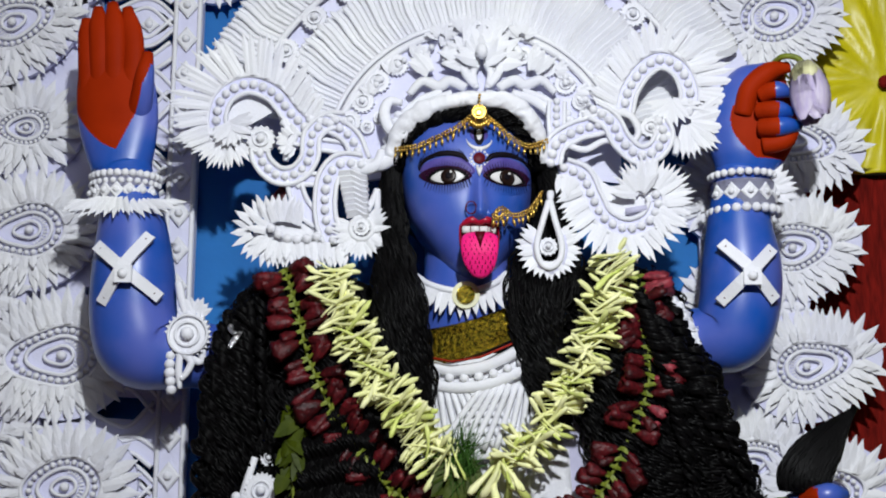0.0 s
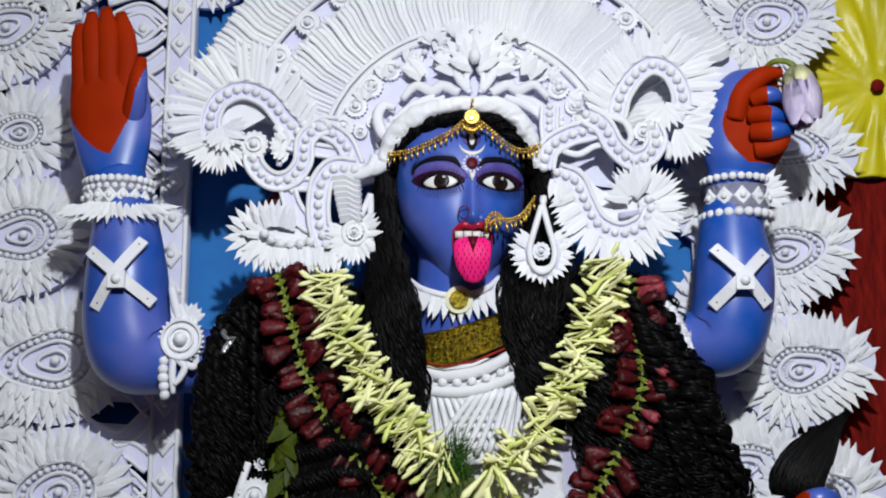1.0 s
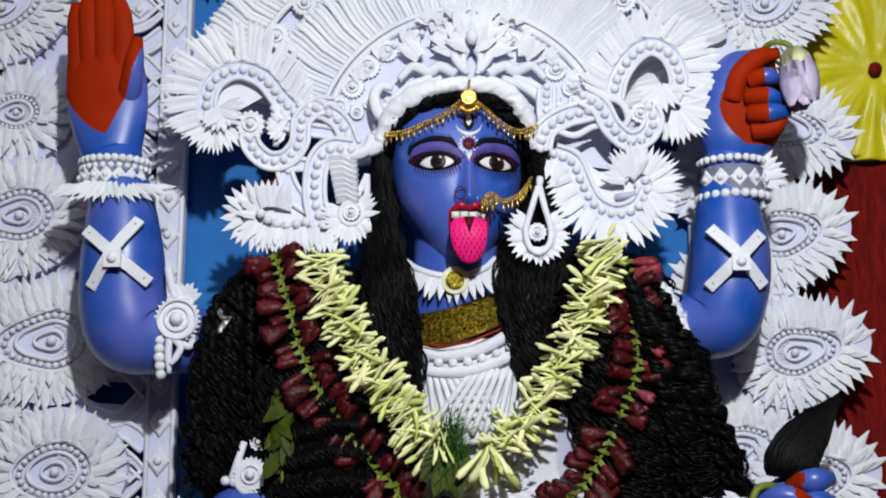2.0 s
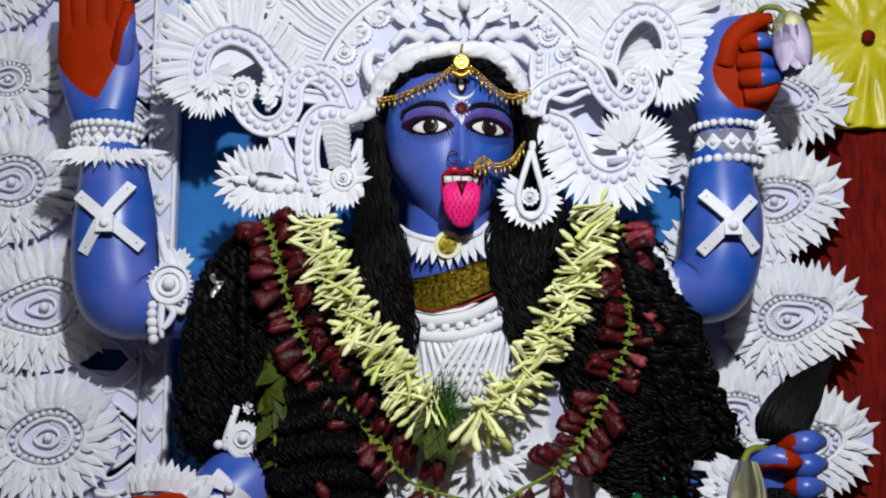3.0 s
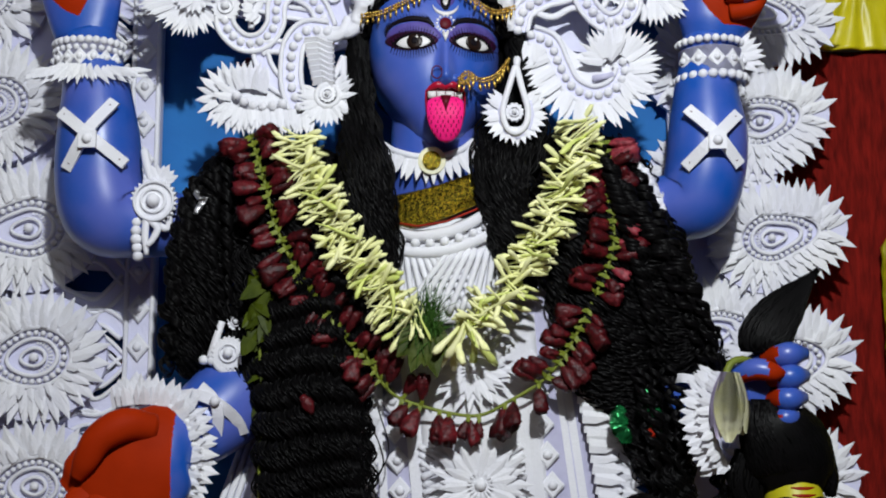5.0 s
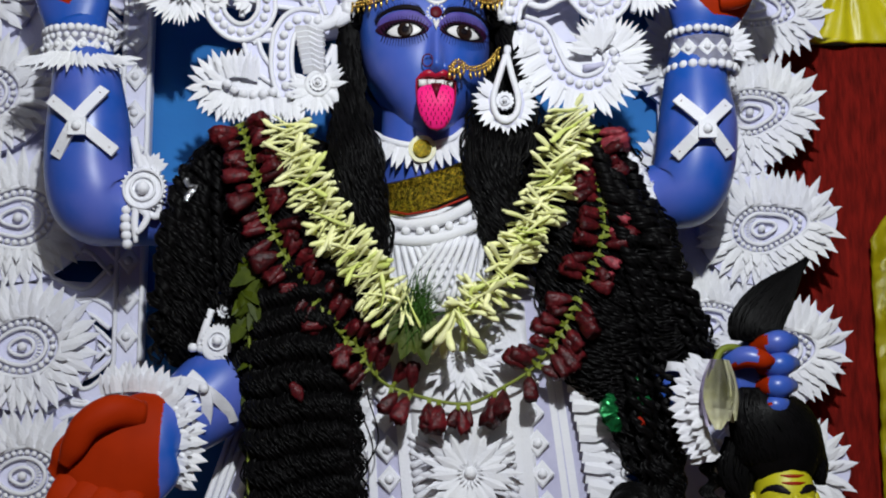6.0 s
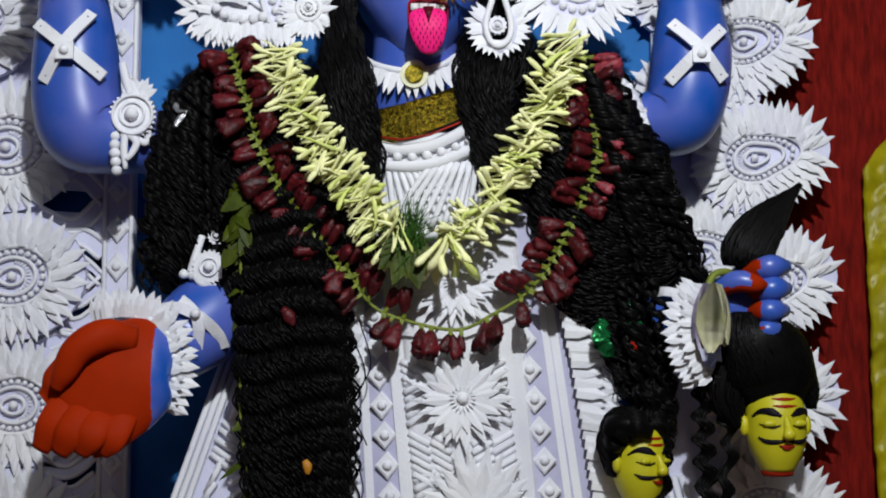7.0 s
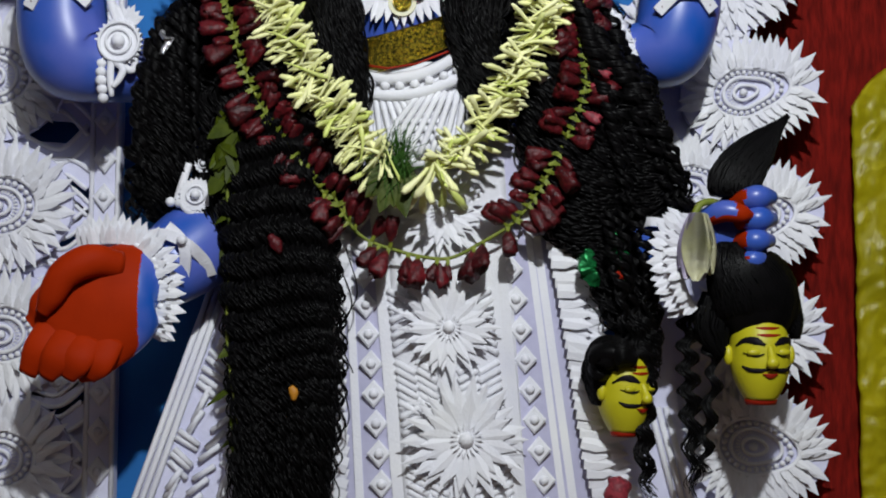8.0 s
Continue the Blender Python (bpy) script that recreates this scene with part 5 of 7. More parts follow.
# lotus at the middle and the scrolls beside it
lot = V((0.007, 0.085, 2.108))
fan(crown, lot + V(0, 0.008, 0), 0.012, -10, 190, 13, 0.070, 0.030)
fan(crown, lot, 0.006, 0, 180, 9, 0.048, 0.026, 18)
piece("bead", BEAD, Matrix.Translation(lot + V(0, -0.02, 0.014)) @ Matrix.Diagonal((0.012, 0.012, 0.016, 1)), crown)
for s in (-1, 1):
    def mir(q):
        return V(lot.x + s * q[0], lot.y + 0.004, lot.z + q[1])
    curl(crown, [mir((0.012, -0.045)), mir((0.030, -0.02)), mir((0.045, 0.02)), mir((0.062, 0.03)), mir((0.070, 0.012)), mir((0.060, 0.002))])
    curl(crown, [mir((0.030, -0.05)), mir((0.060, -0.035)), mir((0.080, -0.045)), mir((0.11, -0.035)), mir((0.135, -0.06))], 0.010)
    curl(crown, [mir((0.055, -0.06)), mir((0.095, -0.075)), mir((0.13, -0.105)), mir((0.15, -0.15)), mir((0.148, -0.18))], 0.009)
    curl(crown, [mir((0.075, -0.055)), mir((0.12, -0.075)), mir((0.165, -0.12)), mir((0.175, -0.16))], 0.007)
    curl(crown, [mir((0.01, -0.05)), mir((0.016, -0.02)), mir((0.008, 0.0)), mir((0.02, 0.015))], 0.006)
    fan(crown, mir((0.095, -0.02)), 0.004, 20 if s > 0 else 100, 100 if s > 0 else 160, 5, 0.045, 0.02)
    beads(crown, spline([mir((0.155, -0.10)), mir((0.172, -0.13)), mir((0.178, -0.165))], 4), 0.009)
    fan(crown, mir((0.075, 0.05)), 0.006, 0, 180, 7, 0.026, 0.013)
    fan(crown, mir((0.030, 0.06)), 0.004, 30, 150, 6, 0.035, 0.014)
for k in range(9):
    g = radians(35 + 110 * k / 8)
    q = CC + V(0.235 * math.cos(g), -0.02, 0.235 * math.sin(g))
    if abs(q.x - lot.x) > 0.05:
        fan(crown, q, 0.0, math.degrees(g) - 120, math.degrees(g) + 20, 5, 0.026, 0.012, 14)
        beads(crown, [q + V(0.02 * math.sin(g), -0.004, -0.02 * math.cos(g)), q + V(0.034 * math.sin(g), -0.004, -0.034 * math.cos(g))], 0.0065)
# padded roll over the hairline
bm = bmesh.new()
loft(bm, spline([(-0.161, 0.060, 1.908), (-0.141, 0.040, 1.957), (-0.103, 0.020, 1.990), (-0.052, 0.008, 2.005), (0.001, 0.004, 2.010), (0.053, 0.008, 2.004), (0.085, 0.020, 1.980), (0.106, 0.040, 1.947), (0.114, 0.060, 1.911)], 14), [0.015, 0.019, 0.018, 0.016, 0.015, 0.016, 0.017, 0.015, 0.012], [0.016] * 9, 20)
for w in bm.verts:
    w.co += V(noise.noise(w.co * 60), noise.noise(w.co * 55 + V(3, 1, 2)), noise.noise(w.co * 60 + V(9, 2, 5))) * 0.004 + V(0, noise.noise(w.co * 170) * 0.004, 0)
part("padded_roll", bm, FOAM, crown, "padded white roll")
curl(crown, [(-0.242, 0.070, 1.933), (-0.212, 0.060, 1.909), (-0.178, 0.050, 1.903), (-0.155, 0.050, 1.918), (-0.150, 0.055, 1.944)], 0.012)
curl(crown, [(-0.138, 0.050, 1.958), (-0.161, 0.060, 1.972), (-0.172, 0.070, 2.007), (-0.163, 0.080, 2.032), (-0.140, 0.080, 2.029)], 0.010)

# side scrolls of the crown
SC = dict(category="crown ornament", group="scrolls at the crown's sides")


def scroll(at, label):
    return thing("scroll_ornament", at, label, SC["category"], SC["group"])


s1 = scroll((-0.410, 0.070, 1.988), "white foam feather scroll with a bead spine on the crown")
ln = band(s1, [(-0.470, 0.055, 1.954), (-0.476, 0.055, 2.000), (-0.461, 0.055, 2.039), (-0.420, 0.055, 2.059), (-0.373, 0.055, 2.042), (-0.342, 0.060, 2.005), (-0.315, 0.060, 1.978)], 0.034, 0.0105)
fringe(s1, ln, 0.016, lambda t: 0.052 + 0.035 * math.sin(math.pi * min(1, t * 1.1)), 0.0125, 0.0072, 1, -14, 8, mesh=FEATHER, name="feather")
fan(s1, (-0.457, 0.060, 1.969), 0.010, 175, 325, 20, 0.064, 0.015)
fan(s1, (-0.448, 0.052, 1.980), 0.0, 200, 400, 13, 0.046, 0.020, 16)
bm = bmesh.new()
plate(bm, arc(V((-0.405, 0.068, 2.003)), 0.10, 25, 215, 24), 0.008)
part("feather_plate", bm, FOAM, s1, smooth=False)
s2 = scroll((-0.316, 0.070, 1.944), "white foam scrolls with bead rows between crown and earring")
band(s2, [(-0.390, 0.050, 1.960), (-0.392, 0.048, 1.917), (-0.362, 0.046, 1.885), (-0.327, 0.046, 1.887), (-0.304, 0.046, 1.916), (-0.300, 0.048, 1.959), (-0.273, 0.052, 1.986), (-0.243, 0.056, 1.987)], 0.030, 0.0095)
band(s2, [(-0.305, 0.056, 1.991), (-0.263, 0.054, 1.979), (-0.230, 0.054, 1.955), (-0.211, 0.054, 1.912)], 0.030, 0.010)
band(s2, [(-0.335, 0.060, 1.957), (-0.294, 0.060, 1.946), (-0.253, 0.060, 1.939), (-0.212, 0.060, 1.930)], 0.020, 0.0)
stud(s2, (-0.392, 0.042, 1.951), 0.027, 14)
fan(s2, (-0.334, 0.052, 1.950), 0.012, 90, 270, 10, 0.022, 0.014)
curl(s2, [(-0.357, 0.060, 1.990), (-0.335, 0.058, 1.967), (-0.345, 0.058, 1.939), (-0.349, 0.058, 1.914)], 0.008)
curl(s2, [(-0.231, 0.050, 1.906), (-0.205, 0.048, 1.895), (-0.182, 0.046, 1.904), (-0.175, 0.050, 1.929)], 0.011)
s3 = scroll((-0.291, 0.060, 1.794), "white foam drooping fan with spiky leaves and bead spine")
band(s3, [(-0.210, 0.045, 1.902), (-0.246, 0.045, 1.905), (-0.268, 0.043, 1.881), (-0.274, 0.042, 1.842), (-0.271, 0.040, 1.800), (-0.258, 0.040, 1.764)], 0.036, 0.0105)
band(s3, [(-0.332, 0.050, 1.878), (-0.323, 0.050, 1.844), (-0.305, 0.050, 1.815), (-0.280, 0.048, 1.797)], 0.026, 0.0)
band(s3, [(-0.291, 0.050, 1.877), (-0.322, 0.050, 1.877), (-0.332, 0.050, 1.870)], 0.020, 0.0)
for k in range(8):
    q = V((-0.250, 0.040, 1.883)).lerp(V((-0.234, 0.040, 1.810)), k / 7)
    piece("feather", CHEV, flat_pose(q, (1, 0, -0.25), 0.055 - 0.002 * k, 0.012, None, 8), s3)
curl(s3, [(-0.181, 0.040, 1.856), (-0.194, 0.040, 1.825), (-0.208, 0.040, 1.795)], 0.0055)
curl(s3, [(-0.181, 0.040, 1.856), (-0.181, 0.040, 1.820), (-0.186, 0.040, 1.784)], 0.0055)
bm = bmesh.new()
plate(bm, [V(q) for q in spline([(-0.401, 0.050, 1.788), (-0.361, 0.050, 1.808), (-0.320, 0.050, 1.798), (-0.270, 0.050, 1.792), (-0.199, 0.050, 1.807), (-0.179, 0.050, 1.776), (-0.229, 0.050, 1.746), (-0.309, 0.050, 1.736), (-0.384, 0.050, 1.747)], 4, True)], 0.010)
part("fan_plate", bm, FOAM, s3, smooth=False)
ln = spline([(-0.319, 0.045, 1.800), (-0.360, 0.044, 1.810), (-0.395, 0.043, 1.800), (-0.403, 0.043, 1.776), (-0.378, 0.043, 1.756), (-0.328, 0.043, 1.750), (-0.278, 0.043, 1.752), (-0.238, 0.043, 1.750)], 6)
fringe(s3, ln, 0.0, 0.040, 0.014, 0.0078, -1, 5, 10)
fringe(s3, [q + (V((-0.328, 0.040, 1.775)) - q) * 0.35 for q in ln], 0.0, 0.040, 0.014, 0.008, -1, 5, 16)
beads(s3, spline([(-0.368, 0.035, 1.785), (-0.347, 0.035, 1.769), (-0.317, 0.035, 1.764), (-0.287, 0.035, 1.769)], 5), 0.009)
fan(s3, (-0.208, 0.040, 1.781), 0.018, 150, 420, 26, 0.038, 0.012)
bm = bmesh.new()
tube(bm, arc(V((-0.208, 0.036, 1.784)), 0.020, 0, 360, 24)[:-1], 0.005, 6, closed=True)
part("ring", bm, FOAM, s3)
stud(s3, (-0.208, 0.032, 1.786), 0.016, 12)
s4 = scroll((0.322, 0.070, 2.024), "white foam feather scroll with a bead spine on the crown")
ln = band(s4, [(0.261, 0.055, 1.998), (0.272, 0.055, 2.041), (0.300, 0.055, 2.081), (0.333, 0.055, 2.098), (0.366, 0.055, 2.080), (0.382, 0.055, 2.039), (0.378, 0.055, 1.997)], 0.034, 0.0105)
fringe(s4, ln, 0.016, lambda t: 0.05 + 0.03 * t, 0.0125, 0.0072, 1, 14, 8, mesh=FEATHER, name="feather")
fan(s4, (0.374, 0.056, 1.981), 0.008, 250, 400, 18, 0.066, 0.014, 8, FEATHER, "feather")
fan(s4, (0.350, 0.056, 2.019), 0.0, 180, 360, 12, 0.055, 0.014)
s5 = scroll((0.249, 0.070, 1.960), "white foam scrolls with bead rows between crown and earring")
band(s5, [(0.128, 0.050, 1.903), (0.139, 0.050, 1.939), (0.175, 0.050, 1.963), (0.216, 0.050, 1.974), (0.247, 0.050, 1.991)], 0.034, 0.0105)
band(s5, [(0.206, 0.046, 2.001), (0.236, 0.044, 1.979), (0.255, 0.044, 1.942), (0.284, 0.044, 1.916), (0.314, 0.044, 1.923), (0.331, 0.046, 1.952), (0.322, 0.048, 1.979)], 0.032, 0.0105)
band(s5, [(0.143, 0.070, 2.025), (0.141, 0.065, 1.981), (0.145, 0.060, 1.937)], 0.028, 0.009)
curl(s5, [(0.186, 0.050, 1.992), (0.232, 0.048, 1.998), (0.272, 0.048, 1.990), (0.286, 0.048, 1.959), (0.270, 0.048, 1.932)], 0.007)
curl(s5, [(0.316, 0.050, 1.943), (0.337, 0.050, 1.953), (0.354, 0.050, 1.937), (0.350, 0.050, 1.917)], 0.008)
stud(s5, (0.308, 0.045, 1.968), 0.020, 14)
curl(s5, [(0.154, 0.050, 1.939), (0.190, 0.050, 1.928), (0.225, 0.050, 1.944), (0.255, 0.050, 1.938)], 0.006)
s6 = scroll((0.263, 0.060, 1.811), "white foam drooping fan with spiky leaves and bead spine")
bm = bmesh.new()
plate(bm, [V(q) for q in spline([(0.154, 0.052, 1.903), (0.194, 0.052, 1.903), (0.233, 0.052, 1.861), (0.294, 0.052, 1.881), (0.343, 0.052, 1.860), (0.346, 0.052, 1.803), (0.300, 0.052, 1.758), (0.230, 0.052, 1.758), (0.191, 0.052, 1.799), (0.173, 0.052, 1.851)], 4, True)], 0.010)
part("fan_plate", bm, FOAM, s6, smooth=False)
ln = band(s6, [(0.151, 0.045, 1.893), (0.183, 0.045, 1.878), (0.200, 0.045, 1.839), (0.221, 0.045, 1.800), (0.260, 0.045, 1.782), (0.298, 0.045, 1.795), (0.316, 0.045, 1.826), (0.312, 0.045, 1.843)], 0.034, 0.010)
fringe(s6, ln, 0.014, lambda t: 0.038 + 0.022 * math.sin(math.pi * t), 0.015, 0.0078, -1, 8, 10)
fan(s6, (0.301, 0.044, 1.833), 0.022, -80, 150, 30, 0.058, 0.013)
fan(s6, (0.281, 0.040, 1.842), 0.006, 40, 190, 9, 0.046, 0.018, 16)
bm = bmesh.new()
loft(bm, [V((0.258, 0.041, 1.812)), V((0.295, 0.041, 1.819))], [0.006, 0.005], [0.004, 0.004], 10)
part("opening", bm, LILAC_DULL, s6)

# ---- gold chains ----
GBEAD = bmesh.new()
bmesh.ops.create_icosphere(GBEAD, subdivisions=1, radius=1)
GBEAD = unit_mesh("gold_bead", GBEAD, GOLD)
GDROP = bmesh.new()
loft(GDROP, [V(0, 0, 0), V(0, 0, -0.4), V(0, 0, -0.75), V(0, 0, -1)], [0.15, 0.3, 0.22, 0.02], [0.15, 0.3, 0.22, 0.02], 6)
GDROP = unit_mesh("gold_drop", GDROP, GOLD)


def chain(parent, pts, r=0.0031, drop=0.012, step=0.0058, twin=True):
    line = spline(pts, 8)
    for i, (c, d) in enumerate(even(line, step)):
        for k in range(2 if twin else 1):
            q = c + V(rng.uniform(-0.001, 0.001), -0.002 * k, 0.005 * k)
            piece("gold_bead", GBEAD, Matrix.Translation(q) @ Matrix.Diagonal((r, r, r, 1)), parent)
        if drop and i % 2 == 0:
            s = drop * rng.uniform(0.8, 1.2)
            piece("gold_drop", GDROP, Matrix.Translation(c + V(0, -0.002, -0.003)) @ pose(0, 0, 0, 0, rng.uniform(-12, 12), 0) @ Matrix.Diagonal((s * 0.7, s * 0.7, s, 1)), parent)


headchain = thing("head_chain", (0.000, -0.020, 1.971), "gold head chain with hanging drops and a round pendant", "jewellery")
chain(headchain, [(-0.148, 0.030, 1.923), (-0.112, 0.012, 1.923), (-0.072, -0.005, 1.935), (-0.035, -0.015, 1.952), (-0.002, -0.020, 1.977)])
chain(headchain, [(-0.002, -0.020, 1.977), (0.030, -0.015, 1.955), (0.056, -0.005, 1.933), (0.087, 0.012, 1.922), (0.121, 0.035, 1.938)])
chain(headchain, [(0.001, -0.018, 2.010), (0.000, -0.020, 1.992)], 0.003, 0, twin=False)
bm = bmesh.new()
c = V((0.000, -0.025, 1.976))
plate(bm, [c + V(0.014 * math.cos(math.tau * j / 20), 0, 0.014 * math.sin(math.tau * j / 20)) for j in range(20)], 0.006)
pend = part("pendant", bm, GOLD, headchain, smooth=False)
for r in (0.012, 0.006):
    bm = bmesh.new()
    tube(bm, [c + V(r * math.cos(math.tau * j / 18), -0.001, r * math.sin(math.tau * j / 18)) for j in range(18)], 0.0022, 6, closed=True)
    part("ring", bm, GOLD, pend)
for k in range(7):
    piece("gold_drop", GDROP, Matrix.Translation(c + V(-0.013 + 0.0043 * k, -0.002, -0.012 - 0.006 * math.sin(math.pi * k / 6))) @ Matrix.Diagonal((0.012, 0.012, 0.014, 1)), headchain)
nosechain = thing("nose_chain", (0.029, -0.040, 1.790), "gold nose chain with hanging drops across the cheek", "jewellery")
chain(nosechain, [(0.022, -0.038, 1.786), (0.037, -0.030, 1.800), (0.059, -0.020, 1.790), (0.087, 0.005, 1.806), (0.110, 0.040, 1.843)], 0.003, 0.013)
chain(nosechain, [(0.022, -0.040, 1.785), (0.033, -0.034, 1.782), (0.047, -0.026, 1.795)], 0.003, 0.012)
bm = bmesh.new()
c = V((-0.015, -0.028, 1.805))
tube(bm, [c + V(0.009 * math.cos(math.tau * j / 18), -0.002, 0.011 * math.sin(math.tau * j / 18)) for j in range(18)], 0.0012, 6, closed=True)
part("nose_ring", bm, WINE, nosechain, "dark thin nose ring")

# ---- earring ----
ear = thing("earring", (0.121, 0.000, 1.829), "white foam drop earring with a spiky leaf rim", "earring")
loop = spline([(0.120, -0.002, 1.822), (0.104, -0.006, 1.782), (0.091, -0.006, 1.743), (0.099, -0.006, 1.714), (0.120, -0.006, 1.704), (0.141, -0.006, 1.718), (0.146, -0.006, 1.745), (0.133, -0.006, 1.785), (0.123, -0.002, 1.822)], 6)
for q in loop:
    q.x = 0.119 + (q.x - 0.119) * 0.78
bm = bmesh.new()
tube(bm, loop, 0.0055, 8)
part("loop", bm, FOAM, ear)
bm = bmesh.new()
tube(bm, [V((0.118, 0.000, 1.739)) + (q - V((0.117, -0.006, 1.738))) * 1.16 + V(0, 0.003, 0) for q in loop[10:-10]], 0.007, 8)
part("rim_roll", bm, LILAC, ear)
fan(ear, (0.118, 0.004, 1.740), 0.024, 125, 415, 24, 0.034, 0.0125, 8)
stud(ear, (0.117, -0.002, 1.742), 0.017, 12)
curl(ear, [(0.124, 0.010, 1.841), (0.122, 0.000, 1.823)], 0.006)

# ---- bangles and cross ornaments on the arms ----
b1 = thing("bangle", (-0.646, 0.080, 1.865), "white foam bangle with beads, diamonds and a flared leaf rim", "bangle", "bangles")


def wrist(parent, c, w, d, z, r, gap):
    """A row of beads round the front of a wrist."""
    c = V(c)
    n = int(math.pi * w / gap)
    for k in range(n + 1):
        g = math.pi + math.pi * k / n
        piece("bead", BEAD, Matrix.Translation((c.x + w * math.cos(g), c.y + d * math.sin(g), c.z + z)) @ pose(0, 0, 0, 0, 0, math.degrees(g) + 90) @ Matrix.Diagonal((r, r, r, 1)), parent)


def cuff(parent, c, w, d, z0, z1, mat, name="cuff", flare=1.0):
    bm = bmesh.new()
    rows = []
    for z, k in ((z0, 1.0), (z1, flare)):
        rows.append([bm.verts.new((c[0] + w * k * math.cos(math.tau * j / 32), c[1] + d * k * math.sin(math.tau * j / 32), c[2] + z)) for j in range(32)])
    for j in range(32):
        bm.faces.new((rows[0][j], rows[0][(j + 1) % 32], rows[1][(j + 1) % 32], rows[1][j]))
    bmesh.ops.solidify(bm, geom=bm.faces[:], thickness=0.005)
    return part(name, bm, mat, parent)


c = V((-0.644, 0.080, 1.888))
wrist(b1, c, 0.060, 0.052, 0.0, 0.0075, 0.013)
wrist(b1, c, 0.060, 0.052, -0.014, 0.006, 0.014)
cuff(b1, c, 0.060, 0.053, 0.004, -0.050, LILAC)
for k in range(7):
    g = math.pi * 1.14 + math.pi * 0.72 * k / 6
    piece("diamond", DIAMOND, Matrix.Translation((c.x + 0.061 * math.cos(g), c.y + 0.054 * math.sin(g), c.z - 0.032)) @ pose(0, 0, 0, 0, 0, math.degrees(g) + 90) @ Matrix.Diagonal((0.014, 0.010, 0.016, 1)), b1)
    piece("bead", BEAD, Matrix.Translation((c.x + 0.063 * math.cos(g), c.y + 0.056 * math.sin(g), c.z - 0.032)) @ Matrix.Diagonal((0.006,) * 3 + (1,)), b1)
for k in range(44):
    g = math.pi * 0.98 + math.pi * 1.04 * k / 43
    d = V(math.cos(g) * 1.1, math.sin(g) * 0.28, -0.80 * abs(math.sin(g)) ** 0.6 + 0.05 + 0.16 * (k % 2)).normalized()
    piece("leaf", LEAFLET, flat_pose(V(c.x + 0.055 * math.cos(g), c.y + 0.052 * math.sin(g) - 0.003 * (k % 2), c.z - 0.046), d, (0.045 + 0.012 * abs(math.cos(g))) * rng.uniform(0.8, 1.15), 0.013, None, rng.uniform(0, 12), rng.uniform(-15, 15)), b1)
b2 = thing("bangle", (0.470, 0.075, 1.849), "white foam bangle with two bead rows and diamonds", "bangle", "bangles")
c = V((0.473, 0.075, 1.880))
wrist(b2, c, 0.056, 0.050, 0.0, 0.0075, 0.014)
wrist(b2, c + V(0, 0, -0.066), 0.060, 0.056, 0.0, 0.009, 0.016)
cuff(b2, c, 0.056, 0.052, -0.012, -0.066, LILAC, flare=1.06)
for k in range(5):
    g = math.pi * 1.15 + math.pi * 0.7 * k / 4
    piece("diamond", DIAMOND, Matrix.Translation((c.x + 0.058 * math.cos(g), c.y + 0.053 * math.sin(g), c.z - 0.036)) @ pose(0, 0, 0, 0, 0, math.degrees(g) + 90) @ Matrix.Diagonal((0.016, 0.010, 0.018, 1)), b2)
    piece("bead", BEAD, Matrix.Translation((c.x + 0.060 * math.cos(g), c.y + 0.056 * math.sin(g), c.z - 0.036)) @ Matrix.Diagonal((0.006,) * 3 + (1,)), b2)
fan(b2, (0.510, 0.060, 1.855), 0.01, -40, 60, 7, 0.045, 0.016)


def cross(mid, ends, w=0.020):
    """Two flat foam bars crossed on a limb, with a square and a bead where they meet."""
    ob = thing("cross_ornament", V(mid) + V(0, 0.006, 0), "white foam cross pinned to the blue arm", "arm ornament", "crosses on the arms")
    for k, (a, b) in enumerate(ends):
        bm = bmesh.new()
        m = (V(a) + V(b)) / 2
        m.y = mid[1] - 0.004 * k
        strip(bm, spline([a, m, b], 5), w, 0.006)
        bar = part("bar", bm, FOAM, ob, smooth=False)
        for e in (a, b):
            q = V(e).lerp(m, 0.16)
            piece("pin", BEAD, Matrix.Translation(q + V(0, 0.0008, 0)) @ Matrix.Diagonal((0.0024, 0.002, 0.0024, 1)), bar).data = PIN
    c = V(mid) + V(0, -0.007, 0)
    bm = bmesh.new()
    plate(bm, [c + V(x * 0.015, 0, z * 0.015) for x, z in ((-1, -1), (1, -1), (1, 1), (-1, 1))], 0.006)
    part("square", bm, FOAM, ob, smooth=False)
    piece("bead", BEAD, Matrix.Translation(c) @ Matrix.Diagonal((0.009,) * 3 + (1,)), ob)


PIN = dome_mesh("pin", WINE, 2, 6)
cross((-0.612, -0.010, 1.697), (((-0.671, 0.014, 1.754), (-0.554, 0.014, 1.659)), ((-0.575, 0.010, 1.771), (-0.655, 0.008, 1.649))))
cross((0.458, -0.018, 1.685), (((0.414, 0.006, 1.749), (0.502, 0.004, 1.647)), ((0.503, 0.006, 1.739), (0.407, 0.004, 1.644))))

# armlets
a1 = thing("armlet", (-0.514, 0.050, 1.592), "white foam armlet with a round stud and bead tassel", "armlet", "armlets")
stud(a1, (-0.510, 0.040, 1.599), 0.042, 26)
bm = bmesh.new()
c = V((-0.509, 0.036, 1.598))
tube(bm, arc(c, 0.034, 0, 360, 28)[:-1], 0.0028, 7, closed=True)
part("ring", bm, FOAM, a1)
beads(a1, spline([(-0.540, 0.045, 1.562), (-0.540, 0.045, 1.537), (-0.537, 0.050, 1.503)], 4), 0.010, 0.015)
curl(a1, [(-0.522, 0.040, 1.566), (-0.523, 0.040, 1.537), (-0.521, 0.045, 1.505)], 0.006)
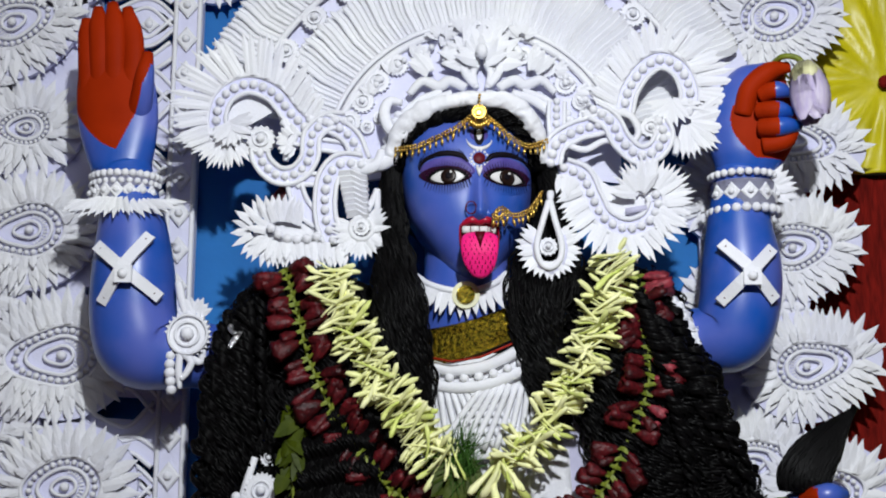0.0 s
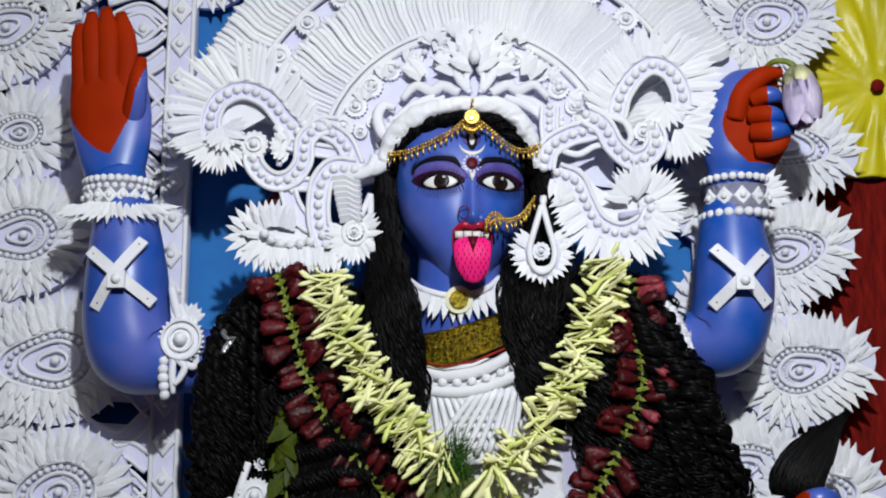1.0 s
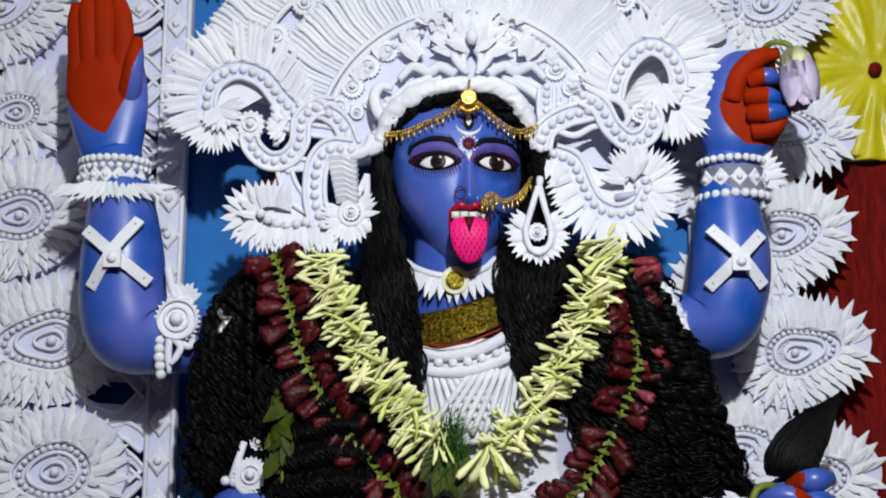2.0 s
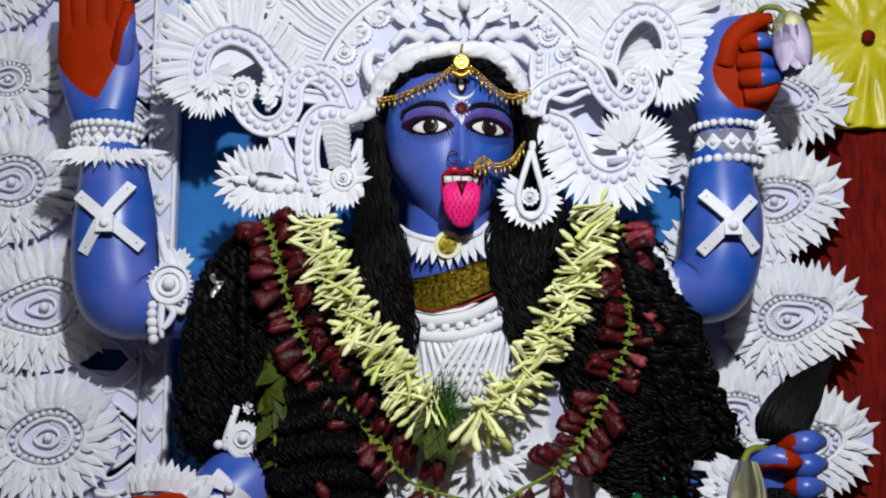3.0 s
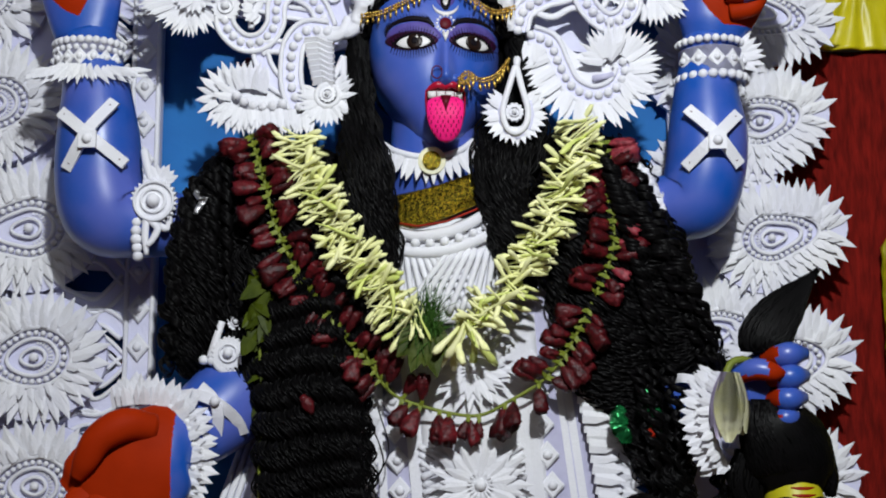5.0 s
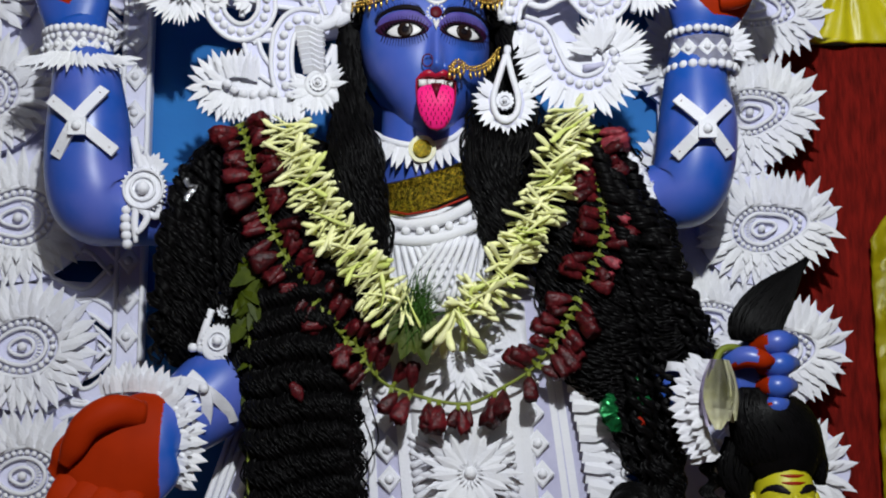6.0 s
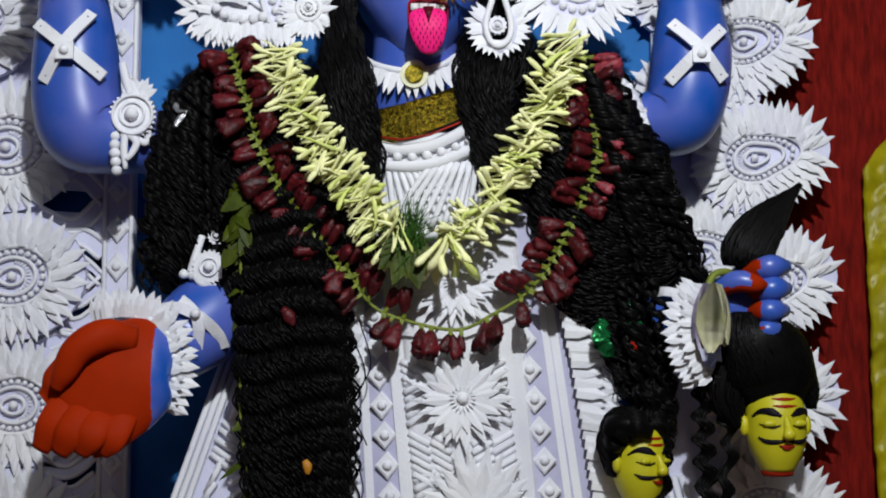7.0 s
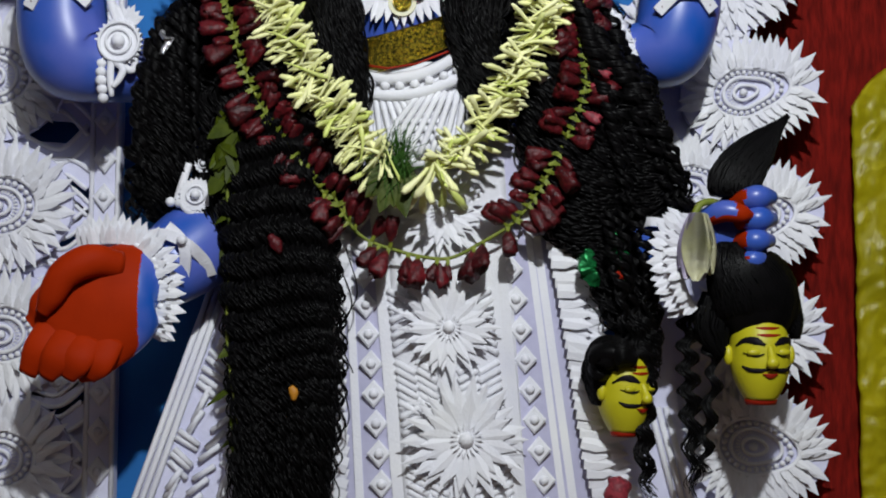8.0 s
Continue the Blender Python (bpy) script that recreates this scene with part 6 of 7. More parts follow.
curl(a1, [(-0.518, 0.040, 1.566), (-0.502, 0.040, 1.551), (-0.509, 0.040, 1.532), (-0.518, 0.040, 1.520)], 0.006)
curl(a1, [(-0.532, 0.050, 1.692), (-0.524, 0.045, 1.661), (-0.517, 0.045, 1.635)], 0.007)
curl(a1, [(-0.507, 0.045, 1.560), (-0.488, 0.050, 1.552), (-0.482, 0.050, 1.577)], 0.006)
fan(a1, (-0.501, 0.050, 1.632), 0.005, 10, 170, 8, 0.030, 0.015)
a2 = thing("armlet", (0.354, 0.060, 1.608), "crumpled white foam armlet half hidden by hair", "armlet", "armlets")
bm = bmesh.new()
loft(bm, spline([(0.337, 0.060, 1.658), (0.350, 0.048, 1.627), (0.363, 0.044, 1.597), (0.372, 0.048, 1.563), (0.381, 0.060, 1.539)], 16), [0.006, 0.012, 0.014, 0.010, 0.004], [0.012, 0.014, 0.014, 0.012, 0.008], 22)
for w in bm.verts:
    w.co += V(noise.noise(w.co * 150), noise.noise(w.co * 150 + V(3, 1, 2)), noise.noise(w.co * 150 + V(9, 2, 5))) * 0.009
part("band", bm, FOAM, a2)
a3 = thing("armlet", (-0.373, 0.030, 1.329), "white foam armlet with a round toothed stud", "armlet", "armlets")
stud(a3, (-0.370, 0.020, 1.333), 0.030, 22)
stud(a3, (-0.360, 0.030, 1.387), 0.016, 14)
curl(a3, [(-0.384, 0.030, 1.387), (-0.394, 0.025, 1.353), (-0.405, 0.030, 1.327)], 0.006)
beads(a3, [V((-0.414, 0.030, 1.322)), V((-0.399, 0.030, 1.320))], 0.009)
curl(a3, [(-0.398, 0.025, 1.324), (-0.381, 0.025, 1.305), (-0.354, 0.030, 1.303)], 0.006)
# lowered arms: crossed straps and leaf cuffs
x1 = thing("arm_straps", (-0.389, 0.000, 1.241), "white foam straps tied across the blue forearm", "arm ornament", "crosses on the arms")
for pts in ([(-0.449, -0.005, 1.261), (-0.412, -0.022, 1.263), (-0.375, -0.024, 1.247), (-0.351, 0.000, 1.222), (-0.342, 0.020, 1.197)], [(-0.410, -0.012, 1.277), (-0.386, -0.026, 1.257), (-0.377, -0.022, 1.230), (-0.384, 0.000, 1.187)]):
    bm = bmesh.new()
    strip(bm, spline(pts, 6), 0.018, 0.006)
    part("strap", bm, FOAM, x1, smooth=False)
piece("bead", BEAD, Matrix.Translation((-0.381, -0.030, 1.252)) @ Matrix.Diagonal((0.009,) * 3 + (1,)), x1)
cu = thing("leaf_cuff", (-0.434, 0.000, 1.185), "white foam leaf cuff round the wrist of the lowered palm", "bangle", "bangles")
ln = spline([(-0.551, 0.015, 1.244), (-0.505, 0.000, 1.248), (-0.465, -0.012, 1.242), (-0.438, -0.020, 1.221), (-0.426, -0.020, 1.184), (-0.426, -0.012, 1.143), (-0.440, 0.000, 1.111)], 6)
bm = bmesh.new()
loft(bm, ln, [0.010, 0.013, 0.013, 0.010], [0.010] * 4, 8)
part("roll", bm, FOAM, cu)
fringe(cu, ln, 0.004, 0.048, 0.020, 0.0105, 1, 5, 10)
fringe(cu, [q + V(0, -0.008, 0) for q in ln], 0.0, 0.034, 0.018, 0.011, 1, -4, 18)
beads(cu, [q + V(0.012, -0.014, 0) for q in ln[8:]], 0.006)
cv = thing("leaf_cuff", (0.424, 0.000, 1.232), "white foam leaf cuff and strap on the lowered wrist", "bangle", "bangles")
bm = bmesh.new()
strip(bm, spline([(0.372, 0.030, 1.284), (0.388, 0.000, 1.287), (0.412, -0.012, 1.282), (0.435, -0.020, 1.273)], 6), 0.015, 0.006)
part("strap", bm, FOAM, cv, smooth=False)
ln = spline([(0.442, -0.020, 1.282), (0.419, -0.030, 1.253), (0.413, -0.030, 1.221), (0.423, -0.025, 1.184), (0.444, -0.010, 1.148)], 6)
bm = bmesh.new()
loft(bm, ln, [0.012, 0.018, 0.018, 0.012], [0.010] * 4, 8)
part("roll", bm, FOAM, cv)
fringe(cv, ln, 0.006, 0.036, 0.017, 0.0105, -1, 0, 12)
fringe(cv, [q + V(0.01, -0.008, 0) for q in ln], 0.0, 0.030, 0.016, 0.012, -1, 8, 20)

# ---- flower in the raised fist, bud in the lowered fist ----
PETAL = bmesh.new()
rows = []
for i in range(8):
    f = i / 7
    w, y = 0.5 * math.sin(math.pi * min(0.97, f * 0.86 + 0.10)) ** 0.8, -0.30 * math.sin(math.pi * (f * 0.8 + 0.05))
    rows.append([PETAL.verts.new(((j / 4 - 0.5) * 2 * w, y + 0.7 * ((j / 4 - 0.5) * 2) ** 2 * w, -f)) for j in range(5)])
for p, q in zip(rows, rows[1:]):
    for j in range(4):
        PETAL.faces.new((p[j], p[j + 1], q[j + 1], q[j]))
bmesh.ops.solidify(PETAL, geom=PETAL.faces[:], thickness=0.03)
PETAL_B = PETAL.copy()
PETAL = unit_mesh("petal", PETAL, LOTUS)
PETAL_B = unit_mesh("petal", PETAL_B, LOTUSPALE)


def drooping(name, top, size, label, lean=0, pale=2, n=9, wide=0.75):
    ob = thing(name, top, label, "flower")
    for k in range(n):
        g = 360 * k / n
        q = rng.uniform(0.85, 1.05)
        piece("petal", PETAL_B if k < pale else PETAL, Matrix.Translation(top) @ pose(0, 0, 0, 0, lean, 0) @ pose(0, 0, 0, 0, 0, g + rng.uniform(-12, 12)) @ pose(0, -0.012 * size / 0.1, 0, rng.uniform(-8, 0), 0, 0) @ Matrix.Diagonal((size * wide * q, size * wide * q, size * q, 1)), ob)
    return ob


tl = drooping("lotus_flower", (0.572, -0.010, 2.065), 0.105, "wilting mauve lotus with a green stem in the fist", -6, 0, 11, 0.62)
for k in range(5):
    piece("petal", PETAL_B, Matrix.Translation((0.572, -0.012, 2.066)) @ pose(0, 0, 0, 0, 0, 72 * k + 10) @ pose(0, -0.012, 0, -14, 0, 0) @ Matrix.Diagonal((0.036, 0.04, 0.042, 1)), tl)
bm = bmesh.new()
tube(bm, spline([(0.527, 0.020, 2.077), (0.537, 0.000, 2.081), (0.557, -0.010, 2.076), (0.572, -0.010, 2.061)], 6), 0.0055, 8)
part("stem", bm, STEM, tl, "green bent stem")
bd = drooping("lotus_bud", (0.456, -0.055, 1.294), 0.108, "wilted pale green and mauve lotus bud in the fist", 4, 4, 10, 0.44)
bm = bmesh.new()
tube(bm, spline([(0.450, -0.050, 1.291), (0.462, -0.045, 1.310), (0.480, -0.040, 1.315), (0.498, -0.030, 1.312)], 6), 0.006, 8)
part("stem", bm, STEM, bd, "green bent stem")
piece("petal", PETAL, Matrix.Translation((0.446, -0.040, 1.276)) @ pose(0, 0, 0, 0, 20, 60) @ Matrix.Diagonal((0.04, 0.04, 0.09, 1)), bd)

# ---- tuberose garland ----
TUB = []
for v in range(4):
    bm = bmesh.new()
    bend = (-0.65, 0.50, 0.85, -0.25)[v]
    loft(bm, [V(f, 0.12 * math.sin(f * 4 + v), bend * f * f) for f in (0, 0.2, 0.4, 0.58, 0.74, 0.88, 1.0)], [0.030, 0.042, 0.050, 0.058, 0.074, 0.096, 0.055], [0.030, 0.042, 0.050, 0.058, 0.074, 0.096, 0.055], 7)
    TUB.append(unit_mesh("bud", bm, (BUD, BUD, BUDGREEN, BUD)[v]))
OPEN = bmesh.new()
rows = []
for f, r0, r1 in ((0, 0.04, 0.04), (0.35, 0.05, 0.05), (0.62, 0.07, 0.07), (0.80, 0.15, 0.08), (1.0, 0.30, 0.06)):
    rows.append([OPEN.verts.new((f + (0.0 if j % 2 else -0.12 * (f > 0.7)), (r1 if j % 2 else r0) * math.cos(math.tau * j / 12), (r1 if j % 2 else r0) * math.sin(math.tau * j / 12))) for j in range(12)])
for p, q in zip(rows, rows[1:]):
    for j in range(12):
        OPEN.faces.new((p[j], p[(j + 1) % 12], q[(j + 1) % 12], q[j]))
OPEN.faces.new(rows[0])
mid = OPEN.verts.new((0.66, 0, 0))
for j in range(12):
    OPEN.faces.new((rows[-1][j], rows[-1][(j + 1) % 12], mid))
TUB.append(unit_mesh("bud", OPEN, BUD))
tg = thing("tuberose_garland", (0.007, 0.000, 1.367), "thick garland of cream tuberose buds round the neck", "garland")
gr = random.Random(21)
left = spline([(-0.260, 0.050, 1.713), (-0.253, 0.030, 1.647), (-0.213, 0.010, 1.586), (-0.185, 0.000, 1.536), (-0.153, -0.005, 1.489), (-0.123, -0.005, 1.442), (-0.077, -0.005, 1.386), (-0.040, -0.005, 1.381)], 8)
right = spline([(0.227, 0.050, 1.733), (0.231, 0.040, 1.676), (0.193, 0.020, 1.614), (0.186, 0.010, 1.569), (0.155, 0.000, 1.521), (0.130, -0.005, 1.478), (0.096, -0.005, 1.427), (0.073, -0.005, 1.404), (0.030, -0.005, 1.367)], 8)
for line, side in ((left, 1), (right, -1)):
    for i, (c, d) in enumerate(even(line, 0.0027)):
        n = d.cross(V(0, 1, 0)) * side
        if n.x < 0:
            n = -n
        block = i // 6
        g = radians(gr.uniform(-17, 17) + (16 if block % 2 else -10) + (20 if side < 0 else -4))
        flip = -1 if gr.random() < 0.33 else 1
        ahead = (n * math.cos(g) + V(0, 0, 1) * math.sin(g)) * flip + V(0, gr.uniform(-0.45, 0.05), 0)
        ln = gr.uniform(0.050, 0.086)
        m = TUB[gr.choice((0, 0, 1, 1, 2, 3, 3))]
        piece("bud", m, flat_pose(c - ahead.normalized() * ln * 0.40 + V(0, -0.010 - gr.uniform(0, 0.026), 0), ahead, ln, ln * gr.uniform(0.48, 0.68), None, 0, gr.uniform(0, 360)), tg)
for k in range(9):
    ahead = V(gr.uniform(-0.35, 0.25), gr.uniform(-0.3, 0.0), -1)
    piece("bud", TUB[k % 4], flat_pose(V((0.014, -0.020, 1.394)) + V(gr.uniform(-0.012, 0.022), gr.uniform(-0.01, 0.01), 0), ahead, gr.uniform(0.07, 0.09), 0.08, None, 0, gr.uniform(0, 360)), tg)
bm = bmesh.new()
for line in (left, right):
    tube(bm, line, 0.006, 6)
part("string", bm, STEM, tg)
# fern knot where the garland meets
fk = thing("fern_knot", (-0.026, -0.010, 1.386), "dark green fern tuft and leaf at the garland's knot", "foliage")
bm = bmesh.new()
fr = random.Random(8)
for k in range(170):
    a = V((-0.035, -0.025, 1.376)) + V(fr.uniform(-0.02, 0.02), 0, fr.uniform(-0.03, 0.03))
    g = fr.uniform(0.2, 2.2) if k < 110 else fr.uniform(3.2, 5.2)
    b = a + V(math.cos(g), fr.uniform(-0.4, 0.1), math.sin(g)) * fr.uniform(0.02, 0.055)
    tube(bm, [a, (a + b) / 2 + V(0, -0.004, 0.003), b], [0.0011, 0.0008, 0.0004], 3)
tagged(part("fern", bm, FERN, fk), kind="stuff")
LEAFK = leaf_mesh("leaf", LEAF, 0.5, 0.3)
for g, l in ((-110, 0.085), (-80, 0.09), (-135, 0.075), (-60, 0.06), (-150, 0.06), (-95, 0.07)):
    d = V(math.cos(radians(g)), -0.1, math.sin(radians(g)))
    piece("leaf", LEAFLET, flat_pose(V((-0.032, -0.020, 1.374)), d, l, 0.045, None, 5), fk).data = LEAFK

# ---- red garland ----
rg = thing("red_flower_garland", (0.050, 0.000, 1.232), "long garland of dried dark red flowers on a green stem", "garland")
path = spline([(-0.340, 0.030, 1.708), (-0.313, 0.015, 1.626), (-0.291, 0.005, 1.547), (-0.248, -0.005, 1.461), (-0.200, -0.005, 1.395), (-0.153, 0.000, 1.333), (-0.138, 0.005, 1.327), (-0.099, 0.015, 1.269), (-0.045, 0.020, 1.243), (0.045, 0.025, 1.226),
               (0.105, 0.020, 1.251), (0.168, 0.015, 1.292), (0.215, 0.005, 1.358), (0.253, 0.000, 1.436), (0.282, 0.005, 1.509), (0.281, 0.020, 1.584), (0.275, 0.050, 1.697)], 8)
bm = bmesh.new()
tube(bm, path, 0.0030, 6)
part("stem", bm, STEM, rg, "yellow-green stem")
ROSES = []
for v in range(4):
    bm = bmesh.new()
    vr = random.Random(30 + v)
    k1, k2 = vr.uniform(0, 6), vr.uniform(0, 6)
    rows = []
    for i in range(8):
        f = i / 7
        rad = (0.07, 0.15, 0.22, 0.26, 0.28, 0.30, 0.29, 0.22)[i]
        rows.append([bm.verts.new((f + vr.uniform(-0.07, 0.07) * f, (rad * (1 + 0.42 * math.sin(3 * math.tau * j / 10 + k1 + f * 2.5) * f + vr.uniform(-0.16, 0.16))) * math.cos(math.tau * j / 10), (rad * (1 + 0.42 * math.sin(3 * math.tau * j / 10 + k2 + f * 2) * f + vr.uniform(-0.16, 0.16))) * math.sin(math.tau * j / 10))) for j in range(10)])
    for p, q in zip(rows, rows[1:]):
        for j in range(10):
            bm.faces.new((p[j], p[(j + 1) % 10], q[(j + 1) % 10], q[j]))
    bm.faces.new(rows[0])
    mid = bm.verts.new((0.70, 0, 0))
    for j in range(10):
        bm.faces.new((rows[-1][j], rows[-1][(j + 1) % 10], mid))
    ROSES.append(unit_mesh("red_flower", bm, ROSEPINK if v == 3 else ROSE, True))
CALYX = leaf_mesh("calyx", STEM, 0.35, 0.5, 0.1)
rr = random.Random(17)
spots = even(path, 0.0165)
for i, (c, d) in enumerate(spots):
    f = i / len(spots)
    n = d.cross(V(0, 1, 0))
    bottom = 0.46 < f < 0.62
    for s in (-1, 1):
        if rr.random() < (0.10 if not bottom else 0.52):
            continue
        if 0.535 < f < 0.565:
            continue
        ahead = (n * s + d * rr.uniform(-0.5, 0.5) if not bottom else V(rr.uniform(-0.35, 0.35), 0, -1 if s > 0 or rr.random() < 0.5 else 0.8)) + d * rr.uniform(-0.6, 0.25) + V(0, rr.uniform(-0.5, 0.1), 0)
        ln = rr.uniform(0.030, 0.054)
        pinkish = f > 0.74 and s * n.x > 0 and rr.random() < 0.5
        piece("red_flower", ROSES[3 if pinkish else rr.randrange(3)], flat_pose(c + ahead.normalized() * 0.007 + V(0, -0.004, 0), ahead, ln, ln * rr.uniform(0.80, 1.10), None, 0, rr.uniform(0, 360)), rg)
        for k in range(2):
            piece("calyx", CALYX, flat_pose(c + V(0, -0.006, 0), ahead + V(rr.uniform(-0.5, 0.5), -0.3, rr.uniform(-0.5, 0.5)), rr.uniform(0.010, 0.015), 0.007), rg)

# ---- leaves down the hair, foil scraps, stand-ins for hair glints ----
lv = thing("leaf_string", (-0.312, 0.000, 1.373), "string of dark green leaves hung beside the hair", "foliage")
LEAFG = leaf_mesh("leaf", LEAF, 0.45, 0.4, 0.15)
bm = bmesh.new()
tube(bm, spline([(-0.315, 0.010, 1.475), (-0.316, 0.000, 1.373), (-0.309, 0.010, 1.233), (-0.313, 0.015, 1.092), (-0.289, 0.015, 0.926), (-0.27, 0.03, 0.7)], 6), 0.003, 6)
part("stem", bm, STEM, lv)
for k in range(40):
    f = (k / 40) ** 1.7
    c = V((-0.310, 0.010, 1.465)).lerp(V((-0.297, 0.030, 0.869)), f)
    g = rr.uniform(-150, -30)
    piece("leaf", LEAFG, flat_pose(c + V(rr.uniform(-0.012, 0.012), rr.uniform(-0.01, 0.01), 0), (math.cos(radians(g)), rr.uniform(-0.3, 0.3), math.sin(radians(g))), rr.uniform(0.03, 0.055), rr.uniform(0.018, 0.028) * (1.2 if k < 14 else 0.8), None, rr.uniform(-20, 20), rr.uniform(-40, 40)), lv)

for k in range(11):
    c = V(-0.312 + rr.uniform(-0.022, 0.018), rr.uniform(-0.012, 0.006), 1.455 - 0.010 * k)
    g = rr.uniform(-140, -50)
    piece("leaf", LEAFG, flat_pose(c, (math.cos(radians(g)), rr.uniform(-0.3, 0.2), math.sin(radians(g))), rr.uniform(0.032, 0.055), rr.uniform(0.020, 0.032), None, rr.uniform(-20, 20), rr.uniform(-40, 40)), lv)


def scrap(name, pts, mat, label, r=0.012, seed=0):
    bm = bmesh.new()
    line = spline(pts, 6)
    loft(bm, line, [r * 0.5, r, r * 0.8, r * 0.3], [0.008] * 4, 9)
    for w in bm.verts:
        w.co += V(noise.noise(w.co * 70 + V(seed, 0, 0)), noise.noise(w.co * 70 + V(3, seed, 2)), noise.noise(w.co * 70 + V(9, 2, seed))) * 0.012
    single(name, bm, mat, pts[-1], label, "foil scrap", smooth=False)


scrap("green_foil", [(0.329, 0.015, 1.262), (0.341, 0.005, 1.223), (0.346, 0.010, 1.186)], GREENFOIL, "crumpled shiny green foil scrap in the hair", 0.016, 1)
scrap("green_foil", [(0.281, 0.015, 1.238), (0.285, 0.010, 1.205), (0.297, 0.020, 1.182)], GREENFOIL, "crumpled shiny green foil scrap in the hair", 0.014, 2)
scrap("red_foil", [(0.332, 0.000, 1.204), (0.338, 0.000, 1.187)], REDPAINT, "small red foil scrap beside green foil", 0.008, 5)
# small silver pieces that stand in for glints of light on the hair
scrap("silver_foil", [(-0.431, 0.020, 1.612), (-0.423, 0.015, 1.592), (-0.428, 0.020, 1.573)], GLINT, "small silver piece standing in for a glint on dark hair", 0.007, 3)
scrap("silver_foil", [(0.317, 0.030, 1.576), (0.323, 0.020, 1.546), (0.332, 0.030, 1.527)], GLINT, "small silver piece standing in for a glint on dark hair", 0.007, 4)
scrap("silver_foil", [(0.200, 0.015, 1.546), (0.213, 0.005, 1.530), (0.207, 0.010, 1.517)], GLINT, "small silver piece standing in for a glint on dark hair", 0.007, 6)
bm = bmesh.new()
loft(bm, spline([(-0.238, -0.030, 1.259), (-0.228, -0.034, 1.246), (-0.221, -0.030, 1.231)], 4), [0.006, 0.011, 0.004], [0.006] * 3, 8)
single("red_petal", bm, ROSE, (-0.221, -0.030, 1.231), "single dried red petal caught in the hair", "petal")
bm = bmesh.new()
loft(bm, spline([(-0.202, -0.028, 1.015), (-0.197, -0.030, 1.006), (-0.197, -0.028, 0.994)], 4), [0.005, 0.008, 0.004], [0.004] * 3, 8)
single("orange_petal", bm, shader("orange_petals", (0.5, 0.2, 0.01), 0.6), (-0.197, -0.028, 0.994), "small orange marigold petal caught in the hair", "petal")
bm = bmesh.new()
loft(bm, spline([(-0.377, 0.200, 1.898), (-0.380, 0.190, 1.878), (-0.371, 0.200, 1.867)], 4), [0.008, 0.014, 0.006], [0.01] * 3, 8)
single("brown_flower", bm, ROSE, (-0.376, 0.200, 1.867), "dried brown-red flower behind the crown", "flower")


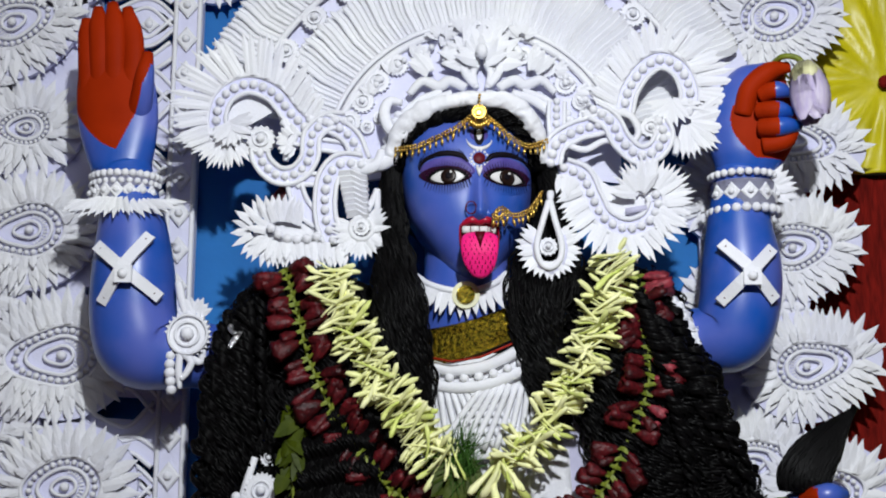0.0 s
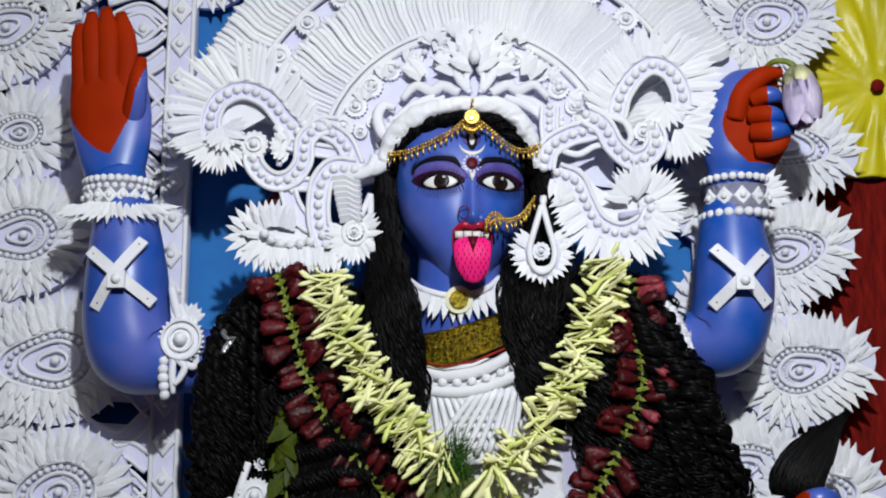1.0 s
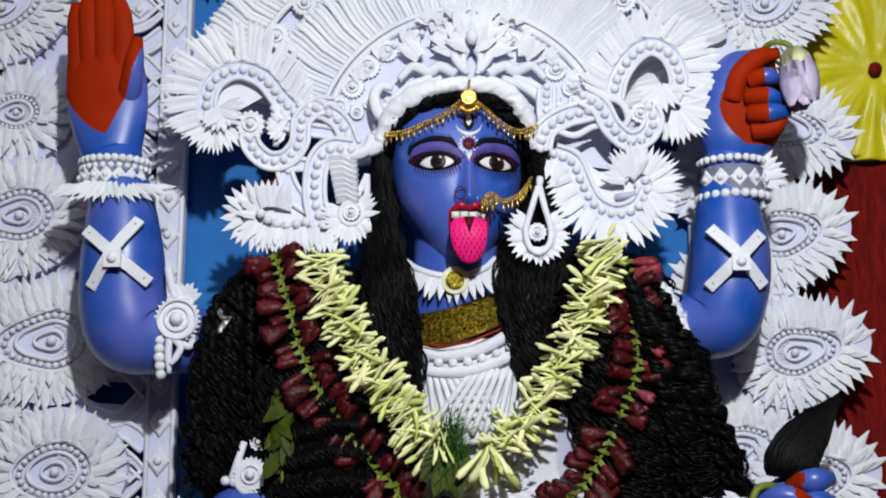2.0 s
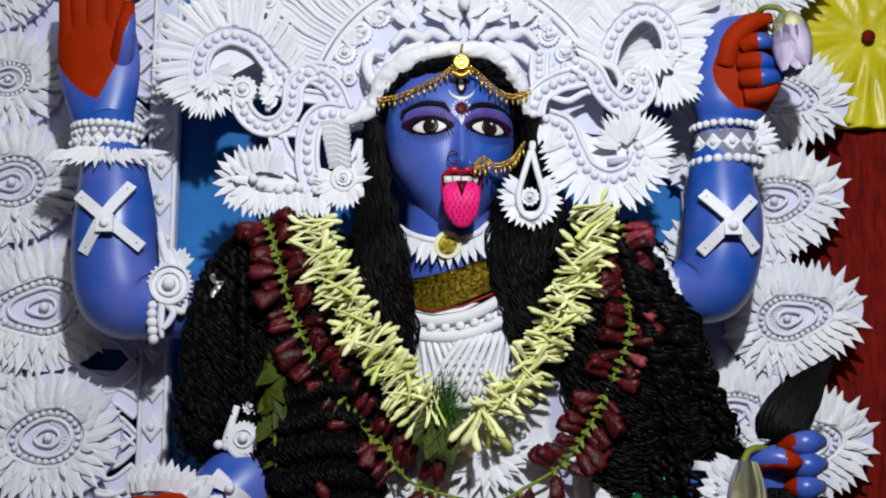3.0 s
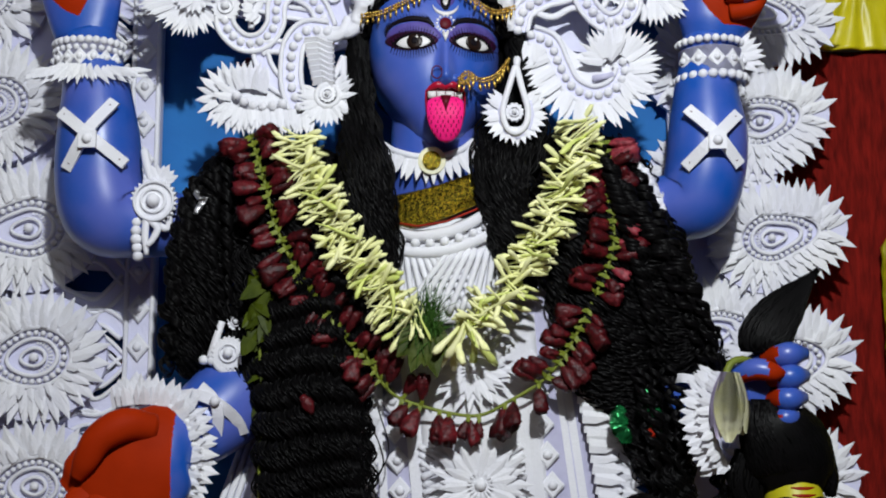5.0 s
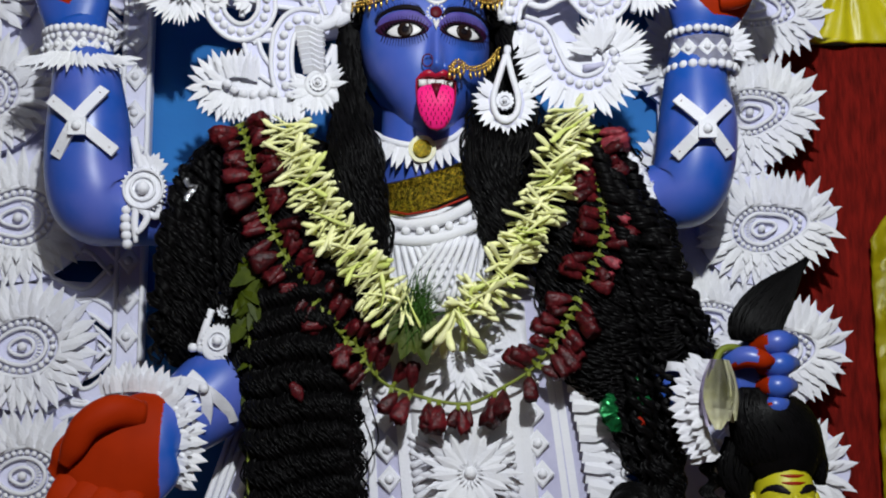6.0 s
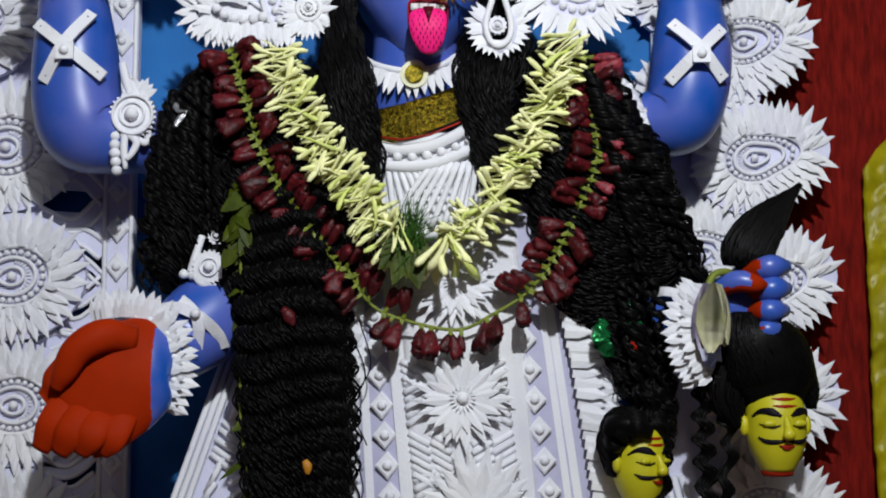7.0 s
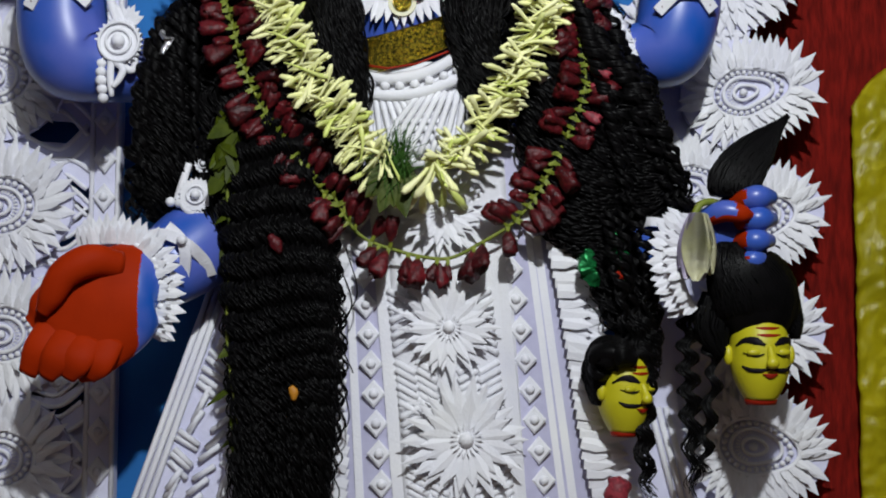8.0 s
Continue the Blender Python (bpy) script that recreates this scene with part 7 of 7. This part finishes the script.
# ---- yellow painted mask heads ----
def mask_head(c, size, turn, label):
    """A small painted clay head: one mesh, hair and all. turn: degrees by which it looks aside."""
    bm = bmesh.new()
    R = Matrix.Translation(c) @ pose(0, 0, 0, 0, 0, turn) @ Matrix.Diagonal((size * 1.06, size, size * 0.88, 1))

    def surf(x, z):
        w = 0.355 if z > -0.1 else 0.355 - 0.17 * ((-0.1 - z) / 0.55) ** 1.8
        k = min(0.98, abs(x) / w)
        return -0.42 * (1 - k * k) ** 0.5 * (1 - 0.25 * max(0, z) ** 2)

    rows = []
    for i in range(29):
        z = 0.62 - 1.27 * i / 28
        w = 0.355 * math.sqrt(max(0.03, 1 - (max(0, z - 0.1) / 0.56) ** 2)) if z > -0.1 else 0.355 - 0.17 * ((-0.1 - z) / 0.55) ** 1.8
        rows.append([bm.verts.new((w * math.cos(math.tau * j / 36), (w * 1.05 + 0.02) * math.sin(math.tau * j / 36), z)) for j in range(36)])
    for p, q in zip(rows, rows[1:]):
        for j in range(36):
            bm.faces.new((p[j], p[(j + 1) % 36], q[(j + 1) % 36], q[j]))
    bm.faces.new(rows[0])
    bm.faces.new(rows[-1])

    def onto(x, z, lift=0.0):
        w = 0.355 * math.sqrt(max(0.03, 1 - (max(0, z - 0.1) / 0.56) ** 2)) if z > -0.1 else 0.355 - 0.17 * ((-0.1 - z) / 0.55) ** 1.8
        return V(x, -(w * 1.05 + 0.02) * math.sqrt(max(0.02, 1 - (x / w) ** 2)) - lift, z)

    def stroke(pts, r, idx, d=0.012):
        loft(bm, spline([onto(*q) for q in pts], 5), [r * 0.4, r, r, r * 0.4], [d] * 4, 8, idx)

    loft(bm, spline([onto(0, 0.12, -0.03), onto(0, -0.02, 0.03), onto(0, -0.12, 0.07), onto(0, -0.16, -0.01)], 5), [0.04, 0.05, 0.08, 0.05], [0.05, 0.06, 0.07, 0.04], 12, 0)
    for s in (-1, 1):
        ball(bm, V(s * 0.385, 0.02, 0.0), 0.06, 0.07, 0.15, 0, 12, 8)
        stroke([(s * 0.06, 0.14), (s * 0.16, 0.20), (s * 0.26, 0.19), (s * 0.33, 0.13)], 0.058, 1)
        ball(bm, onto(s * 0.17, 0.04, -0.015), 0.10, 0.05, 0.055, 0, 12, 8)
        stroke([(s * 0.07, 0.02), (s * 0.17, -0.015), (s * 0.28, 0.03)], 0.012, 1, 0.03)
        stroke([(s * 0.0, -0.20), (s * 0.12, -0.22), (s * 0.22, -0.21), (s * 0.29, -0.16)], 0.034, 1, 0.02)
    for z in (0.29, 0.39):
        stroke([(-0.14, z), (-0.05, z - 0.012), (0.05, z - 0.012), (0.14, z)], 0.026, 2)
    stroke([(-0.09, -0.27), (-0.03, -0.285), (0.03, -0.285), (0.09, -0.27)], 0.022, 2, 0.03)
    stroke([(-0.06, -0.30), (0.0, -0.315), (0.06, -0.30)], 0.020, 2, 0.03)
    loft(bm, [V(0, 0, -0.58), V(0, 0, -0.66), V(0, 0, -0.72)], [0.17, 0.20, 0.18], [0.17, 0.20, 0.18], 20, 2)
    bm.transform(R)
    return bm


def hair_on(bm, pts, half, deep, n, seed, idx=3, r=0.003):
    q = random.Random(seed)
    line = spline(pts, 6)
    loft(bm, line, half, deep, 14, idx)
    for k in range(n):
        u = q.uniform(-1, 1)
        ln = []
        for i, c in enumerate(line):
            t = i / (len(line) - 1)
            d = (line[min(i + 1, len(line) - 1)] - line[max(i - 1, 0)]).normalized()
            s = d.cross(V(0, 1, 0)).normalized()
            ln.append(c + s * (smooth_list(half, t) * u * 1.04 + 0.002 * math.sin(t * 20 + k)) - V(0, smooth_list(deep, t) * math.sqrt(1 - u * u) + 0.001, 0))
        a = q.randrange(0, max(1, len(line) // 3))
        loft(bm, ln[a:], [r, r, r * 0.4], [r, r, r * 0.4], 4, idx)


HM = [FACEYELLOW, BLACK, REDPAINT, HAIR]
h1 = mask_head(V((0.566, 0.000, 1.066)), 0.128, 4, "")
hair_on(h1, [(0.528, 0.000, 1.250), (0.528, 0.000, 1.215), (0.550, 0.006, 1.178), (0.564, 0.014, 1.138), (0.566, 0.035, 1.098)], [0.034, 0.052, 0.070, 0.069, 0.052], [0.03, 0.045, 0.056, 0.058, 0.05], 320, 3, r=0.0016)
hair_on(h1, [(0.499, 0.010, 1.167), (0.492, 0.010, 1.111), (0.505, 0.015, 1.064)], [0.025, 0.030, 0.010], [0.02] * 3, 40, 4)
hair_on(h1, [(0.525, 0.000, 1.327), (0.530, 0.000, 1.357), (0.566, 0.005, 1.404), (0.626, 0.010, 1.468)], [0.038, 0.042, 0.032, 0.002], [0.018, 0.018, 0.014, 0.002], 150, 5, r=0.0016)
hair_on(h1, [(0.613, 0.020, 1.168), (0.627, 0.020, 1.121), (0.630, 0.020, 1.092)], [0.02, 0.014, 0.005], [0.02] * 3, 20, 6)
single("mask_head", h1, HM, (0.566, 0.000, 0.989), "yellow painted clay head with moustache and black hair", "statue head", "clay heads")
h2 = mask_head(V((0.346, 0.030, 1.006)), 0.118, 34, "")
hair_on(h2, [(0.304, 0.035, 1.046), (0.315, 0.025, 1.064), (0.334, 0.006, 1.067), (0.358, 0.004, 1.056)], [0.022, 0.030, 0.024, 0.010], [0.06, 0.055, 0.048, 0.036], 160, 7, r=0.0018)
hair_on(h2, [(0.322, 0.045, 1.078), (0.302, 0.040, 1.036), (0.303, 0.045, 0.985)], [0.026, 0.024, 0.010], [0.05, 0.05, 0.03], 120, 8, r=0.0018)
single("mask_head", h2, HM, (0.336, 0.030, 0.938), "yellow painted clay head turned aside, with moustache", "statue head", "clay heads")
bm = bmesh.new()
loft(bm, spline([(0.329, 0.020, 0.865), (0.332, 0.015, 0.842), (0.338, 0.020, 0.814)], 4), [0.012, 0.022, 0.012], [0.015] * 3, 9)
for w in bm.verts:
    w.co += V(noise.noise(w.co * 70), 0, noise.noise(w.co * 70 + V(9, 2, 1))) * 0.008
single("red_flower", bm, ROSEPINK, (0.334, 0.020, 0.814), "crumpled pink-red flower beside the dress", "flower")

# yellow strip of cloth beside the red
bm = bmesh.new()
ytop = (0.903, 0.340, 1.637)[2]
rows = []
for i in range(221):
    f = i / 220
    row = []
    for j in range(81):
        x = 0.848 + 0.6 * j / 80
        top = ytop - 0.09 * max(0, 1 - j / 16) ** 2.2
        z = 0.33 + (top - 0.33) * f
        row.append(bm.verts.new((x, 0.325 + 0.020 * crumple(x, z, 7) + 0.008 * noise.noise((x * 45, z * 45, 1)), z)))
    rows.append(row)
for p, q in zip(rows, rows[1:]):
    for j in range(80):
        bm.faces.new((p[j], p[j + 1], q[j + 1], q[j]))
bmesh.ops.solidify(bm, geom=bm.faces[:], thickness=0.005)
single("yellow_drape", bm, YELLOW, (1.15, 0.33, 0.33), "crinkled yellow satin drape over the red cloth", "cloth", "", "structure")
